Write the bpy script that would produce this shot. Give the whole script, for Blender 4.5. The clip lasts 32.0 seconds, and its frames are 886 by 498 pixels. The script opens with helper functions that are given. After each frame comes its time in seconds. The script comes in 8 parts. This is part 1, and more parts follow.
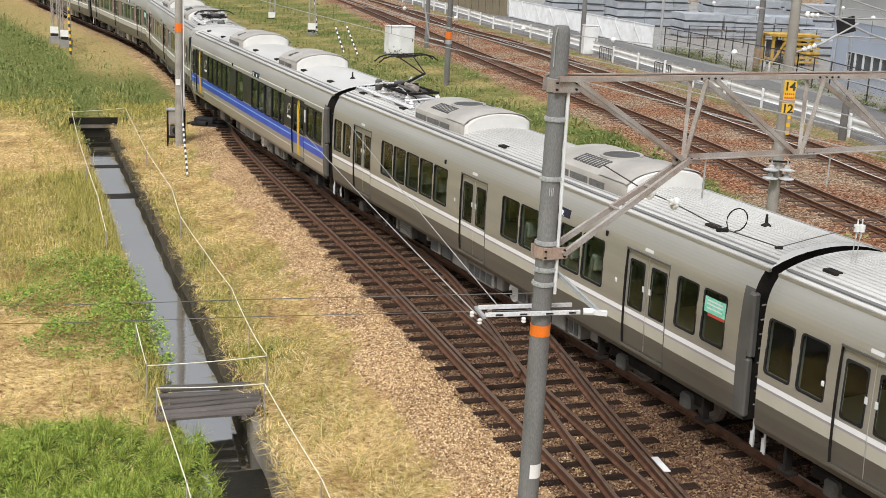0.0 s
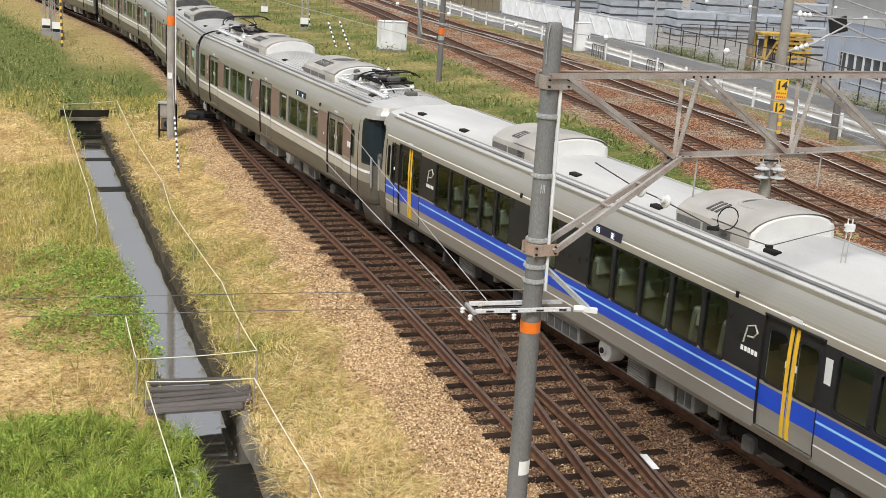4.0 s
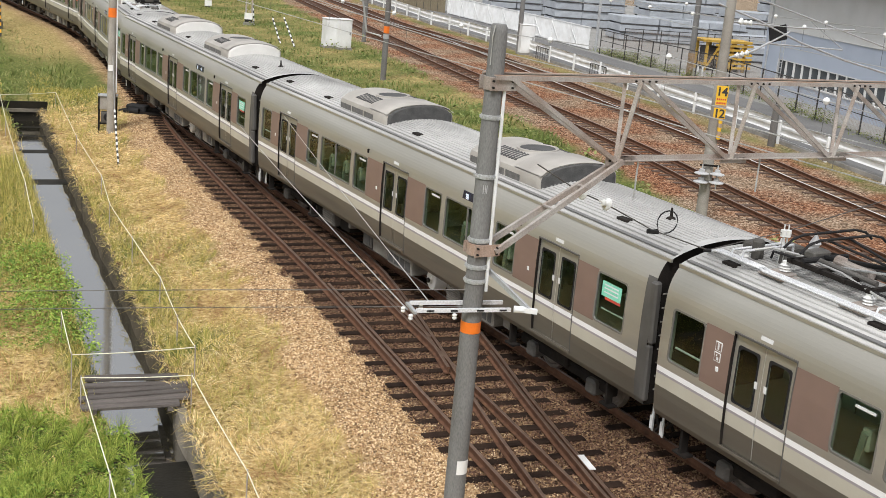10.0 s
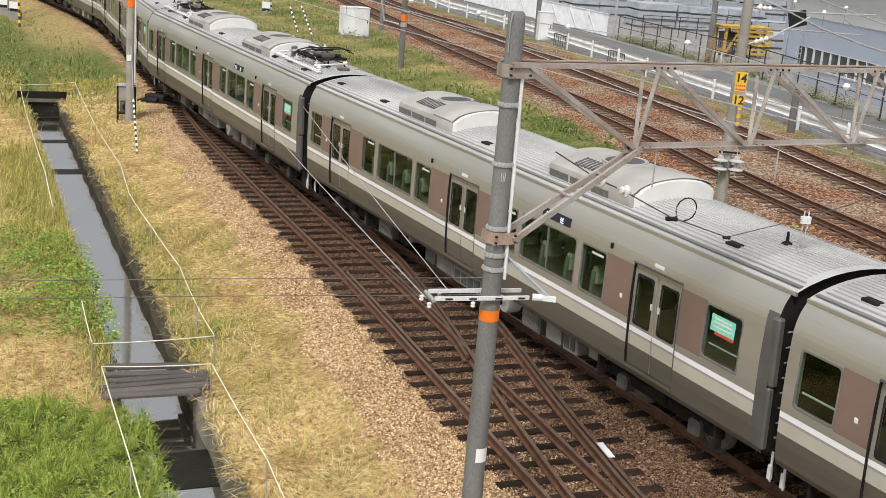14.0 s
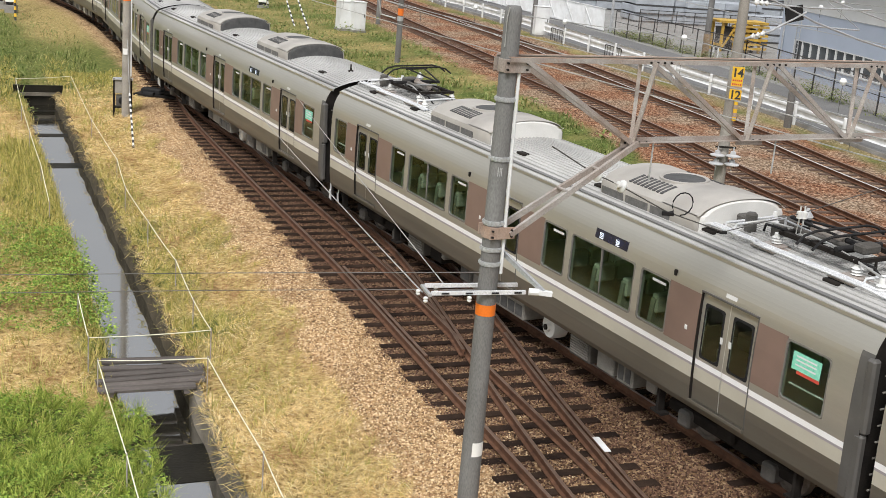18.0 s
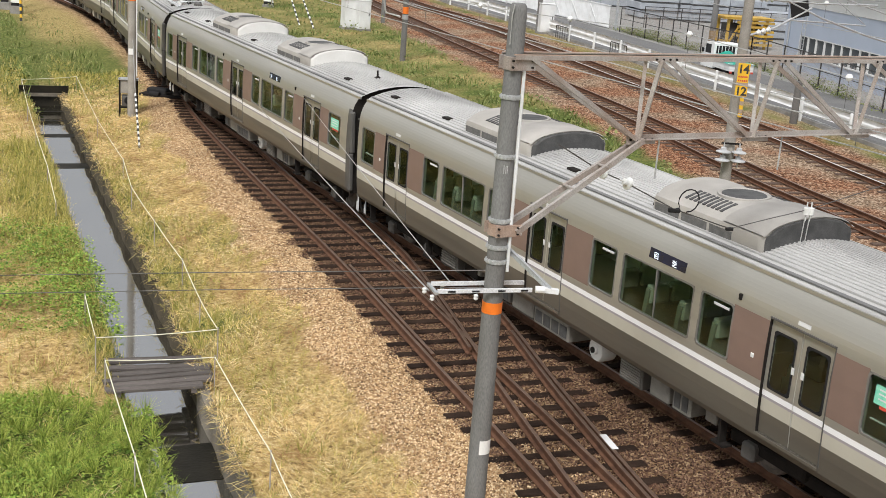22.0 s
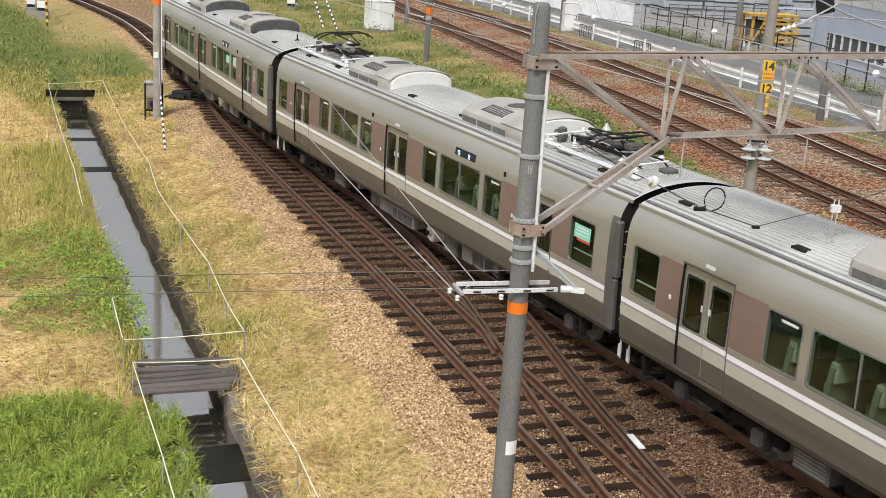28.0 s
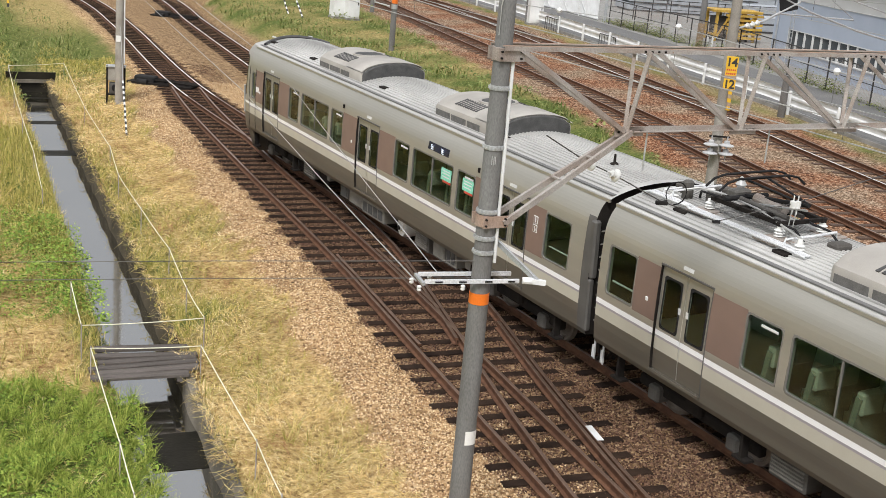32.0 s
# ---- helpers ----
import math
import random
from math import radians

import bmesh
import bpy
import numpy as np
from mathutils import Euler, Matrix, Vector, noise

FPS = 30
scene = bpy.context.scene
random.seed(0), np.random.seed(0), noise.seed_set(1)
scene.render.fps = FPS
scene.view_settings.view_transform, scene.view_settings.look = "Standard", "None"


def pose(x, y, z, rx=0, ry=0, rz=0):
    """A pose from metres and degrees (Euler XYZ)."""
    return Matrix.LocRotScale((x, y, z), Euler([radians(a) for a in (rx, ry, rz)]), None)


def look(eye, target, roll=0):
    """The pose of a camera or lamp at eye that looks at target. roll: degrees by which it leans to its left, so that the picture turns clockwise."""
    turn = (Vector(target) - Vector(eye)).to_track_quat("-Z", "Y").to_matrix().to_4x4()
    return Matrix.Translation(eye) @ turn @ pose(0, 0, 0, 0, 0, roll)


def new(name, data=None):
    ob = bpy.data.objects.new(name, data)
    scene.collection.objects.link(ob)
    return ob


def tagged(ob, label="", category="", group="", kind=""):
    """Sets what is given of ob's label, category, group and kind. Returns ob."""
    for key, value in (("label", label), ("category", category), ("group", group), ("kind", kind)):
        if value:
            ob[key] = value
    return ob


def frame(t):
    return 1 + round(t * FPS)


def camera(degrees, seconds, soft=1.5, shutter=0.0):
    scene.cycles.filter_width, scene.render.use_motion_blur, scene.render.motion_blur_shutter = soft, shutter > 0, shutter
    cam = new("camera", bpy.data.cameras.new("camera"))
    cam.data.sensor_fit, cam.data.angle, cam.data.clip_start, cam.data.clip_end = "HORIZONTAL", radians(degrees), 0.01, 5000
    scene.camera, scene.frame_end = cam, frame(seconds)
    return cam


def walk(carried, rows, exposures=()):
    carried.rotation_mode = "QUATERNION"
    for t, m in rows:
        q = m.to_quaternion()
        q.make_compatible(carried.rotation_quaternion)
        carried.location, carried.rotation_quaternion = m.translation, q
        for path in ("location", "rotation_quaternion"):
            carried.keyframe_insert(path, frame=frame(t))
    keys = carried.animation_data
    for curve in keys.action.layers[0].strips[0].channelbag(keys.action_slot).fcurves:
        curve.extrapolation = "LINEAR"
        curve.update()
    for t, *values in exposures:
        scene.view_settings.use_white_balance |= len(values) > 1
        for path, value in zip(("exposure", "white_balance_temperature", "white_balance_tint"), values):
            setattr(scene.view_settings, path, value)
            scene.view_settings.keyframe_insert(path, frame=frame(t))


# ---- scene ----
cam = camera(40.0, 32.0, soft=0.55)
PATH = [
    (0.0, pose(0, 0, 8.41, 75.242, -2.772, 0.001)),
    (0.5, pose(0, 0, 8.41, 75.421, -2.690, 0.297)),
    (1.0, pose(0, 0, 8.41, 75.367, -2.737, 0.342)),
    (1.5, pose(0, 0, 8.41, 75.273, -2.821, 0.286)),
    (2.0, pose(0, 0, 8.41, 75.178, -2.940, 0.210)),
    (2.5, pose(0, 0, 8.41, 75.113, -3.009, 0.107)),
    (4.5, pose(0, 0, 8.41, 75.047, -3.548, -0.458)),
    (5.0, pose(0, 0, 8.41, 74.996, -3.795, -0.677)),
    (5.5, pose(0, 0, 8.41, 74.943, -4.103, -0.998)),
    (6.0, pose(0, 0, 8.41, 74.944, -4.424, -1.389)),
    (6.5, pose(0, 0, 8.41, 75.014, -4.740, -1.799)),
    (7.0, pose(0, 0, 8.41, 75.078, -4.927, -2.205)),
    (7.5, pose(0, 0, 8.41, 75.126, -5.015, -2.517)),
    (8.0, pose(0, 0, 8.41, 75.278, -5.060, -2.764)),
    (8.5, pose(0, 0, 8.41, 75.447, -5.081, -2.932)),
    (9.0, pose(0, 0, 8.41, 75.560, -5.033, -2.981)),
    (9.5, pose(0, 0, 8.41, 75.477, -4.959, -2.893)),
    (10.0, pose(0, 0, 8.41, 75.214, -4.929, -2.719)),
    (10.5, pose(0, 0, 8.41, 74.845, -4.868, -2.541)),
    (11.0, pose(0, 0, 8.41, 74.599, -4.842, -2.396)),
    (11.5, pose(0, 0, 8.41, 74.495, -4.793, -2.277)),
    (12.0, pose(0, 0, 8.41, 74.473, -4.689, -2.194)),
    (12.5, pose(0, 0, 8.41, 74.497, -4.641, -2.079)),
    (13.0, pose(0, 0, 8.41, 74.514, -4.517, -1.978)),
    (13.5, pose(0, 0, 8.41, 74.572, -4.494, -1.929)),
    (14.0, pose(0, 0, 8.41, 74.593, -4.509, -1.937)),
    (14.5, pose(0, 0, 8.41, 74.599, -4.574, -2.002)),
    (16.5, pose(0, 0, 8.41, 74.479, -4.814, -2.123)),
    (17.0, pose(0, 0, 8.41, 74.425, -4.755, -2.104)),
    (17.5, pose(0, 0, 8.41, 74.379, -4.688, -2.107)),
    (18.0, pose(0, 0, 8.41, 74.343, -4.615, -2.080)),
    (18.5, pose(0, 0, 8.41, 74.301, -4.571, -2.011)),
    (19.0, pose(0, 0, 8.41, 74.271, -4.532, -1.986)),
    (19.5, pose(0, 0, 8.41, 74.270, -4.500, -1.980)),
    (20.0, pose(0, 0, 8.41, 74.291, -4.466, -1.971)),
    (20.5, pose(0, 0, 8.41, 74.309, -4.499, -1.980)),
    (21.0, pose(0, 0, 8.41, 74.287, -4.481, -2.030)),
    (21.5, pose(0, 0, 8.41, 74.249, -4.434, -1.991)),
    (22.0, pose(0, 0, 8.41, 74.241, -4.244, -1.881)),
    (22.5, pose(0, 0, 8.41, 74.353, -3.969, -1.635)),
    (23.0, pose(0, 0, 8.41, 74.649, -3.657, -1.350)),
    (23.5, pose(0, 0, 8.41, 74.987, -3.391, -1.077)),
    (24.0, pose(0, 0, 8.41, 75.211, -3.239, -0.936)),
    (24.5, pose(0, 0, 8.41, 75.271, -3.193, -0.907)),
    (25.0, pose(0, 0, 8.41, 75.172, -3.247, -0.964)),
    (25.5, pose(0, 0, 8.41, 74.961, -3.272, -1.018)),
    (26.0, pose(0, 0, 8.41, 74.723, -3.282, -1.032)),
    (26.5, pose(0, 0, 8.41, 74.472, -3.325, -0.961)),
    (28.5, pose(0, 0, 8.41, 74.185, -3.646, -0.932)),
    (29.0, pose(0, 0, 8.41, 74.253, -3.791, -1.087)),
    (29.5, pose(0, 0, 8.41, 74.303, -3.888, -1.211)),
    (30.0, pose(0, 0, 8.41, 74.322, -3.978, -1.282)),
    (30.5, pose(0, 0, 8.41, 74.311, -4.016, -1.349)),
    (31.0, pose(0, 0, 8.41, 74.243, -4.127, -1.490)),
    (31.5, pose(0, 0, 8.41, 74.086, -4.362, -1.784)),
    (32.0, pose(0, 0, 8.41, 73.827, -4.852, -2.327)),
]
walk(cam, PATH)

# ---- light: bright overcast sky, a soft high sun ----
world = bpy.data.worlds.new("sky")
scene.world = world
world.use_nodes = True
wn = world.node_tree.nodes
sky = wn.new("ShaderNodeTexSky")
sky.sky_type, sky.sun_disc = "NISHITA", False
sky.sun_elevation, sky.sun_rotation = radians(52), radians(200)
sky.air_density, sky.dust_density, sky.ozone_density = 1.0, 6.0, 1.0
pale = wn.new("ShaderNodeHueSaturation")
pale.inputs["Saturation"].default_value = 0.4
world.node_tree.links.new(sky.outputs[0], pale.inputs["Color"])
# thin bright cloud over the whole sky
cloud = wn.new("ShaderNodeMix")
cloud.data_type = "RGBA"
cloud.inputs[0].default_value = 0.6
cloud.inputs[7].default_value = (6.6, 6.7, 6.9, 1)
world.node_tree.links.new(pale.outputs[0], cloud.inputs[6])
world.node_tree.links.new(cloud.outputs[2], wn["Background"].inputs[0])
wn["Background"].inputs[1].default_value = 0.105
sun_data = bpy.data.lights.new("sun", "SUN")
sun_data.energy, sun_data.angle, sun_data.color = 2.1, radians(12), (1.0, 0.99, 0.985)
sun = new("sun", sun_data)
sun.matrix_world = look((0, 0, 60), (0 + 60 * math.sin(radians(200)) * -0.78, 60 * math.cos(radians(200)) * -0.78, 0))
scene.view_settings.exposure = 0.33

# ---- mesh helpers ----
class Mesh:
    """Gathers vertices and faces of one mesh."""

    def __init__(self):
        self.v, self.f, self.k = [], [], []

    def add(self, verts, faces, slot=0):
        n = len(self.v)
        self.v += [tuple(p) for p in verts]
        self.f += [tuple(i + n for i in q) for q in faces]
        self.k += [slot] * len(faces)
        return self

    def box(self, x0, x1, y0, y1, z0, z1, slot=0, bevel=0.0):
        b = min(bevel, (x1 - x0) / 2.01, (y1 - y0) / 2.01, (z1 - z0) / 2.01)
        if b <= 0:
            v = [(x, y, z) for z in (z0, z1) for x, y in ((x0, y0), (x1, y0), (x1, y1), (x0, y1))]
            return self.add(v, [(3, 2, 1, 0), (4, 5, 6, 7), (0, 1, 5, 4), (1, 2, 6, 5), (2, 3, 7, 6), (3, 0, 4, 7)], slot)
        v = []
        for z, c in ((z0, b), (z0 + b, 0), (z1 - b, 0), (z1, b)):
            for x, y in ((x0 + b, y0 + c), (x1 - b, y0 + c), (x1 - c, y0 + b), (x1 - c, y1 - b), (x1 - b, y1 - c), (x0 + b, y1 - c), (x0 + c, y1 - b), (x0 + c, y0 + b)):
                v.append((x, y, z))
        f = [tuple(range(7, -1, -1)), tuple(range(24, 32))]
        f += [(i + 8 * k, (i + 1) % 8 + 8 * k, (i + 1) % 8 + 8 * k + 8, i + 8 * k + 8) for k in range(3) for i in range(8)]
        return self.add(v, f, slot)

    def tube(self, a, b, r0, r1=None, n=10, slot=0, caps=True):
        """A round bar from a to b."""
        r1 = r0 if r1 is None else r1
        a, b = Vector(a), Vector(b)
        q = (b - a).to_track_quat("Z", "Y")
        ring = [q @ Vector((math.cos(t), math.sin(t), 0)) for t in (2 * math.pi * i / n for i in range(n))]
        v = [a + p * r0 for p in ring] + [b + p * r1 for p in ring]
        f = [(i, (i + 1) % n, (i + 1) % n + n, i + n) for i in range(n)]
        if caps:
            f += [tuple(range(n - 1, -1, -1)), tuple(range(n, 2 * n))]
        return self.add(v, f, slot)

    def bar(self, a, b, w, h, slot=0):
        """A square bar from a to b, w wide, h high."""
        a, b = Vector(a), Vector(b)
        d = (b - a).normalized()
        s = d.cross(Vector((0, 0, 1)))
        s = s.normalized() if s.length > 1e-4 else Vector((1, 0, 0))
        u = s.cross(d).normalized()
        v = [p + s * (w / 2 * i) + u * (h / 2 * j) for p in (a, b) for i, j in ((-1, -1), (1, -1), (1, 1), (-1, 1))]
        return self.add(v, [(3, 2, 1, 0), (4, 5, 6, 7), (0, 1, 5, 4), (1, 2, 6, 5), (2, 3, 7, 6), (3, 0, 4, 7)], slot)

    def path(self, pts, r, n=6, slot=0):
        """A round wire along points."""
        pts = [Vector(p) for p in pts]
        v, f = [], []
        for i, p in enumerate(pts):
            d = (pts[min(i + 1, len(pts) - 1)] - pts[max(i - 1, 0)]).normalized()
            q = d.to_track_quat("Z", "Y")
            v += [p + q @ Vector((math.cos(t) * r, math.sin(t) * r, 0)) for t in (2 * math.pi * k / n for k in range(n))]
        for i in range(len(pts) - 1):
            f += [(i * n + k, i * n + (k + 1) % n, (i + 1) * n + (k + 1) % n, (i + 1) * n + k) for k in range(n)]
        return self.add(v, f, slot)

    def sweep(self, rings, closed=True, caps=True, slot=0):
        """Skin over rings of equal count."""
        n, v, f = len(rings[0]), [], []
        for r in rings:
            v += [tuple(p) for p in r]
        m = n if closed else n - 1
        for i in range(len(rings) - 1):
            f += [(i * n + k, i * n + (k + 1) % n, (i + 1) * n + (k + 1) % n, (i + 1) * n + k) for k in range(m)]
        if caps and closed:
            f += [tuple(range(n - 1, -1, -1)), tuple(range((len(rings) - 1) * n, len(rings) * n))]
        return self.add(v, f, slot)

    def lathe(self, profile, n=16, at=(0, 0, 0), axis="Z", slot=0):
        """Turned shape: profile of (radius, height)."""
        rings = []
        for r, h in profile:
            ring = []
            for i in range(n):
                t = 2 * math.pi * i / n
                p = (r * math.cos(t), r * math.sin(t), h)
                p = {"Z": p, "X": (p[2], p[0], p[1]), "Y": (p[1], p[2], p[0])}[axis]
                ring.append((p[0] + at[0], p[1] + at[1], p[2] + at[2]))
            rings.append(ring)
        return self.sweep(rings, slot=slot)

    def data(self, name, mats, smooth=False):
        me = bpy.data.meshes.new(name)
        me.from_pydata(self.v, [], self.f)
        for m in mats:
            me.materials.append(m)
        if any(self.k):
            me.polygons.foreach_set("material_index", self.k)
        if smooth:
            me.polygons.foreach_set("use_smooth", [True] * len(self.f))
            me.set_sharp_from_angle(angle=radians(38))
        me.validate()
        return me


def part(name, mesh, mats, parent=None, label="", smooth=False, at=None):
    """One mesh object, under parent if given."""
    data = mesh if isinstance(mesh, bpy.types.Mesh) else mesh.data(name, mats if isinstance(mats, (list, tuple)) else [mats], smooth)
    ob = new(name, data)
    if parent is not None:
        ob.parent = parent
    if at is not None:
        ob.matrix_basis = at
    if label:
        ob["label"] = label
    return ob


def thing(name, label, category, m=None, group="", kind=""):
    ob = new(name)
    if m is not None:
        ob.matrix_basis = m
    return tagged(ob, label, category, group, kind)


def smooth_line(pts, step=0.5):
    """Catmull-Rom curve through points, at even steps."""
    P = np.array(pts, float)
    P = np.vstack([2 * P[0] - P[1], P, 2 * P[-1] - P[-2]])
    out = []
    for i in range(1, len(P) - 2):
        p0, p1, p2, p3 = P[i - 1:i + 3]
        for t in np.linspace(0, 1, 40, endpoint=False):
            out.append(0.5 * (2 * p1 + (p2 - p0) * t + (2 * p0 - 5 * p1 + 4 * p2 - p3) * t * t + (3 * p1 - p0 - 3 * p2 + p3) * t ** 3))
    out.append(P[-2])
    out = np.array(out)
    s = np.concatenate([[0], np.cumsum(np.linalg.norm(np.diff(out, axis=0), axis=1))])
    q = np.arange(0, s[-1], step)
    return np.stack([np.interp(q, s, out[:, k]) for k in range(out.shape[1])], 1)


class Line:
    """A plan curve measured along its length, straight on past both ends."""

    def __init__(self, pts, step=0.5):
        self.p = smooth_line(pts, step)
        self.s = np.concatenate([[0], np.cumsum(np.hypot(*np.diff(self.p, axis=0).T))])
        self.d0 = (self.p[1] - self.p[0]) / np.hypot(*(self.p[1] - self.p[0]))
        self.d1 = (self.p[-1] - self.p[-2]) / np.hypot(*(self.p[-1] - self.p[-2]))

    def at(self, s):
        if s < 0:
            return self.p[0] + self.d0 * s
        if s > self.s[-1]:
            return self.p[-1] + self.d1 * (s - self.s[-1])
        return np.array([np.interp(s, self.s, self.p[:, 0]), np.interp(s, self.s, self.p[:, 1])])

    def way(self, s):
        d = self.at(s + 0.4) - self.at(s - 0.4)
        return d / np.hypot(*d)

    def beside(self, s, off):
        """The point off metres to the right of the way of travel."""
        d = self.way(s)
        return self.at(s) + np.array([d[1], -d[0]]) * off

    def signed(self, x, y):
        """Signed distance to the right of the line, and the length along it."""
        d2 = (self.p[:, 0] - x) ** 2 + (self.p[:, 1] - y) ** 2
        i = int(np.argmin(d2))
        d = self.p[min(i + 1, len(self.p) - 1)] - self.p[max(i - 1, 0)]
        d = d / np.hypot(*d)
        return (x - self.p[i, 0]) * d[1] - (y - self.p[i, 1]) * d[0], self.s[i]


CACHE = {}


def cached(key, make):
    """One mesh for all alike parts."""
    if key not in CACHE:
        CACHE[key] = make()
    return CACHE[key]

# ---- plan: lines of the tracks, towards the viewer ----
TRAIN_LINE = Line([(-52.5, 150), (-39, 120), (-27.2, 97), (-19.2, 81.6), (-14.4, 69.4), (-8.3, 51.8), (-2.91, 39.44), (1.10, 30.95), (5.13, 22.28), (9.3, 13.2), (14.95, 0.95), (22.1, -14), (31.5, -34)])
SIDING = Line([(-8.3, 51.8), (-6.3, 45.2), (-3.2, 36.3), (-0.43, 28.6), (1.72, 22.05), (3.57, 16.4), (5.3, 11.0), (8.5, 1.0)])
CROSSING = Line([(-1.5, 36.2), (-0.05, 33.1), (1.0, 30.2), (1.75, 27.1), (2.38, 24.0), (2.92, 21.0), (3.46, 18.4), (3.95, 16.3), (5.35, 11.2)])
BACK_LINE = Line([(-26, 117), (-14.85, 86.3), (-11.2, 74.6), (-6.1, 59.4), (-2.1, 47.5), (2.0, 37.5), (5.6, 29.7), (9.7, 21), (17.5, 4.5), (27, -15.5)])
NEAR_MAIN = Line([(-26, 177), (-9.5, 127), (1.45, 82.7), (4.6, 69.9), (9.85, 49.6), (12.05, 38.7), (13.4, 33.4), (17, 20), (24, 0)])
FAR_MAIN = Line([(-22.5, 180), (-6, 128), (1.65, 99.1), (5.5, 87.4), (13.1, 55.6), (15.25, 46.2), (16.2, 40.8), (19.8, 25), (26.3, 4)])
CAR = 19.68
YARD = 0.8


# ---- materials ----
def mat(name, a, b=None, scale=4.0, rough=0.6, metal=0.0, bump=0.0, bump_scale=60.0, detail=6.0, fine=0.25, spec=0.5, per_object=0.0, stretch=(1, 1, 1), rough_var=0.1, dirt=None, dirt_scale=1.3, dirt_amount=0.5):
    """Base colour a to b by coarse noise, with fine grain, a bump, and dirt of its own colour."""
    m = bpy.data.materials.new(name)
    m.use_nodes = True
    t = m.node_tree
    n, li = t.nodes, t.links.new
    p = n["Principled BSDF"]
    b = b or tuple(c * 0.82 for c in a)
    co = n.new("ShaderNodeTexCoord")
    mp = n.new("ShaderNodeMapping")
    mp.inputs["Scale"].default_value = stretch
    li(co.outputs["Object"], mp.inputs[0])
    n1 = n.new("ShaderNodeTexNoise")
    n1.inputs["Scale"].default_value, n1.inputs["Detail"].default_value = scale, detail
    li(mp.outputs[0], n1.inputs["Vector"])
    n2 = n.new("ShaderNodeTexNoise")
    n2.inputs["Scale"].default_value, n2.inputs["Detail"].default_value = bump_scale, 3
    li(mp.outputs[0], n2.inputs["Vector"])
    r1 = n.new("ShaderNodeMapRange")
    r1.inputs[1].default_value, r1.inputs[2].default_value = 0.3, 0.7
    li(n1.outputs[0], r1.inputs[0])
    fac = r1.outputs[0]
    if per_object:
        oi = n.new("ShaderNodeObjectInfo")
        ad = n.new("ShaderNodeMath")
        ad.operation = "MULTIPLY_ADD"
        ad.inputs[1].default_value = per_object
        li(oi.outputs["Random"], ad.inputs[0])
        li(fac, ad.inputs[2])
        sb = n.new("ShaderNodeMath")
        sb.operation, sb.use_clamp = "SUBTRACT", True
        li(ad.outputs[0], sb.inputs[0])
        sb.inputs[1].default_value = per_object / 2
        fac = sb.outputs[0]
    mx = n.new("ShaderNodeMix")
    mx.data_type = "RGBA"
    mx.inputs[6].default_value, mx.inputs[7].default_value = (*a, 1), (*b, 1)
    li(fac, mx.inputs[0])
    col = mx.outputs[2]
    if dirt:
        n3 = n.new("ShaderNodeTexNoise")
        n3.inputs["Scale"].default_value, n3.inputs["Detail"].default_value = dirt_scale, 8
        li(mp.outputs[0], n3.inputs["Vector"])
        r3 = n.new("ShaderNodeMapRange")
        r3.inputs[1].default_value, r3.inputs[2].default_value, r3.inputs[4].default_value = 0.42, 0.72, dirt_amount
        li(n3.outputs[0], r3.inputs[0])
        m3 = n.new("ShaderNodeMix")
        m3.data_type = "RGBA"
        m3.inputs[7].default_value = (*dirt, 1)
        li(r3.outputs[0], m3.inputs[0])
        li(col, m3.inputs[6])
        col = m3.outputs[2]
    if fine:
        hv = n.new("ShaderNodeHueSaturation")
        rv = n.new("ShaderNodeMapRange")
        rv.inputs[1].default_value, rv.inputs[2].default_value = 0.25, 0.75
        rv.inputs[3].default_value, rv.inputs[4].default_value = 1 - fine, 1 + fine
        li(n2.outputs[0], rv.inputs[0])
        li(rv.outputs[0], hv.inputs["Value"])
        li(col, hv.inputs["Color"])
        col = hv.outputs[0]
    li(col, p.inputs["Base Color"])
    rr = n.new("ShaderNodeMapRange")
    rr.inputs[3].default_value, rr.inputs[4].default_value = max(0.03, rough - rough_var), min(1, rough + rough_var)
    li(n1.outputs[0], rr.inputs[0])
    li(rr.outputs[0], p.inputs["Roughness"])
    p.inputs["Metallic"].default_value = metal
    p.inputs["Specular IOR Level"].default_value = spec
    if bump:
        bp = n.new("ShaderNodeBump")
        bp.inputs["Strength"].default_value, bp.inputs["Distance"].default_value = bump, 0.02
        li(n2.outputs[0], bp.inputs["Height"])
        li(bp.outputs[0], p.inputs["Normal"])
    return m


def glass(name, tint, rough=0.03):
    """Tinted pane: clear with a gloss on it."""
    m = bpy.data.materials.new(name)
    m.use_nodes = True
    n, li = m.node_tree.nodes, m.node_tree.links.new
    n.remove(n["Principled BSDF"])
    tr, gl, mx, fr = (n.new("ShaderNode" + k) for k in ("BsdfTransparent", "BsdfGlossy", "MixShader", "Fresnel"))
    tr.inputs[0].default_value = (*tint, 1)
    gl.inputs[0].default_value, gl.inputs["Roughness"].default_value = (0.9, 0.95, 0.92, 1), rough
    fr.inputs[0].default_value = 1.5
    li(fr.outputs[0], mx.inputs[0])
    li(tr.outputs[0], mx.inputs[1])
    li(gl.outputs[0], mx.inputs[2])
    li(mx.outputs[0], n["Material Output"].inputs[0])
    return m




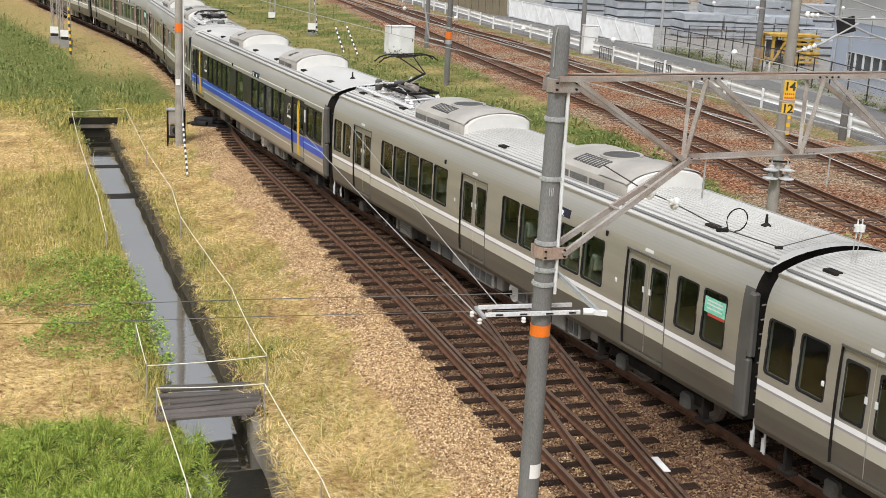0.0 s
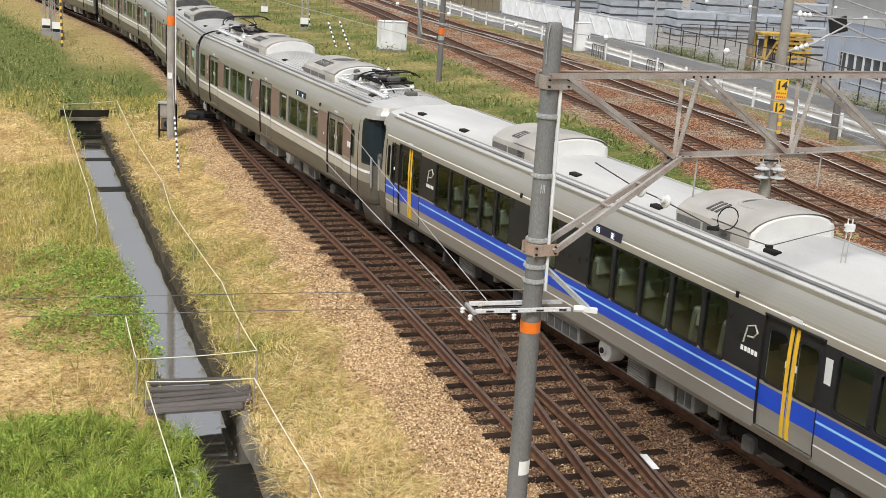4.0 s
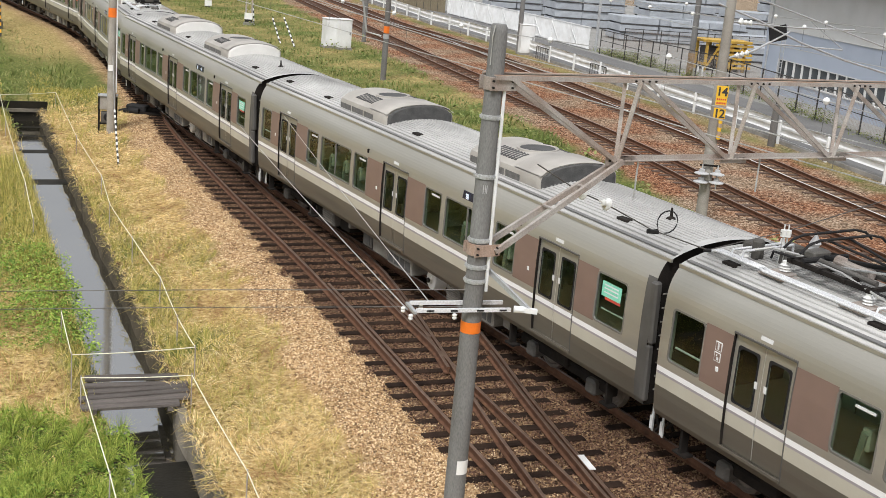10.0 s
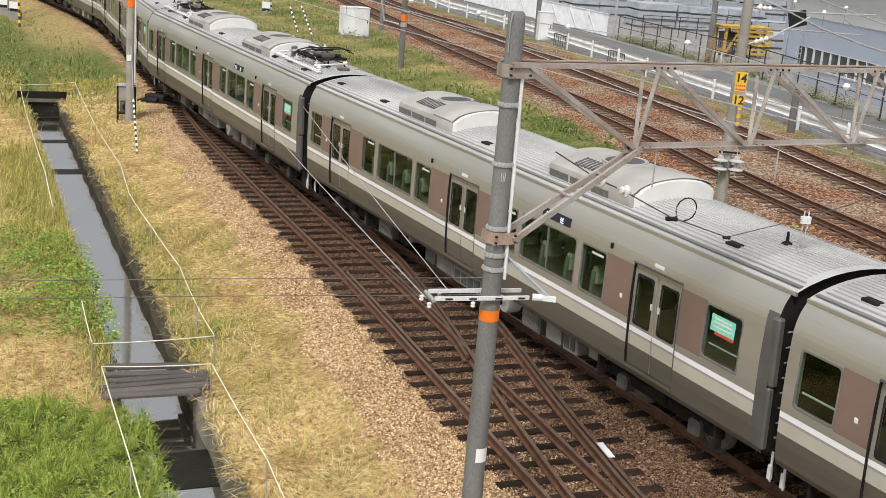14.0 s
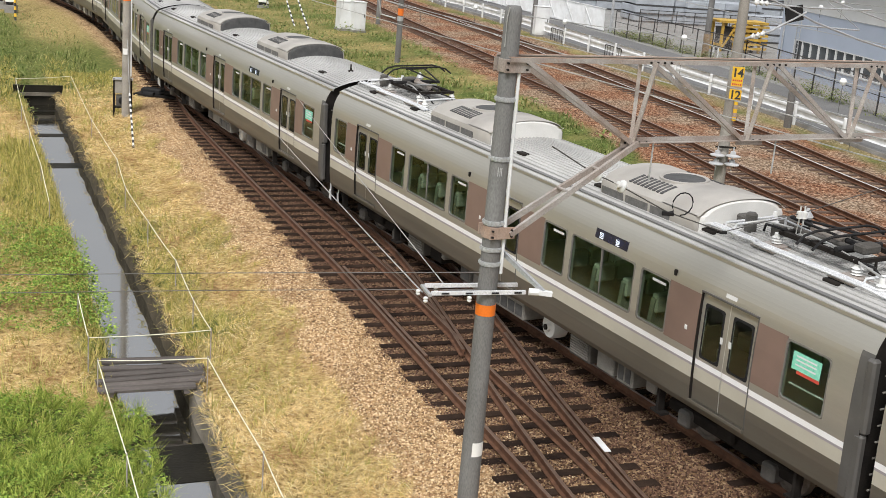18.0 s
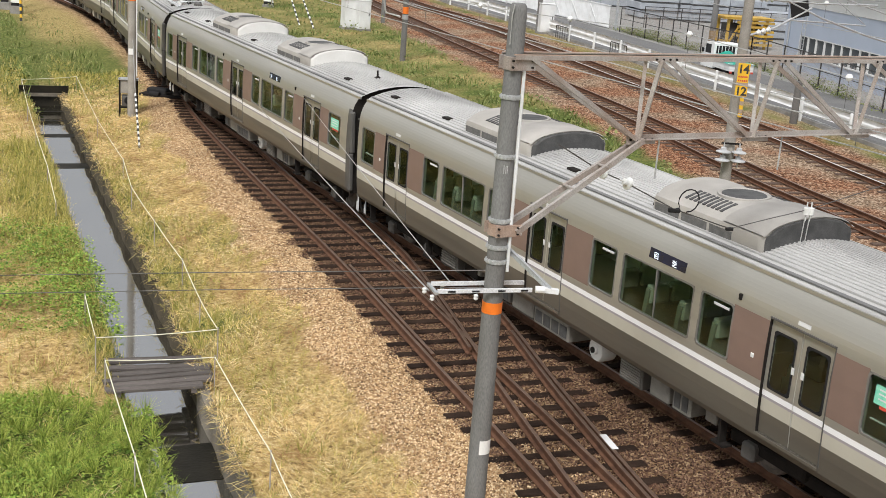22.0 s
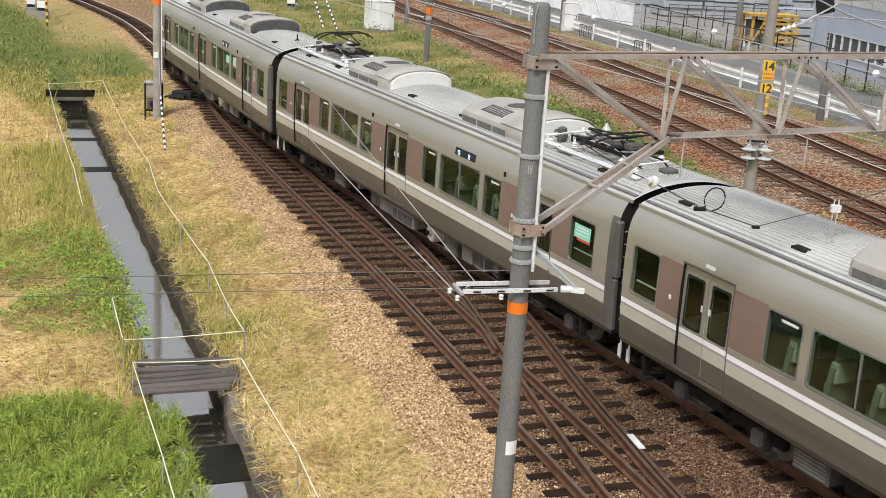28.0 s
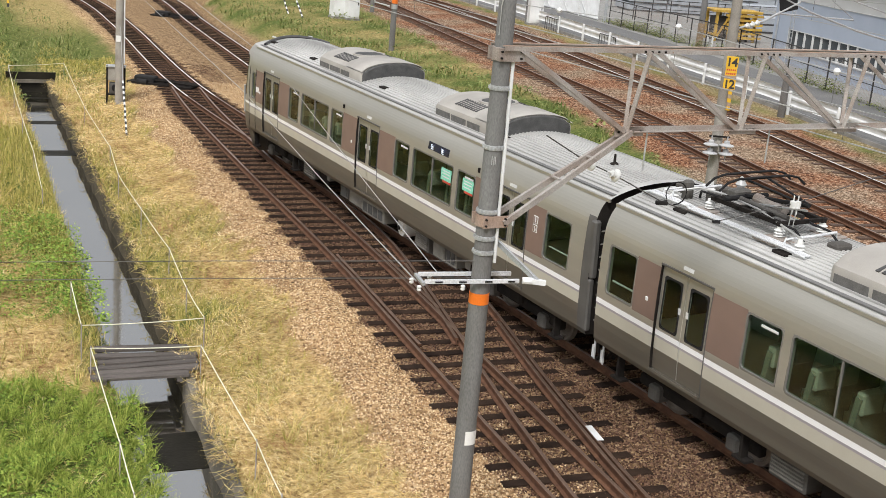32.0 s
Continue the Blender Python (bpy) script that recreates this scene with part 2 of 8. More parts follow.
RAIL_RUST = mat("rusty rail steel", (0.155, 0.078, 0.046), (0.09, 0.046, 0.03), 6, 0.8, 0.0, 0.3, 90, spec=0.15)
RAIL_HEAD = mat("rail head", (0.31, 0.21, 0.155), (0.21, 0.135, 0.10), 3, 0.38, 0.7)
RAIL_SHINY = mat("polished rail head", (0.90, 0.89, 0.87), (0.80, 0.79, 0.77), 3, 0.4, 0.5)
TIMBER = mat("tarred timber", (0.016, 0.011, 0.009), (0.045, 0.029, 0.021), 2.5, 0.95, 0, 0.5, 45, per_object=0.6, spec=0.05)
TIMBER_BROWN = mat("dusty brown timber", (0.125, 0.078, 0.054), (0.085, 0.054, 0.04), 2.5, 0.9, 0, 0.4, 40)
CONCRETE = mat("weathered concrete", (0.33, 0.32, 0.30), (0.24, 0.23, 0.215), 2.2, 0.85, 0, 0.35, 70, dirt=(0.13, 0.12, 0.10), dirt_scale=0.8, dirt_amount=0.6)
POLE_GREY = mat("grey spun concrete", (0.20, 0.198, 0.192), (0.155, 0.153, 0.148), 2.5, 0.8, 0, 0.15, 80, stretch=(1, 1, 0.3), dirt=(0.085, 0.072, 0.06), dirt_scale=1.2, dirt_amount=0.75)
GALV = mat("galvanised steel", (0.56, 0.57, 0.58), (0.42, 0.43, 0.44), 5, 0.5, 0.55, 0.05)
GALV_OLD = mat("weathered galvanised steel", (0.47, 0.445, 0.42), (0.37, 0.33, 0.30), 3.5, 0.65, 0.3, 0.1, dirt=(0.27, 0.17, 0.115), dirt_scale=2.0, dirt_amount=0.6)
RUSTY_TOP = mat("rusted steel", (0.36, 0.225, 0.155), (0.42, 0.34, 0.29), 2.2, 0.75, 0.15, 0.15)
WHITE_PAINT = mat("white paint", (0.78, 0.79, 0.79), (0.68, 0.69, 0.69), 2.0, 0.55, 0, 0, fine=0.05, dirt=(0.45, 0.43, 0.40), dirt_scale=1.6, dirt_amount=0.35)
BLACK = mat("black rubber", (0.014, 0.014, 0.015), (0.026, 0.025, 0.025), 4, 0.75, spec=0.2)
PORCELAIN = mat("white porcelain", (0.78, 0.78, 0.76), (0.7, 0.7, 0.68), 5, 0.2, 0, 0, fine=0.03)
GALV_BRIGHT = mat("new bright galvanised steel", (0.74, 0.75, 0.76), (0.62, 0.63, 0.65), 5, 0.45, 0.1, 0.05)
PORCELAIN_GREY = mat("dusty grey porcelain", (0.55, 0.56, 0.57), (0.42, 0.42, 0.42), 5, 0.3, fine=0.05)
ORANGE = mat("orange reflective tape", (0.85, 0.20, 0.02), (0.75, 0.17, 0.02), 5, 0.4, fine=0.05)
YELLOW = mat("yellow enamel", (0.82, 0.50, 0.03), (0.72, 0.42, 0.03), 5, 0.45, fine=0.05)
WIRE = mat("dull copper wire", (0.16, 0.15, 0.14), (0.10, 0.095, 0.09), 3, 0.6, 0.4, fine=0)
WIRE_PALE = mat("pale stranded wire", (0.5, 0.5, 0.48), (0.4, 0.4, 0.39), 3, 0.5, 0.4, fine=0)
ROPE = mat("yellow-white rope", (0.85, 0.83, 0.66), (0.76, 0.74, 0.56), 5, 0.85)


# ---- ground ----
DITCH_R = Line([(-17.8, 63.0), (-13.9, 52.0), (-8.35, 36.2), (-4.85, 26.2), (-3.06, 20.8), (-1.80, 17.0), (0.05, 11.4), (2.05, 5.5)], 0.25)
GRASS_Z, WATER_Z = -0.5, -0.95


def dist_to(line, X, Y):
    """Signed distance (right of travel) and length along a line that runs down the plan, for arrays."""
    P = np.vstack([line.p[0] - line.d0 * 900, line.p, line.p[-1] + line.d1 * 900])[::-1]
    S = np.concatenate([[-900], line.s, [line.s[-1] + 900]])[::-1]
    D = np.gradient(P, axis=0)
    D /= np.hypot(D[:, 0], D[:, 1])[:, None]
    x, sx, dx, dy = (np.interp(Y, P[:, 1], q) for q in (P[:, 0], S, D[:, 0], D[:, 1]))
    # the reversed line points up the plan, so its direction is turned round
    return (X - x) * -dy, sx + (X - x) * -dx


def step(a, b, x):
    t = np.clip((x - a) / (b - a), 0, 1)
    return t * t * (3 - 2 * t)


def wob(x, y, k, seed=0):
    """Cheap smooth unevenness, about -1 to 1."""
    return (np.sin(x * k * 1.3 + y * k * 0.7 + seed) + np.sin(x * k * -0.8 + y * k * 1.7 + seed * 2.1) + np.sin(x * k * 2.3 - y * k * 1.1 + seed * 0.7)) / 3


def heights(X, Y):
    """Ground height, and how far it is ballast."""
    dt, _ = dist_to(TRAIN_LINE, X, Y)
    ds, al = dist_to(SIDING, X, Y)
    near = np.where(al > 0.6, np.minimum(dt, ds), dt)
    shoulder = 2.25 + 0.3 * wob(X, Y, 0.9, 1.0) - 0.65 * step(44, 54, Y)
    z = -0.2 + (GRASS_Z + 0.2) * step(1.5, 3.6, near) + (YARD) * step(6.0, 8.5, -dt)
    ballast = 1 - step(shoulder - 0.25, shoulder + 0.45, near + 0.25 * wob(X, Y, 4.0, 3))
    grass = step(2.2, 4.5, near)
    z = z + grass * (0.07 * wob(X, Y, 1.1, 2) + 0.04 * wob(X, Y, 3.1, 5))
    dd, da = dist_to(DITCH_R, X, Y)
    # ditch: a wall on the track's side, a grass bank on the other
    open_ = step(11.2, 11.6, da)
    bank = step(1.5 + 0.12 * wob(X, Y, 1.9, 4), 1.02, dd) * step(-0.15, -0.11, dd) * open_
    z = z * (1 - bank) + (WATER_Z - 0.45) * bank
    left = step(2.2, 5.0, dd)
    z = z + 0.12 * left * wob(X, Y, 0.8, 7)
    dn, _ = dist_to(NEAR_MAIN, X, Y)
    df, _ = dist_to(FAR_MAIN, X, Y)
    main = 1 - step(2.0, 2.9, np.minimum(np.abs(dn), np.abs(df)) + 0.4 * wob(X, Y, 1.7, 2))
    inner = step(-0.2, 0.4, -dn) * step(-0.2, 0.4, df)
    main = np.maximum(main, inner)
    dx, ax = dist_to(CROSSING, X, Y)
    dm, _ = dist_to(BACK_LINE, X, Y)
    # far strip between the train's tracks and the main line: weeds
    strip = step(1.6, 2.4, -dm + 0.5 * wob(X, Y, 1.1, 6))
    ballast = np.maximum(ballast * (1 - strip), main)
    far_side = step(2.6, 4.0, -df)
    ballast = np.maximum(ballast, 0.6 * far_side * (0.5 + 0.5 * wob(X, Y, 0.8, 3)))
    bed = np.minimum(np.minimum(np.abs(dt), np.where(al > 0.6, np.abs(ds), 9)), np.minimum(np.where(ax > 3, np.abs(dx), 9), np.abs(dm)))
    rust = np.maximum(main, (0.5 + 0.35 * step(19, 27, Y)) * (1 - step(0.7, 1.5, bed + 0.2 * wob(X, Y, 3, 1))))
    rust = np.maximum(rust, 0.6 * step(0.3, 1.0, -ds) * step(1.0, 0.2, -dt))
    ballast = np.maximum(ballast, far_side * 0.98)
    rust = np.maximum(rust, 0.5 * step(48, 56, Y) * step(0.8, 1.6, -dt) * step(-3.0, -1.5, dm))
    return z, ballast, near, dd, dt, rust, strip


def main_of(X, Y):
    """Weight of the main line's orange-brown ballast."""
    dm, _ = dist_to(BACK_LINE, X, Y)
    return step(2.5, 4.5, -dm)


def ground():
    xs = np.concatenate([[-900, -300, -120, -70], np.arange(-45, -20, 0.6), np.arange(-20, 12, 0.2), np.arange(12, 40, 0.8), [50, 80, 130, 300, 900]])
    ys = np.concatenate([[-400, -100, -30, 0], np.arange(6, 60, 0.22), np.arange(60, 120, 0.8), [125, 140, 170, 220, 300, 500, 1000, 2500]])
    X, Y = np.meshgrid(xs, ys)
    Z, B, near, dd, dt, rust, strip = heights(X, Y)
    v = np.stack([X, Y, Z], -1).reshape(-1, 3)
    nx, ny = len(xs), len(ys)
    i = np.arange(nx * ny).reshape(ny, nx)
    f = np.stack([i[:-1, :-1], i[:-1, 1:], i[1:, 1:], i[1:, :-1]], -1).reshape(-1, 4)
    me = bpy.data.meshes.new("ground")
    me.from_pydata(v.tolist(), [], f.tolist())
    for nm, val in (("ballast", B), ("yard", rust), ("main", main_of(X, Y)), ("green", green_at(X, Y, near, dd, strip)), ("verge", step(2.3, 3.4, -dist_to(FAR_MAIN, X, Y)[0]))):
        at = me.attributes.new(nm, "FLOAT", "POINT")
        at.data.foreach_set("value", val.ravel().astype(np.float32))
    me.polygons.foreach_set("use_smooth", [True] * len(f))
    me.materials.append(ground_material())
    return tagged(new("ground", me), "uneven ground of crushed stone ballast, cut straw and green weeds", "ground", kind="structure")


def green_at(X, Y, near, dd, strip):
    """How green the growth is: fresh weeds by the water and further off, cut straw between."""
    patch = 0.5 * wob(X, Y, 0.55, 4) + 0.35 * wob(X, Y, 1.6, 9)
    far = step(50, 57, Y + 0.3 * X * 0)
    g = 0.04 + 0.42 * np.clip(patch, 0, 1)
    # strip between ditch and track: straw, greener far off, along the wall and in the middle
    side = step(0.3, -0.3, dd)
    g = g * (1 - 0.55 * side) + side * (0.6 * np.clip(wob(X, Y, 0.9, 21) - 0.1, 0, 1) + 0.55 * step(-1.7, -0.3, dd + 0.4 * wob(X, Y, 1.3, 3)) * step(20.5, 23, Y) * step(42, 36, Y) + (0.45 + 0.3 * wob(X, Y, 2.1, 6)) * step(2.4, 0.4, np.abs(dd + 3.0) + 0.5 * wob(X, Y, 1.7, 2)) * step(3.2, 0.6, np.abs(Y - 31.0)) + 0.25 * step(1.8, 0.3, np.abs(dd + 2.2)) * step(2.4, 0.5, np.abs(Y - 24.5)))
    # other side of the ditch: a green bank, a straw band, green again near the viewer
    o = step(0.3, 0.9, dd)
    g = g + o * (0.85 * step(3.2, 1.6, dd - 0.35 * wob(X, Y, 1.1, 2)) * step(19.9, 21.5, Y) + 0.40 * step(27, 31, Y) * step(44, 40, Y))
    g = g + o * (1.0 * step(20.3, 19.5, Y + 0.25 * wob(X, Y, 1.2, 3)) - 0.8 * step(19.9, 20.8, Y) * step(25, 23, Y + 0.5 * wob(X, Y, 0.9, 4)) * step(1.5, 2.2, dd))
    g = g - o * 0.8 * step(41, 43, Y) * step(49, 46, Y)
    g = np.where(far > 0, np.maximum(g, far * 0.92), g)
    g = np.where(strip > 0.5, 0.72 + 0.6 * patch + 0.25 * step(60, 40, Y), g)
    # dry brown margin beside the far track
    g = g * (1 - 0.6 * step(64, 74, Y) * step(6.0, 4.0, near + 0.8 * wob(X, Y, 0.5, 5)) * step(-1.0, 0.5, near))
    return np.clip(g, 0, 1)


def ground_material():
    m = bpy.data.materials.new("ballast and grass")
    m.use_nodes = True
    n, li = m.node_tree.nodes, m.node_tree.links.new
    p = n["Principled BSDF"]
    co = n.new("ShaderNodeTexCoord")

    def noise_tex(scale, detail=6):
        q = n.new("ShaderNodeTexNoise")
        q.inputs["Scale"].default_value, q.inputs["Detail"].default_value = scale, detail
        li(co.outputs["Object"], q.inputs["Vector"])
        return q.outputs[0]

    def ramp(src, stops):
        r = n.new("ShaderNodeValToRGB")
        e = r.color_ramp.elements
        while len(e) < len(stops):
            e.new(0.5)
        for i, (pos, c) in enumerate(stops):
            e[i].position, e[i].color = pos, (*c, 1)
        li(src, r.inputs[0])
        return r

    def mixc(fac, a, b):
        q = n.new("ShaderNodeMix")
        q.data_type = "RGBA"
        li(fac, q.inputs[0])
        li(a, q.inputs[6])
        li(b, q.inputs[7])
        return q.outputs[2]

    def attr(name):
        q = n.new("ShaderNodeAttribute")
        q.attribute_name = name
        return q.outputs["Fac"]

    vo = n.new("ShaderNodeTexVoronoi")
    vo.inputs["Scale"].default_value = 17
    li(co.outputs["Object"], vo.inputs["Vector"])
    sp = n.new("ShaderNodeSeparateColor")
    li(vo.outputs["Color"], sp.inputs[0])
    pale = ramp(sp.outputs[0], [(0, (0.11, 0.064, 0.034)), (0.3, (0.37, 0.225, 0.115)), (0.6, (0.56, 0.375, 0.20)), (1, (0.80, 0.60, 0.36))])
    rust = ramp(sp.outputs[0], [(0, (0.012, 0.007, 0.005)), (0.4, (0.042, 0.022, 0.015)), (0.7, (0.078, 0.042, 0.028)), (1, (0.17, 0.10, 0.066))])
    big = ramp(noise_tex(0.5), [(0.42, (0, 0, 0)), (0.62, (1, 1, 1))])
    mx0 = n.new("ShaderNodeMath")
    mx0.operation, mx0.use_clamp = "MAXIMUM", True
    li(attr("yard"), mx0.inputs[0])
    ml = n.new("ShaderNodeMath")
    ml.operation = "MULTIPLY"
    ml.inputs[1].default_value = 0.35
    li(big.outputs[0], ml.inputs[0])
    li(ml.outputs[0], mx0.inputs[1])
    orange = ramp(sp.outputs[0], [(0, (0.04, 0.016, 0.010)), (0.4, (0.18, 0.074, 0.038)), (0.7, (0.30, 0.140, 0.076)), (1, (0.58, 0.38, 0.25))])
    grey = ramp(sp.outputs[0], [(0, (0.08, 0.055, 0.035)), (0.4, (0.22, 0.16, 0.105)), (0.7, (0.35, 0.265, 0.185)), (1, (0.60, 0.50, 0.385))])
    patch = ramp(noise_tex(0.35, 8), [(0.42, (0, 0, 0)), (0.60, (0.8, 0.8, 0.8))])
    orange_grey = mixc(patch.outputs[0], orange.outputs[0], grey.outputs[0])
    orange_grey = mixc(attr("verge"), orange_grey, grey.outputs[0])
    stone = mixc(attr("main"), mixc(mx0.outputs[0], pale.outputs[0], rust.outputs[0]), orange_grey)
    straw = ramp(noise_tex(9, 8), [(0.3, (0.18, 0.11, 0.05)), (0.5, (0.50, 0.35, 0.155)), (0.7, (0.80, 0.62, 0.32))])
    weeds = ramp(noise_tex(7, 8), [(0.3, (0.045, 0.066, 0.018)), (0.5, (0.105, 0.138, 0.036)), (0.7, (0.20, 0.225, 0.066))])
    veg = mixc(attr("green"), straw.outputs[0], weeds.outputs[0])
    li(mixc(attr("ballast"), veg, stone), p.inputs["Base Color"])
    p.inputs["Roughness"].default_value = 0.92
    p.inputs["Specular IOR Level"].default_value = 0.05
    bp = n.new("ShaderNodeBump")
    bp.inputs["Strength"].default_value, bp.inputs["Distance"].default_value = 0.8, 0.05
    bp.invert = True
    li(vo.outputs["Distance"], bp.inputs["Height"])
    li(bp.outputs[0], p.inputs["Normal"])
    return m


ground()


# ---- railway tracks ----
RAIL_SECTION = [(-0.064, -0.153), (0.064, -0.153), (0.062, -0.14), (0.012, -0.122), (0.010, -0.045), (0.033, -0.035), (0.033, -0.004), (0.027, 0.0), (-0.027, 0.0), (-0.033, -0.004), (-0.033, -0.035), (-0.010, -0.045), (-0.012, -0.122), (-0.062, -0.14)]


def rail(parent, line, s0, s1, off, z=0.0, head=None, name="rail", step_=1.0):
    """One rail of a track; its worn head is a second material."""
    n = max(2, int((s1 - s0) / step_) + 1)
    me = Mesh()
    rings = []
    for s in np.linspace(s0, s1, n):
        d = line.way(s)
        q = line.at(s) + np.array([d[1], -d[0]]) * off
        rings.append([(q[0] + d[1] * x, q[1] - d[0] * x, z + h) for x, h in RAIL_SECTION])
    me.sweep(rings)
    c = len(RAIL_SECTION)
    for i in range((n - 1) * c):
        if i % c in (6, 7, 8):
            me.k[i] = 1
    return part(name, me, [RAIL_RUST, head or RAIL_HEAD], parent)


SLEEPER_MESHES = {}


def sleeper(parent, line, s, far, near, z=-0.165, w=0.2):
    """A timber sleeper from far to near metres beside the line."""
    L = round((far + near) * 5) / 5
    if L not in SLEEPER_MESHES:
        SLEEPER_MESHES[L] = Mesh().box(-L / 2, L / 2, -w / 2, w / 2, -0.14, 0, bevel=0.012).data("sleeper", [TIMBER])
    d = line.way(s)
    c = line.at(s) + np.array([d[1], -d[0]]) * (near - L / 2 + random.uniform(-0.04, 0.04))
    a = math.degrees(math.atan2(d[1], d[0])) - 90 + random.uniform(-1.2, 1.2)
    part("sleeper", SLEEPER_MESHES[L], None, parent, at=pose(c[0], c[1], z + random.uniform(-0.012, 0.006), random.uniform(-0.6, 0.6), 0, a))


G = 0.566


def tracks():
    t = thing("railway_track", "curved railway track with brown rails on tarred timber sleepers", "railway track", kind="structure")
    rail(t, TRAIN_LINE, 0, 111.5, G, head=RAIL_SHINY)
    rail(t, TRAIN_LINE, 111.5, 200, G, head=RAIL_HEAD)
    rail(t, TRAIN_LINE, 0, 111.5, -G, head=RAIL_SHINY)
    rail(t, TRAIN_LINE, 111.5, 200, -G, head=RAIL_HEAD)
    s = 40.0
    while s < 165:
        x, y = TRAIN_LINE.at(s)
        ds, al = SIDING.signed(x, y)
        if al < 0.6 or abs(ds) > 1.9:
            sleeper(t, TRAIN_LINE, s, 1.05, 1.05)
        s += 0.62
    u = thing("siding_track", "straight rusty siding track with timber sleepers and a turnout", "railway track", kind="structure")
    rail(u, SIDING, 1.5, SIDING.s[-1], G, -0.004)
    rail(u, SIDING, 1.5, SIDING.s[-1], -G, -0.004)
    s = 0.5
    while s < SIDING.s[-1] - 1:
        x, y = SIDING.at(s)
        dt, al = TRAIN_LINE.signed(x, y)
        dx, ax = CROSSING.signed(x, y)
        far = 1.05
        if abs(dt) < 1.9:
            far = abs(dt) + 1.05
        elif 4 < ax < CROSSING.s[-1] - 0.6:
            far = min(2.6, abs(dx) + 1.1)
        sleeper(u, SIDING, s, far, 1.05 + 0.04 * math.sin(s * 7))
        s += 0.6
    w = thing("crossover_track", "rusty crossover rails with a crossing frog and check rails", "railway track", kind="structure")
    rail(w, CROSSING, 1.0, CROSSING.s[-1], G, -0.007)
    rail(w, CROSSING, 1.0, CROSSING.s[-1], -G, -0.007)
    rail(w, CROSSING, 13.0, 20.5, -G + 0.115, -0.002, name="check_rail")
    rail(w, SIDING, 25.0, 31.0, G - 0.115, -0.002, name="check_rail")
    rail(w, CROSSING, 9.0, 14.0, G + 0.11, -0.002, name="wing_rail")
    rail(w, SIDING, 24.6, 29.0, -G - 0.11, -0.003, name="wing_rail")
    q = CROSSING.beside(CROSSING.signed(3.95, 18.75)[1], -G - 0.02)
    d = CROSSING.way(CROSSING.signed(3.95, 18.75)[1])
    tagged(part("clearance_marker", Mesh().box(-0.06, 0.06, -0.28, 0.28, 0.004, 0.02, bevel=0.004), WHITE_PAINT, at=pose(q[0], q[1], 0, 0, 0, math.degrees(math.atan2(d[1], d[0])) - 90)), "white painted marker plate on a rusty rail", "marker")
    m = thing("back_track", "railway track with rusty rails behind the train's track", "railway track", kind="structure")
    rail(m, BACK_LINE, 0, 130, G, head=RAIL_SHINY)
    rail(m, BACK_LINE, 0, 130, -G, head=RAIL_SHINY)
    for k in range(110):
        sleeper(m, BACK_LINE, 8 + k * 0.66, 1.05, 1.05)
    for nm, line in (("main_track", NEAR_MAIN), ("main_track", FAR_MAIN)):
        a = thing(nm, "main line track with rust-brown rails on brown ballast", "railway track", kind="structure")
        rail(a, line, 0, line.s[-1], G, YARD, head=RAIL_SHINY if line is FAR_MAIN else RAIL_HEAD, step_=2)
        rail(a, line, 0, line.s[-1], -G, YARD, head=RAIL_HEAD, step_=2)
        me = Mesh()
        for s in np.arange(60, line.s[-1] - 25, 0.64):
            d, q = line.way(s), line.at(s)
            r = Vector((d[1], -d[0], 0))
            me.bar(Vector((q[0], q[1], YARD - 0.225)) - r * 1.02, Vector((q[0], q[1], YARD - 0.225)) + r * 1.02, 0.2, 0.12)
        tagged(part("sleepers", me, TIMBER_BROWN, a), kind="stuff")


tracks()


# ---- the train ----
STEEL = mat("greige brushed stainless steel", (0.45, 0.435, 0.39), (0.39, 0.377, 0.337), 1.2, 0.36, 0.5, 0.0, fine=0.04, stretch=(1, 0.15, 3), dirt=(0.30, 0.275, 0.235), dirt_scale=0.7, dirt_amount=0.35)
STEEL_LOW = mat("brown-grey steel with dust patches", (0.155, 0.14, 0.112), (0.118, 0.105, 0.084), 1.2, 0.5, 0.3, 0.0, fine=0.05, stretch=(1, 0.2, 3), dirt=(0.19, 0.15, 0.115), dirt_scale=0.9, dirt_amount=0.5)
BEIGE_BAND = mat("beige band", (0.50, 0.475, 0.395), (0.46, 0.43, 0.355), 2, 0.45, fine=0.03)
WHITE_BAND = mat("white stripe", (0.90, 0.90, 0.90), (0.85, 0.85, 0.85), 2, 0.4, fine=0.02)
MAUVE_BAND = mat("grey-mauve stripe", (0.34, 0.31, 0.33), (0.31, 0.28, 0.30), 2, 0.45, fine=0.03)
BROWN_PANEL = mat("brown window pillar", (0.225, 0.152, 0.125), (0.20, 0.135, 0.11), 2, 0.45, fine=0.03)
BLUE_BAND = mat("blue stripe", (0.015, 0.075, 0.55), (0.014, 0.065, 0.50), 2, 0.35, fine=0.02)
PALE_BLUE = mat("pale blue pinstripe", (0.30, 0.62, 0.90), (0.26, 0.56, 0.85), 2, 0.35, fine=0.02)
BLACK_BAND = mat("black window band", (0.018, 0.019, 0.021), (0.028, 0.028, 0.03), 2, 0.3, fine=0.02, spec=0.15)
ROOF = mat("pale dusty roof", (0.58, 0.575, 0.555), (0.42, 0.415, 0.40), 0.9, 0.6, 0.05, 0.08, 40, fine=0.06, stretch=(1, 0.35, 1), dirt=(0.20, 0.195, 0.19), dirt_scale=0.5, dirt_amount=0.75)
ROOF_CLEAN = mat("clean white-grey roof", (0.60, 0.595, 0.575), (0.48, 0.475, 0.46), 0.9, 0.6, 0.05, 0.05, 40, fine=0.04, stretch=(1, 0.35, 1), dirt=(0.40, 0.39, 0.37), dirt_scale=0.6, dirt_amount=0.5)
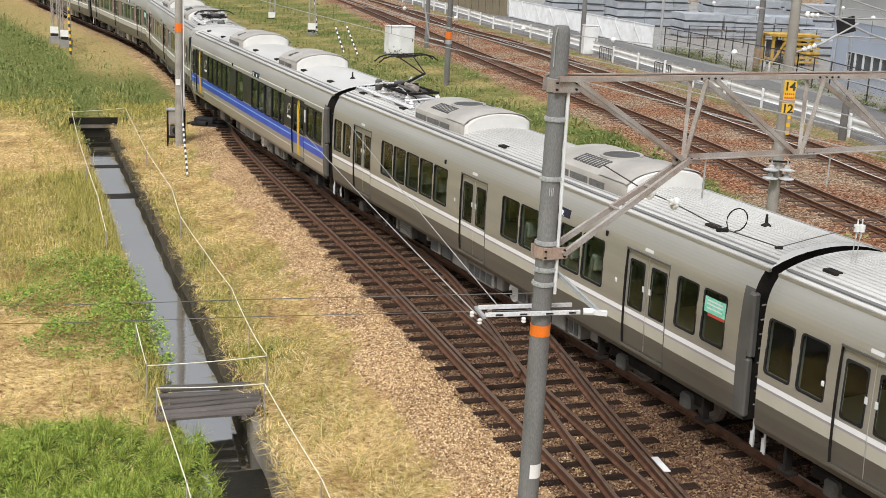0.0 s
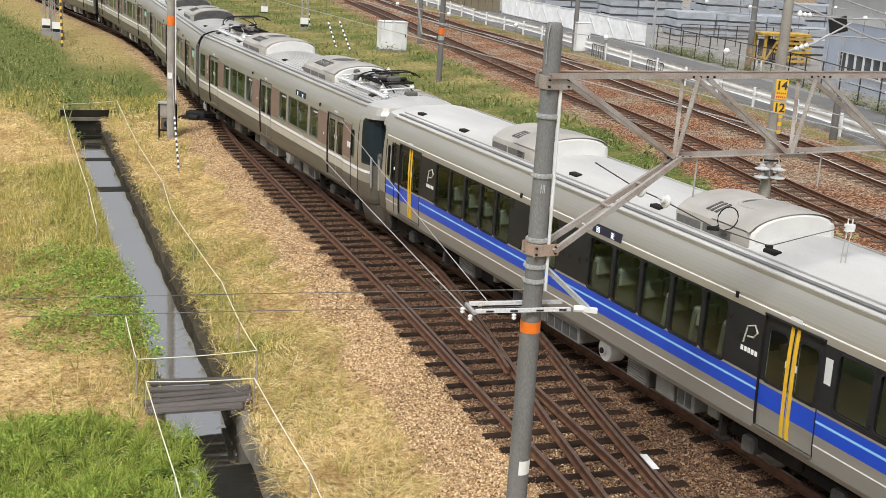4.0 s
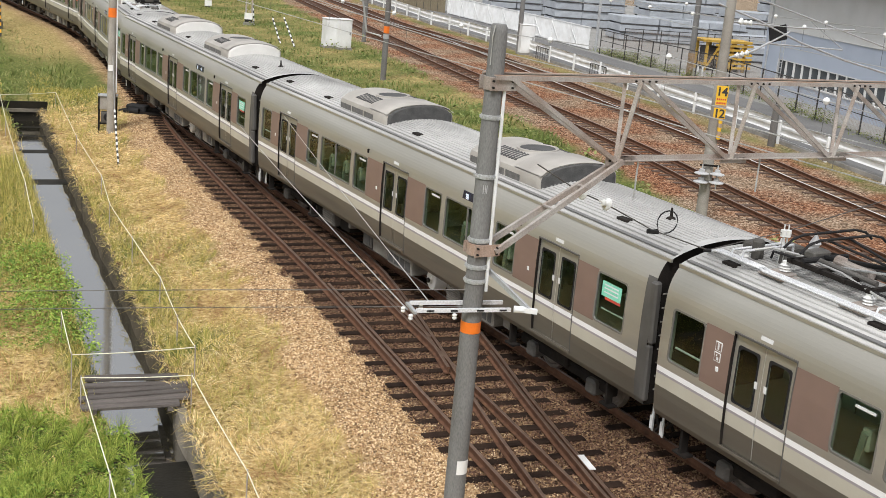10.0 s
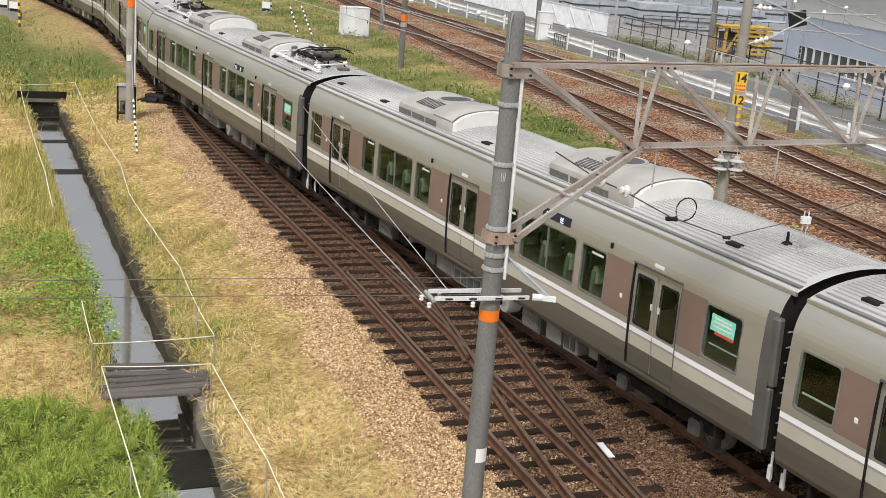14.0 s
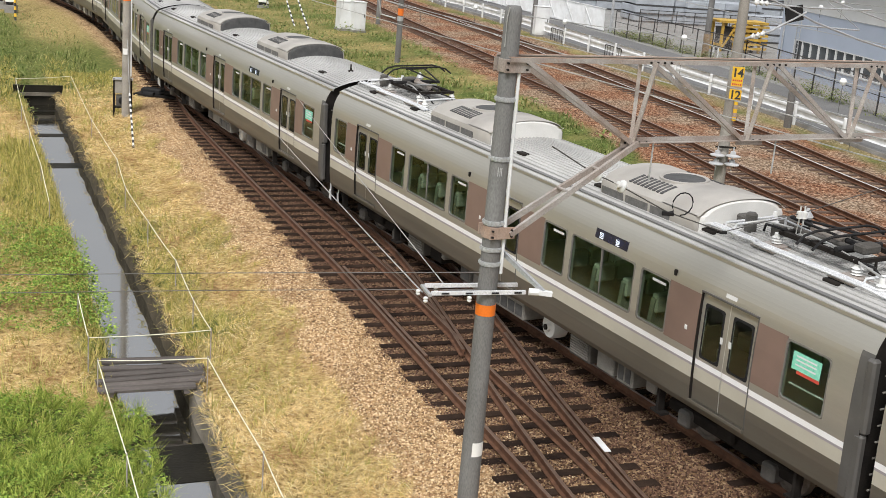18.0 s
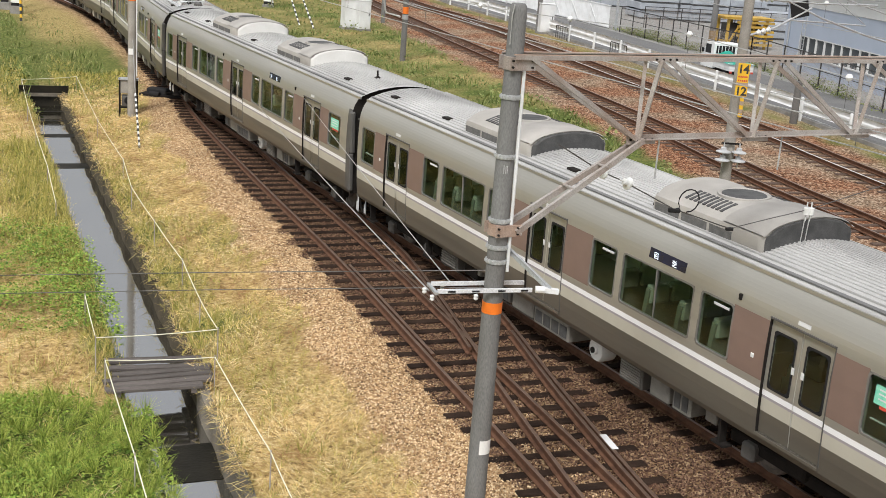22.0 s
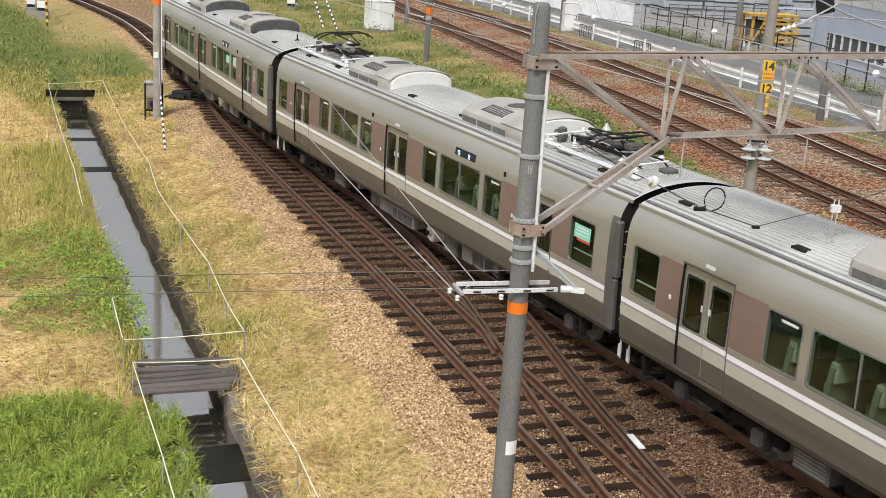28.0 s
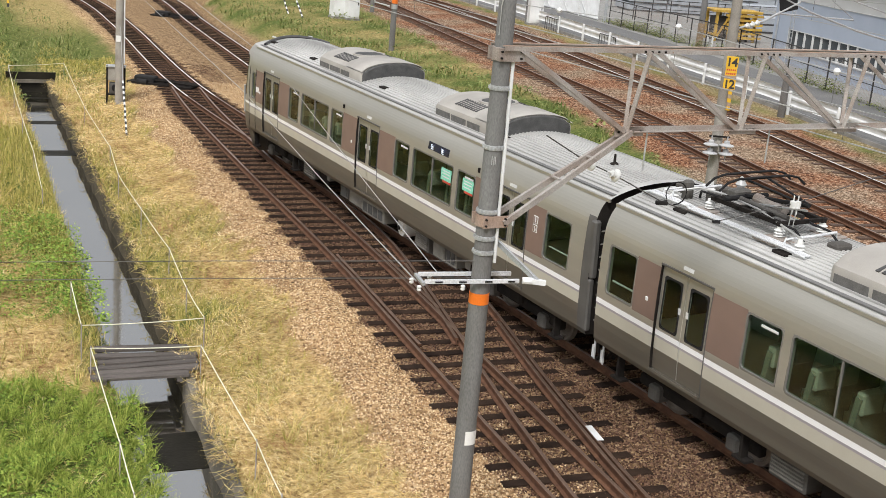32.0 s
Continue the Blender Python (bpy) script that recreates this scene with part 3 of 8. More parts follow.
ROOF_DARK = mat("sooty roof", (0.60, 0.595, 0.58), (0.40, 0.395, 0.385), 0.8, 0.7, 0.05, 0.08, 40, fine=0.08, stretch=(1, 0.3, 1), dirt=(0.14, 0.135, 0.13), dirt_scale=0.5, dirt_amount=0.7)
ROOF_SOOT_SHADE = mat("sooty shaded roof edge", (0.13, 0.13, 0.13), (0.22, 0.215, 0.21), 0.8, 0.7, 0.05, 0.05, fine=0.1, stretch=(1, 0.2, 1))
FRAME_GREY = mat("grey window frame", (0.24, 0.235, 0.22), (0.19, 0.185, 0.17), 3, 0.5, 0.3, fine=0.05)
AC_SHELL = mat("grey-beige cooler shell", (0.46, 0.435, 0.40), (0.36, 0.34, 0.31), 1.3, 0.6, 0.05, 0, fine=0.05, dirt=(0.24, 0.22, 0.20), dirt_scale=1.0, dirt_amount=0.5)
AC_END = mat("pale cooler end", (0.74, 0.73, 0.70), (0.64, 0.63, 0.60), 2, 0.6, fine=0.05)
AC_MESH = mat("grey cooler mesh", (0.16, 0.155, 0.15), (0.11, 0.108, 0.104), 9, 0.8, 0, 0.3, 120)
AC_DARK = mat("dark cooler grille", (0.085, 0.084, 0.082), (0.05, 0.05, 0.05), 6, 0.7)
UNDER = mat("grimy underframe and shaded gaps", (0.026, 0.022, 0.019), (0.014, 0.012, 0.011), 3, 0.9, 0.0, 0.2, spec=0.15)
UNDER_GREY = mat("grey equipment box", (0.13, 0.125, 0.115), (0.08, 0.075, 0.068), 2, 0.7, 0.1, dirt=(0.07, 0.06, 0.05), dirt_scale=2, dirt_amount=0.6)
UNDER_PALE = mat("pale equipment box", (0.24, 0.23, 0.205), (0.15, 0.14, 0.125), 2, 0.65, dirt=(0.12, 0.10, 0.085), dirt_scale=2, dirt_amount=0.5)
WHEEL = mat("wheel steel", (0.30, 0.27, 0.235), (0.18, 0.155, 0.135), 4, 0.55, 0.5)
SEAT_CLOTH = mat("olive grey seat cloth", (0.20, 0.20, 0.16), (0.16, 0.16, 0.125), 5, 0.9)
SEAT_COVER = mat("beige headrest cover", (0.34, 0.335, 0.27), (0.28, 0.275, 0.22), 5, 0.9)
INSIDE = mat("pale interior lining", (0.74, 0.74, 0.69), (0.68, 0.68, 0.63), 2, 0.7, fine=0.03)
WINDOW_GLASS = glass("green-grey tinted glass", (0.55, 0.74, 0.58))
DARK_GLASS = glass("dark tinted glass", (0.55, 0.66, 0.58))
SCREEN_GLASS = mat("black windscreen glass", (0.012, 0.02, 0.024), (0.02, 0.028, 0.03), 0.8, 0.08, fine=0, spec=0.12)
FALL_GREY = mat("grey rubber guard", (0.11, 0.105, 0.098), (0.08, 0.077, 0.072), 2, 0.6, fine=0.06)
SIGN_BLUE = mat("dark display", (0.012, 0.016, 0.05), (0.01, 0.012, 0.03), 4, 0.2, fine=0)
STICKER = mat("pale green notice", (0.13, 0.58, 0.40), (0.36, 0.76, 0.60), 14, 0.5, fine=0.05)
RED_STICKER = mat("red notice strip", (0.62, 0.08, 0.05), (0.5, 0.06, 0.04), 5, 0.5, fine=0)
LED = bpy.data.materials.new("white display dots")
LED.use_nodes = True
LED.node_tree.nodes["Principled BSDF"].inputs["Base Color"].default_value = (0.8, 0.85, 0.9, 1)
LED.node_tree.nodes["Principled BSDF"].inputs["Emission Color"].default_value = (0.75, 0.85, 1, 1)
LED.node_tree.nodes["Principled BSDF"].inputs["Emission Strength"].default_value = 0.6

PROFILE = [(1.41, 0.92), (1.455, 1.02), (1.475, 1.3), (1.475, 2.05), (1.46, 2.5), (1.43, 2.92), (1.419, 3.02), (1.405, 3.1), (1.386, 3.17), (1.364, 3.235), (1.338, 3.295), (1.308, 3.35), (1.275, 3.40), (1.246, 3.44), (1.22, 3.47)]
ROOF_ARC = [(1.22, 3.49), (1.18, 3.53), (1.0, 3.60), (0.75, 3.67), (0.5, 3.715), (0.25, 3.74), (0, 3.75)]
HALF, REAR = 9.92, 9.40
DOORS = [-7.02, 0.0, 7.02]
DOOR_W, DOOR_Z0, DOOR_Z1 = 1.34, 1.10, 2.93
WIN_Z0, WIN_Z1 = 1.95, 2.85
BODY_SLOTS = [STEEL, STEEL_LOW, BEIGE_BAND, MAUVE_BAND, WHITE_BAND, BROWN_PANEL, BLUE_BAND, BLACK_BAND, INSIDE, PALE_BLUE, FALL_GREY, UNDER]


def wide(z):
    """Half width of the body at height z."""
    return float(np.interp(z, [p[1] for p in PROFILE], [p[0] for p in PROFILE]))


def windows_of(kind):
    """Windows as (y0, y1, z0, z1), seen along one side."""
    trio = [(1.57, 2.37), (2.55, 4.54), (4.73, 5.53)]
    if kind == "reserved":
        edges = [-5.85, -5.05, -4.25, -3.45, -2.7, -1.97], [1.2, 2.07, 2.98, 3.9, 4.82, 5.5]
        return [(a + 0.03, b - 0.03, WIN_Z0 - 0.1, WIN_Z1 + 0.03) for e in edges for a, b in zip(e, e[1:])] + [(-1.05, 0.03, WIN_Z0 - 0.1, WIN_Z1 + 0.03), (-8.58, -8.28, WIN_Z0 - 0.1, WIN_Z1), (7.98, 8.7, WIN_Z0, WIN_Z1), (8.78, 9.55, WIN_Z0, WIN_Z1)]
    if kind == "older":
        five = [(1.42, 2.19), (2.27, 3.04), (3.12, 3.89), (3.97, 4.74), (4.82, 5.59)]
        w = [(a, b) for a, b in five] + [(-b, -a) for a, b in five] + [(7.95, 8.55), (8.70, 9.32), (-8.52, -7.92), (-9.27, -8.67)]
        return [(a, b, WIN_Z0, WIN_Z1) for a, b in w]
    w = trio + [(-b, -a) for a, b in trio] + [(8.33, 9.22), (-9.16, -8.35)]
    return [(a, b, WIN_Z0, WIN_Z1) for a, b in w]


def doors_of(kind):
    return [-7.40, 7.02] if kind == "reserved" else DOORS


def band(kind, y, z):
    """Slot of the body's paint at a place on its side."""
    if y > 9.68 and z < 3.2:
        return 10
    if kind == "reserved":
        if 1.67 < z < 1.71:
            return 9
        if 1.48 < z < 1.84:
            return 6
        if 1.30 < z < 1.325 or 3.02 < z < 3.045:
            return 4
        if 1.88 < z < 2.90 and -8.62 < y < 9.3:
            return 7
        return 0
    # below the beige band the steel is darker and browner
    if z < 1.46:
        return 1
    if z < 1.67:
        return 2
    if z < 1.71:
        return 3
    if z < 1.80:
        return 4
    if kind == "commuter" and WIN_Z0 - 0.03 < z < WIN_Z1 + 0.03:
        a = abs(y)
        if 0.67 < a < 1.57 or 5.53 < a < 6.4 or 7.7 < a < 8.34:
            return 5
    return 0


def side_mesh(kind, sign, y_end0, y_end1, wins, doors):
    me = Mesh()
    holes = [(a, b, c, d) for a, b, c, d in wins] + [(y - DOOR_W / 2, y + DOOR_W / 2, DOOR_Z0, DOOR_Z1) for y in doors]
    ys = sorted({round(v, 4) for h in holes for v in h[:2]} | {y_end0, y_end1} | {9.68} | {s * v for s in (1, -1) for v in (0.67, 1.57, 5.53, 6.4, 7.7, 8.34)})
    ys = [y for y in ys if y_end0 <= y <= y_end1]
    zs = sorted({p[1] for p in PROFILE} | {round(v, 4) for h in holes for v in h[2:]} | {1.46, 1.48, 1.52, 1.67, 1.71, 1.80, 1.84, 1.88, 2.90, 1.325, 3.02, 3.045, WIN_Z0 - 0.03, WIN_Z1 + 0.03})
    for y0, y1 in zip(ys, ys[1:]):
        for z0, z1 in zip(zs, zs[1:]):
            ym, zm = (y0 + y1) / 2, (z0 + z1) / 2
            if any(a < ym < b and c < zm < d for a, b, c, d in holes):
                continue
            q = [(sign * wide(z0), y0, z0), (sign * wide(z0), y1, z0), (sign * wide(z1), y1, z1), (sign * wide(z1), y0, z1)]
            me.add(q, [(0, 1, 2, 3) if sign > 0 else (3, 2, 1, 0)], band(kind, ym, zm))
            r = [(x - sign * 0.09, y, z) for x, y, z in q]
            me.add(r, [(3, 2, 1, 0) if sign > 0 else (0, 1, 2, 3)], 8)
    for a, b, c, d in holes:
        for (ya, za), (yb, zb) in (((a, c), (b, c)), ((b, c), (b, d)), ((b, d), (a, d)), ((a, d), (a, c))):
            v = [(sign * wide(za), ya, za), (sign * wide(zb), yb, zb), (sign * (wide(zb) - 0.09), yb, zb), (sign * (wide(za) - 0.09), ya, za)]
            me.add(v, [(0, 1, 2, 3) if sign > 0 else (3, 2, 1, 0)], 7 if kind == "reserved" else 0)
    return me


def rounded(y0, y1, z0, z1, r, n=4):
    out = []
    for cy, cz, a0 in ((y1 - r, z0 + r, -90), (y1 - r, z1 - r, 0), (y0 + r, z1 - r, 90), (y0 + r, z0 + r, 180)):
        for k in range(n + 1):
            a = radians(a0 + 90 * k / n)
            out.append((cy + r * math.cos(a), cz + r * math.sin(a)))
    return out


def window_frame_mesh(y0, y1, z0, z1, sign, w=0.02, r=0.07, proud=0.005, depth=0.03):
    """A rubber and metal ring with rounded corners that covers the opening's edge."""
    me = Mesh()
    o, i = rounded(y0 - 0.012, y1 + 0.012, z0 - 0.012, z1 + 0.012, r + 0.012), rounded(y0 + w, y1 - w, z0 + w, z1 - w, r)
    n = len(o)
    A = [(sign * (wide(z) + proud), y, z) for y, z in o]
    B = [(sign * (wide(z) + proud), y, z) for y, z in i]
    D = [(sign * (wide(z) - depth), y, z) for y, z in i]
    E = [(sign * (wide(z) - 0.004), y, z) for y, z in o]
    f = []
    for k in range(n):
        j = (k + 1) % n
        for p, q in ((0, 1), (1, 2), (3, 0)):
            f.append((p * n + k, p * n + j, q * n + j, q * n + k))
    if sign < 0:
        f = [tuple(reversed(q)) for q in f]
    return me.add(A + B + D + E, f)


def pane_mesh(y0, y1, z0, z1, sign, depth=0.022):
    o = rounded(y0 + 0.01, y1 - 0.01, z0 + 0.01, z1 - 0.01, 0.09)
    me = Mesh()
    v = [(sign * (wide(z) - depth), y, z) for y, z in o]
    f = tuple(range(len(o)))
    return me.add(v, [f if sign > 0 else tuple(reversed(f))])


def door_leaf_mesh(y0, y1, sign, mats_kind):
    """A door leaf with an opening for its window, set back in the side."""
    me = Mesh()
    wz0, wz1, m = 1.86, 2.76, 0.10
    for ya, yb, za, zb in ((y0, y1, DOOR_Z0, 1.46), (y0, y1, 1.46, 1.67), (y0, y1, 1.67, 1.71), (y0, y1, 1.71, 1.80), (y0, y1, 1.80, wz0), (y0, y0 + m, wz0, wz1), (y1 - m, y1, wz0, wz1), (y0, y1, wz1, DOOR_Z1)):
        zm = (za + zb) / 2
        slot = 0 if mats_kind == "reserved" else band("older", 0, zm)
        if mats_kind == "reserved":
            slot = 6 if 1.50 < zm < 1.80 else (7 if zm > 1.85 else 0)
        d = 0.035
        v = [(sign * (wide(z) - d), y, z) for y, z in ((ya, za), (yb, za), (yb, zb), (ya, zb))]
        me.add(v, [(0, 1, 2, 3) if sign > 0 else (3, 2, 1, 0)], slot)
        b = [(x - sign * 0.03, y, z) for x, y, z in v]
        me.add(b, [(3, 2, 1, 0) if sign > 0 else (0, 1, 2, 3)], 8)
    return me, (y0 + m, y1 - m, wz0, wz1)


def ring_at(y, kw=1.0, top=3.75, zb=0.92):
    """A closed section of the body, narrowed by kw and lowered to top."""
    pts = []
    full = [(x, z) for x, z in PROFILE] + ROOF_ARC[1:]
    for x, z in full:
        zz = zb + (z - 0.92) * (top - zb) / (3.75 - 0.92)
        pts.append((x * kw, y, zz))
    return pts + [(-x, y, z) for x, y, z in reversed(pts[:-1])]


def roof_mesh(y0, y1):
    me = Mesh()
    arc = ROOF_ARC + [(-x, z) for x, z in reversed(ROOF_ARC[:-1])]
    return me.sweep([[(x, y, z) for x, z in arc] for y in (y0, y1)], closed=False)


def roof_parts(c, y0, y1, m):
    """Bowed roof skin, a gutter lip on each side and the long roof rails."""
    r = part("roof", cached(("roof", y0, y1, m.name), lambda: roof_mesh(y0, y1).data("roof", [m], True)), None, c)
    for s in (1, -1):
        part("gutter", cached(("gutter", y0, y1, s), lambda: Mesh().box(s * 1.22 - 0.022, s * 1.22 + 0.022, y0, y1, 3.46, 3.515).data("gutter", [STEEL])), None, r)
        # dark strip beside the gutter: its shadow and soot share one colour
        part("roof_edge", cached(("redge", y0, y1, s), lambda: Mesh().bar((s * 1.10, y0 + 0.05, 3.574), (s * 1.10, y1 - 0.05, 3.574), 0.09, 0.02).data("roof_edge", [ROOF_SOOT_SHADE])), None, r)
        part("roof_rail", cached(("rrail", y0, y1, s), lambda: Mesh().bar((s * 0.98, y0 + 0.1, 3.622), (s * 0.98, y1 - 0.1, 3.622), 0.03, 0.03).data("roof_rail", [ROOF_DARK])), None, r)
    return r


def bogie(parent, y):
    b = part("bogie", Mesh().box(-1.02, -0.86, y - 1.6, y + 1.6, 0.42, 0.62, bevel=0.03).box(0.86, 1.02, y - 1.6, y + 1.6, 0.42, 0.62, bevel=0.03).box(-0.9, 0.9, y - 0.25, y + 0.25, 0.4, 0.85, bevel=0.03)
             .box(0.9, 1.12, y - 0.22, y + 0.22, 0.5, 0.95, bevel=0.04).box(-1.12, -0.9, y - 0.22, y + 0.22, 0.5, 0.95, bevel=0.04), UNDER, parent)
    for k in (-1.05, 1.05):
        w = Mesh()
        for s in (1, -1):
            w.lathe([(0.0, s * 0.50), (0.43, s * 0.50), (0.46, s * 0.515), (0.43, s * 0.60), (0.36, s * 0.62), (0.34, s * 0.585), (0.14, s * 0.585), (0.12, s * 0.66), (0.0, s * 0.66)], 20, (0, y + k, 0.43), "X")
        w.tube((-0.6, y + k, 0.43), (0.6, y + k, 0.43), 0.08, n=8)
        part("wheelset", cached(("wheelset", y, k), lambda w=w: w.data("wheelset", [WHEEL], True)), None, b)
        for s in (1, -1):
            part("axle_box", cached(("axle", y, k, s), lambda: Mesh().box(s * 0.98 - 0.16, s * 0.98 + 0.16, y + k - 0.16, y + k + 0.16, 0.3, 0.6, bevel=0.05).data("axle_box", [UNDER_GREY])), None, b)
    return b


def louvre_box(parent, y0, y1, z0=0.32, z1=0.9, x=1.3, m=None, slats=0, cells=0):
    """An equipment box under the floor on the near side, with slats or glazed cells."""
    o = part("equipment_box", Mesh().box(0.35, x, y0, y1, z0, z1, bevel=0.025), m or UNDER_GREY, parent)
    if slats:
        g = Mesh()
        for i in range(slats):
            z = z0 + 0.05 + (z1 - z0 - 0.1) * (i + 0.5) / slats
            g.box(x - 0.005, x + 0.022, y0 + 0.05, y1 - 0.05, z - 0.014, z + 0.014)
        part("louvre", g, UNDER_PALE, o)
    if cells:
        g = Mesh()
        w = (y1 - y0 - 0.08) / cells
        for i in range(cells):
            a = y0 + 0.04 + i * w
            g.box(x - 0.004, x + 0.012, a + 0.03, a + w - 0.03, z0 + 0.07, z1 - 0.07)
        part("grille", g, AC_DARK, o)
    return o


def cooler_section(k, lift=0.0):
    """Half-arched cross section, k wide, from one foot over the top to the other."""
    half_ = [(0.95, 3.575), (0.965, 3.62), (0.965, 3.80), (0.935, 3.875)]
    half_ += [(0.9 * math.cos(a), 3.84 + 0.27 * math.sin(a)) for a in (radians(v) for v in (12, 24, 36, 48, 60, 72, 81, 90))]
    half_ = [(x * k, z + (lift if z > 3.83 else 0)) for x, z in half_]
    half_[-1] = (0.0, half_[-1][1])
    return half_ + [(-x, z) for x, z in reversed(half_[:-1])]


def cooler(parent, y, length=2.85, dark=False, ring=True):
    """A roof air conditioner: low box with an arched top, louvres, side meshes, a fan well and arched ends."""
    y0, y1 = y - length / 2, y + length / 2
    plan = [(y0, 0.94), (y0 + 0.05, 0.985), (y0 + 0.12, 1.0), (y1 - 0.12, 1.0), (y1 - 0.05, 0.985), (y1, 0.94)]
    o = part("air_conditioner", cached(("ac", y), lambda: Mesh().sweep([[(px, yy, pz) for px, pz in cooler_section(k)] for yy, k in plan]).data("air_conditioner", [AC_SHELL], True)), None, parent)
    m_end = AC_DARK if dark else AC_END

    def end_face(s):
        yy = (y1 + 0.006) if s > 0 else (y0 - 0.006)
        v = [(px * 0.93, yy, 3.60 + (pz - 3.575) * 0.93) for px, pz in cooler_section(1.0)]
        w = [(px * 0.84, yy + s * 0.03, 3.625 + (pz - 3.575) * 0.84) for px, pz in cooler_section(1.0)]
        return Mesh().sweep([v, w] if s < 0 else [w, v])
    for s in (-1, 1):
        part("end_panel", cached(("acend", y, s, dark), lambda: end_face(s).data("end_panel", [m_end])), None, o)
    # raised hood over the near third, with its rim
    hood = [(y1 - 0.98, 0.01), (y1 - 0.95, 0.03), (y1 - 0.02, 0.03), (y1 + 0.02, 0.01)]
    part("hood", cached(("hood", y, dark), lambda: Mesh().sweep([[(px * 1.012, yy, pz + h) for px, pz in cooler_section(1.0)[3:-3]] for yy, h in hood], closed=False).data("hood", [AC_SHELL], True)), None, o)
    for s in (1, -1):
        for a, e in ((y0 + 0.12, y0 + 0.78), (y0 + 0.86, y0 + 1.52), (y0 + 1.60, y1 - 0.7)):
            part("side_grille", cached(("sg", s, a, e), lambda: Mesh().box(s * 0.967 - 0.01, s * 0.967 + 0.01, a, e, 3.635, 3.775).data("side_grille", [AC_MESH])), None, o)
        for i in range(9):
            yy = y0 + 0.72 + i * 0.115
            part("louvre", cached(("ts", s, yy), lambda: Mesh().bar((s * 0.48, yy, 4.073), (s * 0.80, yy, 3.975), 0.062, 0.02).data("louvre", [AC_DARK])), None, o)
    if ring:
        part("fan_ring", cached(("ring", y), lambda: Mesh().lathe([(0.45, 4.03), (0.45, 4.118), (0.41, 4.125), (0.38, 4.10), (0.38, 4.03)], 24, (0.0, y0 + 1.25, 0)).data("fan_ring", [AC_SHELL], True)), None, o)
        part("fan_guard", cached(("guardf", y), lambda: Mesh().lathe([(0.375, 4.085), (0.375, 4.112), (0.06, 4.115), (0.0, 4.115)], 20, (0.0, y0 + 1.25, 0)).data("fan_guard", [AC_DARK])), None, o)
    return o


def pantograph(parent, y, up=0.35, flip=1):
    """A single-arm collector with its trays, posts, pipes and cables, over about four metres of roof."""
    key = ("panto", y, up, flip)
    o = part("pantograph", cached(key + ("base",), lambda: Mesh().bar((-0.42, y - 0.75, 3.97), (-0.42, y + 0.95, 3.97), 0.08, 0.07).bar((0.42, y - 0.75, 3.97), (0.42, y + 0.95, 3.97), 0.08, 0.07).data("pantograph", [UNDER])), None, parent)

    def add(name, make, m, smooth=False):
        part(name, cached(key + (name, len(o.children)), lambda: make().data(name, [m], smooth)), None, o)
    for k in (-0.7, -0.1, 0.4, 0.9):
        add("base_bar", lambda: Mesh().bar((-0.5, y + k, 3.975), (0.5, y + k, 3.975), 0.07, 0.06), UNDER)
    # grey trays under the posts
    for sx, k in ((0.52, -0.8), (0.52, 0.9), (-0.52, -0.8), (-0.52, 0.9)):
        add("tray", lambda: Mesh().box(sx - 0.24, sx + 0.24, y + k - 0.26, y + k + 0.26, 3.70, 3.735, bevel=0.01).box(sx - 0.17, sx + 0.17, y + k - 0.18, y + k + 0.18, 3.735, 3.77, bevel=0.01), GALV_OLD)
        add("insulator", lambda: Mesh().lathe([(0.05, 3.77), (0.09, 3.785), (0.055, 3.81), (0.09, 3.83), (0.055, 3.855), (0.09, 3.875), (0.055, 3.90), (0.05, 3.94)], 14, (sx * 0.85, y + k, 0)), PORCELAIN, True)
    for sx, k, h in ((0.62, -1.55, 0.2), (0.62, 1.55, 0.24), (-0.3, -1.7, 0.3)):
        add("post", lambda: Mesh().lathe([(0.07, 3.68), (0.07, 3.74), (0.05, 3.75), (0.085, 3.775), (0.05, 3.80), (0.085, 3.83), (0.05, 3.855), (0.035, 3.70 + h)], 14, (sx, y + k, 0)), PORCELAIN, True)
    # crank, springs and air cylinder
    add("main_shaft", lambda: Mesh().tube((-0.46, y - 0.45 * flip, 4.03), (0.46, y - 0.45 * flip, 4.03), 0.045, n=10), BLACK)
    add("spring", lambda: Mesh().tube((-0.15, y - 0.4 * flip, 4.03), (-0.15, y + 0.75 * flip, 4.0), 0.04, n=10).tube((0.15, y - 0.4 * flip, 4.03), (0.15, y + 0.75 * flip, 4.0), 0.04, n=10), UNDER_GREY)
    add("air_cylinder", lambda: Mesh().tube((0.0, y - 0.2 * flip, 4.08), (0.0, y + 0.5 * flip, 4.05), 0.085, n=12), GALV_OLD)
    add("gear_box", lambda: Mesh().box(-0.18, 0.18, y - 0.62 * flip - 0.12, y - 0.62 * flip + 0.12, 3.99, 4.13, bevel=0.03), UNDER_GREY)
    # arm and head
    ky, kz, hy, hz = y + 1.0 * flip, 4.08 + up * 0.6, y - 0.25 * flip, 4.16 + up
    add("lower_arm", lambda: Mesh().tube((0, y - 0.45 * flip, 4.05), (0, ky, kz), 0.045, 0.035, n=8), BLACK)
    add("upper_arm", lambda: Mesh().tube((0.03, ky, kz), (0.22, hy, hz - 0.06), 0.02, n=6).tube((-0.03, ky, kz), (-0.22, hy, hz - 0.06), 0.02, n=6).tube((-0.3, hy, hz - 0.06), (0.3, hy, hz - 0.06), 0.02, n=6), BLACK)
    add("control_rod", lambda: Mesh().tube((0.12, y - 0.2 * flip, 4.0), (0.08, ky + 0.06 * flip, kz - 0.06), 0.018, n=5), GALV)
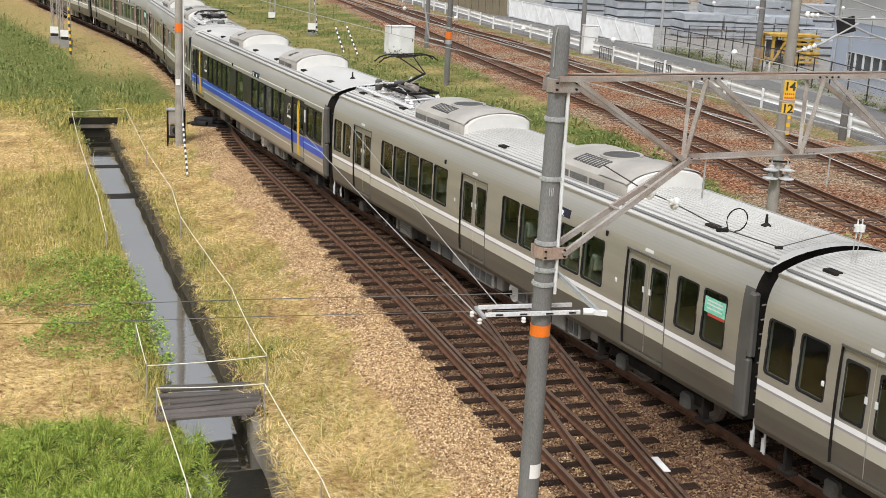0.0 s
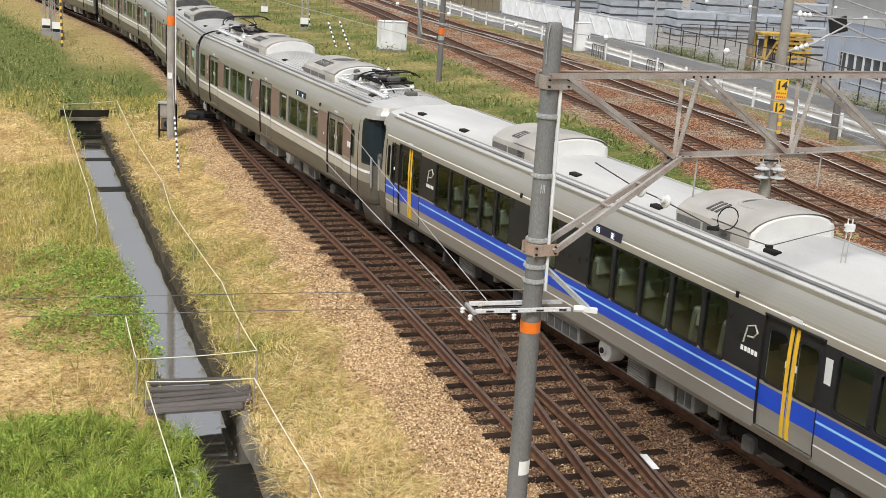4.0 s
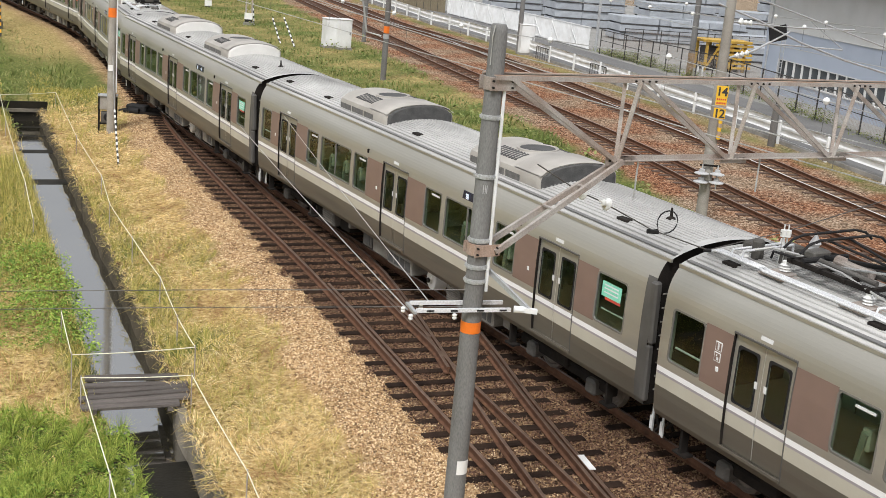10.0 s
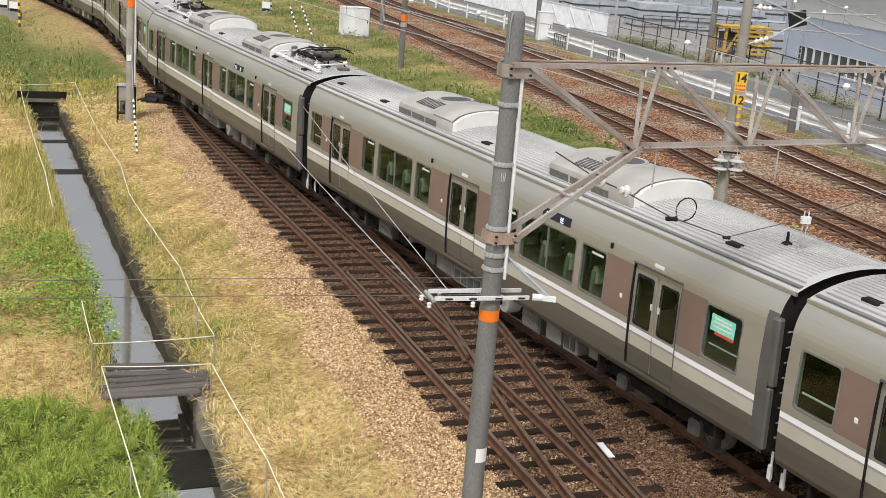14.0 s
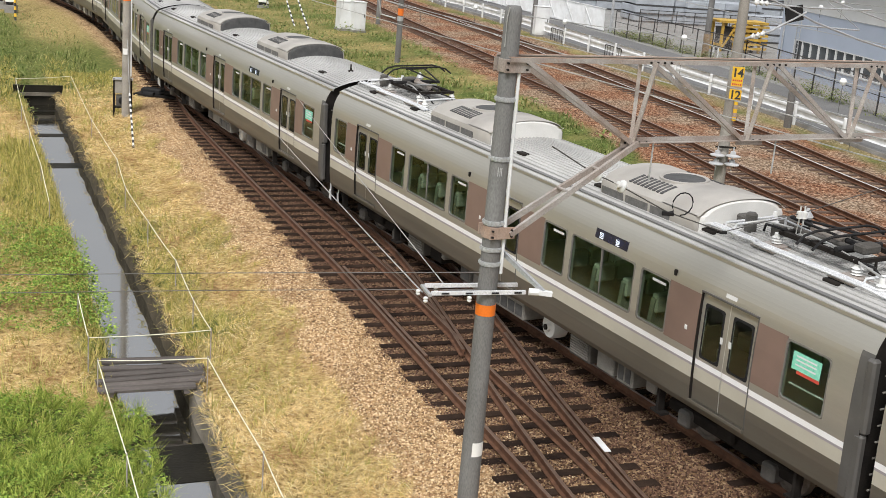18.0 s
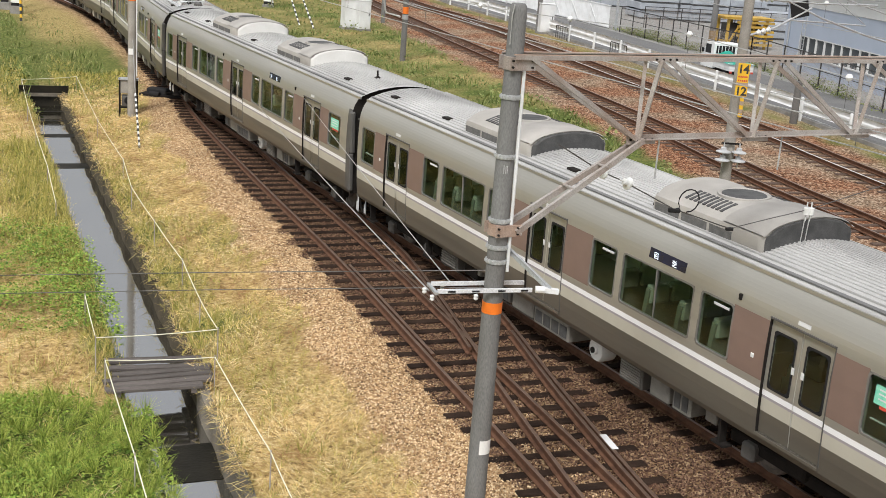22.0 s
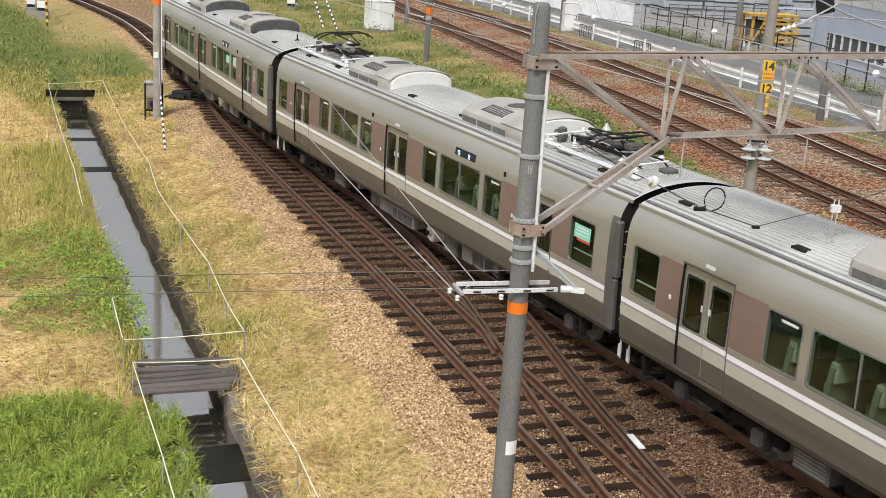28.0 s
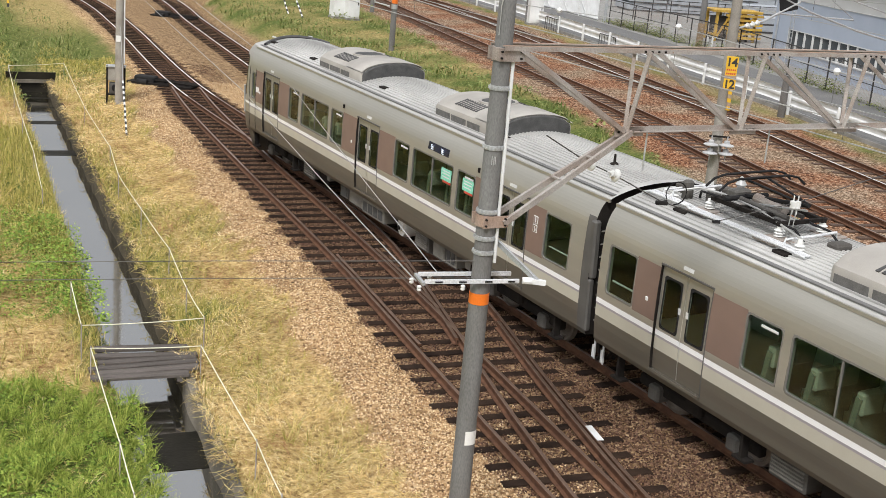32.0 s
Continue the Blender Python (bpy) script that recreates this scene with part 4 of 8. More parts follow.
    for k in (-0.17, 0.17):
        add("collector_strip", lambda: Mesh().path([(-0.9, hy + k, hz - 0.17), (-0.74, hy + k, hz - 0.05), (-0.52, hy + k, hz), (0.52, hy + k, hz), (0.74, hy + k, hz - 0.05), (0.9, hy + k, hz - 0.17)], 0.021, 6), BLACK)
    # pipes and cables
    for sx in (0.80, 0.70):
        add("pipe", lambda: Mesh().path([(sx * 0.9, y - 2.3, 3.70), (sx, y - 2.0, 3.80), (sx, y - 1.3, 3.80), (sx * 0.86, y - 1.1, 3.76), (sx, y - 0.9, 3.78), (sx, y + 1.4, 3.78), (sx * 0.9, y + 1.8, 3.72)], 0.026, 6), GALV_BRIGHT)
    for k, sx in ((-1.5, 0.1), (-1.25, -0.35), (1.2, 0.2), (1.45, -0.3)):
        add("cable", lambda: Mesh().path([(sx, y + k, 3.74), (sx + 0.1, y + k * 0.9, 3.92), (sx + 0.25, y + k * 0.75, 3.98), (sx + 0.1, y + k * 0.55, 3.95)], 0.02, 6), BLACK)
    for sx, k, w, l, h in ((-0.55, -1.75, 0.16, 0.18, 0.14), (0.1, -1.95, 0.12, 0.12, 0.2), (-0.1, 1.65, 0.16, 0.13, 0.12), (0.05, -1.2, 0.11, 0.10, 0.22)):
        add("cable_box", lambda: Mesh().box(sx - w, sx + w, y + k - l, y + k + l, 3.68, 3.72 + h, bevel=0.03), UNDER_GREY)
    for k, h in ((-1.75, 0.14), (-1.5, 0.18), (1.3, 0.12)):
        add("pipe_loop", lambda: Mesh().path([(0.72, y + k, 3.74), (0.68, y + k, 3.74 + h), (0.2, y + k + 0.1, 3.78 + h), (-0.3, y + k + 0.05, 3.78 + h), (-0.36, y + k, 3.74)], 0.022, 6), GALV_BRIGHT)
    add("drum", lambda: Mesh().lathe([(0.0, 3.72), (0.10, 3.72), (0.10, 4.02), (0.07, 4.05), (0.0, 4.05)], 12, (0.28, y - 1.62, 0)), UNDER_GREY, True)
    add("bus_bar", lambda: Mesh().path([(0.62, y - 1.55, 3.9), (0.3, y - 1.3, 4.0), (0.1, y - 0.9, 3.98), (0.3, y + 0.2, 4.02), (0.62, y + 1.55, 3.94)], 0.018, 6), WIRE_PALE)
    add("arrester", lambda: Mesh().lathe([(0.06, 3.72), (0.10, 3.80), (0.06, 3.84), (0.10, 3.90), (0.06, 3.94), (0.10, 4.0), (0.05, 4.08), (0.02, 4.14)], 12, (-0.62, y - 1.3, 0)), PORCELAIN_GREY, True)
    return o


def seats(parent, kind):
    def make():
        m = Mesh()
        m.box(-0.46, 0.46, -0.24, 0.22, 1.32, 1.62, 0, 0.04)
        m.add([(x, yy, z) for x in (-0.46, 0.46) for yy, z in ((0.16, 1.6), (0.26, 1.6), (0.38, 2.34), (0.28, 2.36))], [(0, 1, 2, 3), (7, 6, 5, 4), (0, 4, 5, 1), (1, 5, 6, 2), (2, 6, 7, 3), (3, 7, 4, 0)], 0)
        for x in (-0.23, 0.23):
            m.box(x - 0.2, x + 0.2, 0.24, 0.40, 2.08, 2.42, 1, 0.03)
        return m.data("seat", [SEAT_CLOTH, SEAT_COVER])
    me = cached(("seat",), make)
    ys = np.arange(-5.5, 5.5, 0.8) if kind == "reserved" else [v for c in (-3.68, 3.68) for v in (c - 1.75, c - 0.85, c + 0.05, c + 0.95, c + 1.8)]
    for y in ys:
        for x in (0.85, -0.85):
            part("seat", me, None, parent, at=pose(x, float(y), 0))


def glyph(ch, size):
    """A flat character for the destination display."""
    cu = bpy.data.curves.new("character", "FONT")
    cu.body, cu.size, cu.offset = ch, size, 0.003
    t = new("character", cu)
    me = bpy.data.meshes.new_from_object(t.evaluated_get(bpy.context.evaluated_depsgraph_get()))
    bpy.data.objects.remove(t)
    me.materials.clear()
    me.materials.append(LED)
    return me


def body_end(me, y, sign):
    r = ring_at(y)
    f = tuple(range(len(r)))
    # steel end wall in near-black, the gap's shade put into its colour
    me.add(r, [f if sign < 0 else tuple(reversed(f))], 11)


CAB_PLAN = [(1.0, 0.0), (1.0, 0.12), (0.995, 0.3), (0.975, 0.5), (0.93, 0.68), (0.85, 0.82), (0.72, 0.92), (0.5, 0.975), (0.2, 0.997), (0.0, 1.0)]
CAB_LEVELS = [(0.88, 0.97), (1.02, 0.99), (1.3, 1.0), (1.46, 1.0), (1.68, 1.0), (1.73, 1.0), (1.80, 1.0), (1.97, 0.99), (2.02, 0.92), (2.4, 0.84), (2.8, 0.74), (3.14, 0.66), (3.22, 0.98), (3.34, 1.0), (3.44, 0.93)]


def cab_ring(y, sign, z, k, shrink=1.0):
    """One level of the driving end, from one side round the nose to the other."""
    w = wide(min(z, 3.47)) * shrink
    half_ = [(w * a, y + sign * 0.98 * k * shrink * b, z) for a, b in CAB_PLAN]
    return half_ + [(-px, py, pz) for px, py, pz in reversed(half_[:-1])]


def cab_mesh(y, sign, kind, pane):
    """A rounded driving end with a raked windscreen; pane picks the glass or the shell."""
    rings = [cab_ring(y, sign, z, k) for z, k in CAB_LEVELS]
    rings += [cab_ring(y, sign, 3.53, 0.88, 0.965), cab_ring(y, sign, 3.61, 0.85, 0.80), cab_ring(y, sign, 3.69, 0.8, 0.52), cab_ring(y, sign, 3.735, 0.7, 0.22), cab_ring(y, sign, 3.75, 0.3, 0.02)]
    me = Mesh()
    n = len(rings[0])
    flip_ = sign < 0
    for i in range(len(rings) - 1):
        zm = (rings[i][0][2] + rings[i + 1][0][2]) / 2
        for j in range(n - 1):
            glazed = 2.02 < zm < 3.14 and 2 <= j < n - 3
            if glazed != pane:
                continue
            slot = 0 if zm > 1.46 else 2
            if 1.73 < zm < 1.80:
                slot = 3
            if kind == "reserved" and 1.48 < zm < 1.80:
                slot = 0
            if zm > 3.5:
                slot = 4
            if zm < 1.97 and 4 <= j < n - 5:
                slot = 2
            if 1.97 < zm < 2.02 or 3.14 < zm < 3.22:
                slot = 1 if 2 <= j < n - 3 else 0
            q = [rings[i][j], rings[i][j + 1], rings[i + 1][j + 1], rings[i + 1][j]]
            me.add(q if not flip_ else list(reversed(q)), [(0, 1, 2, 3)], 0 if pane else slot)
    return me


def car(label, kind, cab_front=False, cab_rear=False, access=None, panto_rear=None, low_front=False, dark=False, roof=None):
    """A carriage, its base at rail level under its middle; y points along its way."""
    c = thing("railway_carriage", label, "train carriage", group="carriages of the train")
    y0, y1 = (-HALF + 1.0 if cab_rear else -REAR), HALF - (0.98 if cab_front else 0)
    wins = [w for w in windows_of(kind) if w[0] > y0 + 0.1 and w[1] < y1 - 0.1]
    if cab_front:
        wins = [w for w in wins if not w[0] > 8.2] + ([(8.34, 8.66, 1.98, 2.78)])
    if cab_rear:
        wins = [w for w in wins if not w[1] < -8.6] + ([(-8.72, -8.40, 1.98, 2.78)] if kind != "reserved" else [(-8.82, -8.66, 1.98, 2.78)])
    drs = doors_of(kind)
    body = Mesh()
    for sign in (1, -1):
        s = side_mesh(kind, sign, y0, y1, wins, drs)
        n = len(body.v)
        body.v += s.v
        body.f += [tuple(i + n for i in q) for q in s.f]
        body.k += s.k
    body_end(body, y0, -1)
    body_end(body, y1, 1)
    body.box(-1.38, 1.38, y0 + 0.02, y1 - 0.02, 0.98, 1.18, 8)
    part("body", body, BODY_SLOTS, c)
    rf = roof_parts(c, y0, y1 if cab_front else y1 + 0.1, roof or ROOF)
    if kind != "reserved":
        for a, e in ((y0 + 0.1, y1 - 0.1),):
            for s in np.linspace(-0.86, 0.86, 20):
                z = float(np.interp(abs(s), [0, 0.25, 0.5, 0.75, 1.0], [3.75, 3.74, 3.715, 3.67, 3.60])) + 0.004
                part("roof_rib", cached(("rib", round(float(s), 3), a, e, (roof or ROOF).name), lambda: Mesh().bar((s, a, z), (s, e, z), 0.03, 0.024).data("roof_rib", [roof or ROOF])), None, rf)
    rs = random.Random(len(label) + len(wins))
    for i in range(7):
        a = -8.6 + i * 2.75 + rs.uniform(-0.4, 0.4)
        part("roof_fitting", Mesh().box(0.70, 0.86, a, a + 0.3, 3.63, 3.70, bevel=0.015), UNDER, c)
    part("aerial", Mesh().lathe([(0.10, 3.70), (0.09, 3.76), (0.03, 3.80), (0.02, 3.95), (0.0, 3.96)], 10, (0.1, y1 - 1.4, 0)), UNDER, c)
    for a, e, z0, z1 in wins:
        for sign in (1, -1):
            w = part("window", cached(("frame", a, e, z0, z1, sign, kind), lambda: window_frame_mesh(a, e, z0, z1, sign).data("window", [BLACK if kind != "commuter" else FRAME_GREY])), None, c)
            part("pane", cached(("pane", a, e, z0, z1, sign, kind), lambda: pane_mesh(a, e, z0, z1, sign).data("pane", [WINDOW_GLASS if kind == "commuter" else DARK_GLASS])), None, w)
            if sign > 0 and kind == "commuter" and abs(a) < 6 and 0.7 < e - a < 0.85:
                part("vent_strip", cached(("vent", a), lambda: Mesh().box(wide(2.74) - 0.016, wide(2.74) - 0.004, a + 0.32, e - 0.12, 2.725, 2.765).data("vent_strip", [WHITE_PAINT])), None, w)
            if sign > 0 and e - a > 1.6:
                part("sash_bar", cached(("sash", a, e), lambda: Mesh().box(wide(2.2) - 0.045, wide(2.2) - 0.012, (a + e) / 2 - 0.015, (a + e) / 2 + 0.015, z0 + 0.03, z1 - 0.03).data("sash_bar", [FRAME_GREY])), None, w)
    for y in drs:
        for sign in (1, -1):
            fm = BLACK_BAND if kind == "reserved" else FALL_GREY
            d = part("door", cached(("sill", y, sign, kind), lambda: Mesh().box(min(sign * 1.36, sign * 1.50), max(sign * 1.36, sign * 1.50), y - DOOR_W / 2, y + DOOR_W / 2, DOOR_Z0 - 0.045, DOOR_Z0).data("door", [STEEL_LOW])), None, c)
            part("lintel", cached(("lintel", y, sign, kind), lambda: Mesh().box(min(sign * 1.36, sign * 1.452), max(sign * 1.36, sign * 1.452), y - DOOR_W / 2, y + DOOR_W / 2, DOOR_Z1, DOOR_Z1 + 0.03).data("lintel", [fm])), None, d)
            for e in (-1, 1):
                ya, yb = y + e * DOOR_W / 2 - (0.008 if e < 0 else 0.01), y + e * DOOR_W / 2 + 0.01
                def jamb():
                    rows = [[(sign * (wide(z) - 0.05), ya, z), (sign * (wide(z) + 0.006), ya, z), (sign * (wide(z) + 0.006), yb, z), (sign * (wide(z) - 0.05), yb, z)] for z in (DOOR_Z0, 1.3, 2.05, 2.5, DOOR_Z1 + 0.03)]
                    # the rear jamb is near-black: shade of the door recess given as colour
                    return Mesh().sweep(rows if sign > 0 else [list(reversed(r)) for r in rows]).data("jamb", [UNDER if e < 0 else fm])
                part("jamb", cached(("jamb", y, sign, kind, e), jamb), None, d)
            if kind == "reserved" and sign > 0:
                for e in (-1, 1):
                    part("yellow_edge", Mesh().sweep([[(wide(z) - 0.034, y + e * 0.065 - 0.035, z), (wide(z) - 0.022, y + e * 0.065 - 0.035, z), (wide(z) - 0.022, y + e * 0.065 + 0.035, z), (wide(z) - 0.034, y + e * 0.065 + 0.035, z)] for z in (DOOR_Z0 + 0.02, 1.3, 2.05, 2.5, DOOR_Z1)]), YELLOW, d, "yellow door edge")
            for k in (-1, 1):
                ya, yb = (y - DOOR_W / 2, y - 0.008) if k < 0 else (y + 0.008, y + DOOR_W / 2)
                leaf, win = door_leaf_mesh(ya, yb, sign, kind)
                part("leaf", cached(("leaf", ya, sign, kind), lambda: leaf.data("leaf", BODY_SLOTS)), None, d)
                def rim():
                    wa, wb, wc, wd = win
                    oo, ii = rounded(wa - 0.012, wb + 0.012, wc - 0.012, wd + 0.012, 0.05), rounded(wa + 0.028, wb - 0.028, wc + 0.028, wd - 0.028, 0.09)
                    nn = len(oo)
                    vv = [(sign * (wide(z) - 0.031), yy, z) for yy, z in oo] + [(sign * (wide(z) - 0.031), yy, z) for yy, z in ii]
                    ff = [(q, (q + 1) % nn, (q + 1) % nn + nn, q + nn) for q in range(nn)]
                    return Mesh().add(vv, ff if sign > 0 else [tuple(reversed(q)) for q in ff]).data("window_seal", [BLACK])
                part("window_seal", cached(("seal", ya, sign, kind), rim), None, d)
                pf = Mesh()
                o = rounded(*win, 0.05)
                vv = [(sign * (wide(z) - 0.033), yy, z) for yy, z in o]
                pf.add(vv, [tuple(range(len(o))) if sign > 0 else tuple(reversed(range(len(o))))])
                part("pane", cached(("leafpane", ya, sign, kind), lambda: pf.data("pane", [DARK_GLASS])), None, d)
                if sign > 0:
                    st = Mesh()
                    st.box(wide(2.3) - 0.03, wide(2.3) - 0.024, y + k * 0.1 - 0.025, y + k * 0.1 + 0.035, 2.24, 2.35)
                    part("notice", cached(("notice", y, k), lambda: st.data("notice", [WHITE_PAINT])), None, d)
    for y in drs:
        part("door_switch", cached(("switch", y), lambda: Mesh().box(wide(2.3) - 0.02, wide(2.3) + 0.012, y - 0.98, y - 0.91, 2.20, 2.28, bevel=0.01).data("door_switch", [WHITE_PAINT])), None, c)
    for y in (-3.6, 3.6):
        part("side_lamp", cached(("lamp", y), lambda: Mesh().box(wide(3.0) - 0.02, wide(3.0) + 0.03, y + 2.0, y + 2.06, 2.98, 3.08, bevel=0.01).data("side_lamp", [UNDER])), None, c)
    # display with unreadable characters as bars
    dy = 3.75 if kind != "reserved" else 1.75
    dsp = part("destination_display", Mesh().add([(wide(2.98) + 0.006, dy - 0.5, 2.98), (wide(2.98) + 0.006, dy + 0.5, 2.98), (wide(3.15) + 0.006, dy + 0.5, 3.15), (wide(3.15) + 0.006, dy - 0.5, 3.15),
                                                  (wide(2.98) - 0.02, dy - 0.5, 2.98), (wide(2.98) - 0.02, dy + 0.5, 2.98), (wide(3.15) - 0.02, dy + 0.5, 3.15), (wide(3.15) - 0.02, dy - 0.5, 3.15)], [(0, 1, 2, 3), (3, 2, 6, 7), (0, 4, 5, 1), (0, 3, 7, 4), (1, 5, 6, 2)]), SIGN_BLUE, c, "dark display panel with pale characters")
    for k, ch in enumerate("\u56de\u9001"):
        m4 = Matrix(((0, 0, 1, wide(3.03) + 0.010), (1, 0, 0, dy - 0.36 + k * 0.5), (0, 1, 0, 3.005), (0, 0, 0, 1)))
        part("display_character", cached(("glyph", ch), lambda: glyph(ch, 0.125)), None, dsp, "white display character", at=m4)
    # the last carriage has its notices in the middle windows, the others in the end window
    if not cab_front and kind != "reserved":
        for ya in ((4.2, 5.2) if cab_rear else (8.76,) if kind == "commuter" else (9.0,)):
            st = Mesh()
            w = 0.24 if cab_rear else 0.285
            st.add([(wide(z) - 0.018, yy, z) for yy, z in ((ya - w, 2.45), (ya + w, 2.45), (ya + w, 2.72), (ya - w, 2.72))], [(0, 1, 2, 3)])
            st.add([(wide(z) - 0.018, yy, z) for yy, z in ((ya - 0.6 * w, 2.40), (ya + w, 2.40), (ya + w, 2.45), (ya - 0.6 * w, 2.45))], [(0, 1, 2, 3)], 1)
            nt = part("window_notice", st, [STICKER, RED_STICKER], c, "pale green notice in the window")
            for z in (2.53, 2.60, 2.66):
                part("character_bar", Mesh().add([(wide(zz) - 0.0165, yy, zz) for yy, zz in ((ya - 0.75 * w, z - 0.012), (ya + 0.7 * w, z - 0.012), (ya + 0.7 * w, z + 0.012), (ya - 0.75 * w, z + 0.012))], [(0, 1, 2, 3)]), WHITE_PAINT, nt)
    if access is not None:
        for z, marks in ((2.60, ((0.0, 0.035, 0.02, 0.02), (0.0, -0.015, 0.022, 0.035))), (2.43, ((-0.01, 0.03, 0.018, 0.018), (0.012, -0.02, 0.026, 0.028)))):
            pl = part("access_plate", Mesh().box(wide(z) - 0.01, wide(z) + 0.006, access - 0.075, access + 0.075, z - 0.075, z + 0.08, bevel=0.004), WHITE_PAINT, c, "white plate with a dark pictogram")
            part("plate_field", Mesh().box(wide(z), wide(z) + 0.008, access - 0.06, access + 0.06, z - 0.06, z + 0.065), BROWN_PANEL, pl)
            for a, b, w, h in marks:
                part("pictogram", Mesh().box(wide(z), wide(z) + 0.010, access + a - w, access + a + w, z + b - h, z + b + h, bevel=0.004), WHITE_PAINT, pl)
    if kind == "commuter":
        for ya in ((-8.75,) if not cab_rear else ()) + ((8.77,) if not cab_front else ()):
            part("grab_rail", cached(("grab", ya), lambda: Mesh().tube((1.33, ya - 0.4, 2.16), (1.33, ya + 0.4, 2.16), 0.017, n=6).data("grab_rail", [GALV_BRIGHT])), None, c)
    if kind == "reserved":
        for ye in (-6.1, 6.08):
            lg = part("emblem", Mesh().path([(wide(z) + 0.008, ye + k, z) for k, z in ((-0.15, 2.34), (-0.09, 2.62), (0.08, 2.68), (0.16, 2.58), (0.08, 2.48), (-0.06, 2.46))], 0.016, 6), BEIGE_BAND, c, "curved emblem shape")
            for k in range(5):
                part("letter_bar", Mesh().box(wide(2.25) + 0.002, wide(2.25) + 0.008, ye - 0.2 + k * 0.085, ye - 0.14 + k * 0.085, 2.2, 2.28), WHITE_BAND, lg)
        part("window_notice", Mesh().box(wide(2.5) - 0.004, wide(2.5) + 0.006, 7.76, 7.9, 2.3, 2.72), WHITE_PAINT, c, "pale upright notice beside the door")
    for y in drs:
        plate = Mesh().add([(wide(z) + 0.004, yy, z) for yy, z in ((y - 0.13, 3.01), (y + 0.13, 3.01), (y + 0.13, 3.075), (y - 0.13, 3.075))], [(0, 1, 2, 3)])
        part("door_plate", plate, WHITE_PAINT, c)
    # ends: bellows, corner guards, couplers
    for sign, cab in ((1, cab_front), (-1, cab_rear)):
        y = (y1 if sign > 0 else y0)
        if cab:
            part("cab", cab_mesh(y, sign, kind, False), [STEEL, BLACK_BAND, STEEL_LOW, WHITE_BAND, roof or ROOF], c, "rounded driving cab with a raked front", smooth=True)
            part("windscreen", cab_mesh(y, sign, kind, True), SCREEN_GLASS, c, "large black wraparound windscreen", smooth=True)
            sk = []
            for z, k, w in ((0.22, 0.82, 1.12), (0.30, 0.90, 1.22), (0.70, 0.97, 1.32), (0.86, 0.97, 1.34)):
                hs = [(w * pa, y + sign * 1.0 * k * pb, z) for pa, pb in CAB_PLAN]
                sk.append(hs + [(-px, py, pz) for px, py, pz in reversed(hs[:-1])])
            part("skirt", Mesh().sweep(sk if sign > 0 else [list(reversed(r)) for r in sk]), STEEL_LOW, c, smooth=True)
            for s in (1, -1):
                part("fall_guard", Mesh().box(s * 1.12 - 0.07, s * 1.12 + 0.07, min(y + sign * 0.72, y + sign * 1.02), max(y + sign * 0.72, y + sign * 1.02), 1.02, 2.3, bevel=0.05), FALL_GREY, c, "grey rubber fall guard")
                part("gangway_post", Mesh().box(s * 0.52 - 0.07, s * 0.52 + 0.07, min(y + sign * 0.9, y + sign * 1.12), max(y + sign * 0.9, y + sign * 1.12), 1.02, 2.3, bevel=0.05), FALL_GREY, c)
                part("cab_light", Mesh().lathe([(0.0, 0.0), (0.09, 0.0), (0.08, 0.03), (0.0, 0.04)], 14, (s * 0.8, y + sign * 0.95, 1.65), "Y"), WHITE_PAINT, c)
            part("end_door", Mesh().box(-0.40, 0.40, min(y + sign * 0.92, y + sign * 1.0), max(y + sign * 0.92, y + sign * 1.0), 1.05, 1.96, bevel=0.03), STEEL_LOW, c)
            if sign < 0 and kind != "reserved":
                arc = [(1.06, 3.59), (0.8, 3.665), (0.5, 3.722), (0.2, 3.752), (0, 3.756)]
                arc = [(px, y + 0.28 - 0.45 * (1 - (px / 1.06) ** 2), pz + 0.02) for px, pz in arc] + [(-px, y + 0.28 - 0.45 * (1 - (px / 1.06) ** 2), pz + 0.02) for px, pz in reversed(arc[:-1])]
                rv = part("roof_vent", Mesh().path(arc, 0.055, 6), AC_DARK, c, "dark arched vent across the roof")
                for px in (-0.6, -0.2, 0.2, 0.6):
                    part("vent_bar", Mesh().bar((px, y + 0.1 - 0.3 * (1 - px * px), 3.78), (px, y - 0.15 - 0.3 * (1 - px * px), 3.76), 0.05, 0.03), WHITE_PAINT, rv)
            if kind != "reserved":
                ye = y - sign * 0.72
                em = part("emblem", Mesh().box(wide(2.3) - 0.01, wide(2.3) + 0.008, ye - 0.12, ye - 0.02, 2.22, 2.38), WHITE_BAND, c, "plain white emblem block")
                part("emblem_bar", Mesh().box(wide(2.3) - 0.01, wide(2.3) + 0.008, ye + 0.02, ye + 0.12, 2.22, 2.38), WHITE_BAND, em)
            for ye in (y - sign * 0.56, y + sign * 0.0):
                part("cab_door_edge", Mesh().sweep([[(wide(z) - 0.01, ye - 0.012, z), (wide(z) + 0.008, ye - 0.012, z), (wide(z) + 0.008, ye + 0.012, z), (wide(z) - 0.01, ye + 0.012, z)] for z in (1.0, 1.3, 2.05, 2.5, 2.92)]), UNDER, c)
            gd = Mesh().tube((1.36, y + sign * 0.75, 1.35), (1.36, y + sign * 0.75, 2.2), 0.03, n=6).tube((1.36, y + sign * 0.05, 1.3), (1.36, y + sign * 0.05, 2.75), 0.02, n=6)
            part("handrail", gd, GALV, c)
            part("coupler", Mesh().box(-0.18, 0.18, min(y, y + sign * 1.15), max(y, y + sign * 1.15), 0.62, 0.92, bevel=0.05), UNDER, c)
        else:
            be = Mesh()
            for k in range(3):
                a = y + sign * (0.01 + k * 0.065)
                be.box(-0.9, 0.9, min(a, a + sign * 0.045), max(a, a + sign * 0.045), 1.1, 3.2, bevel=0.02)
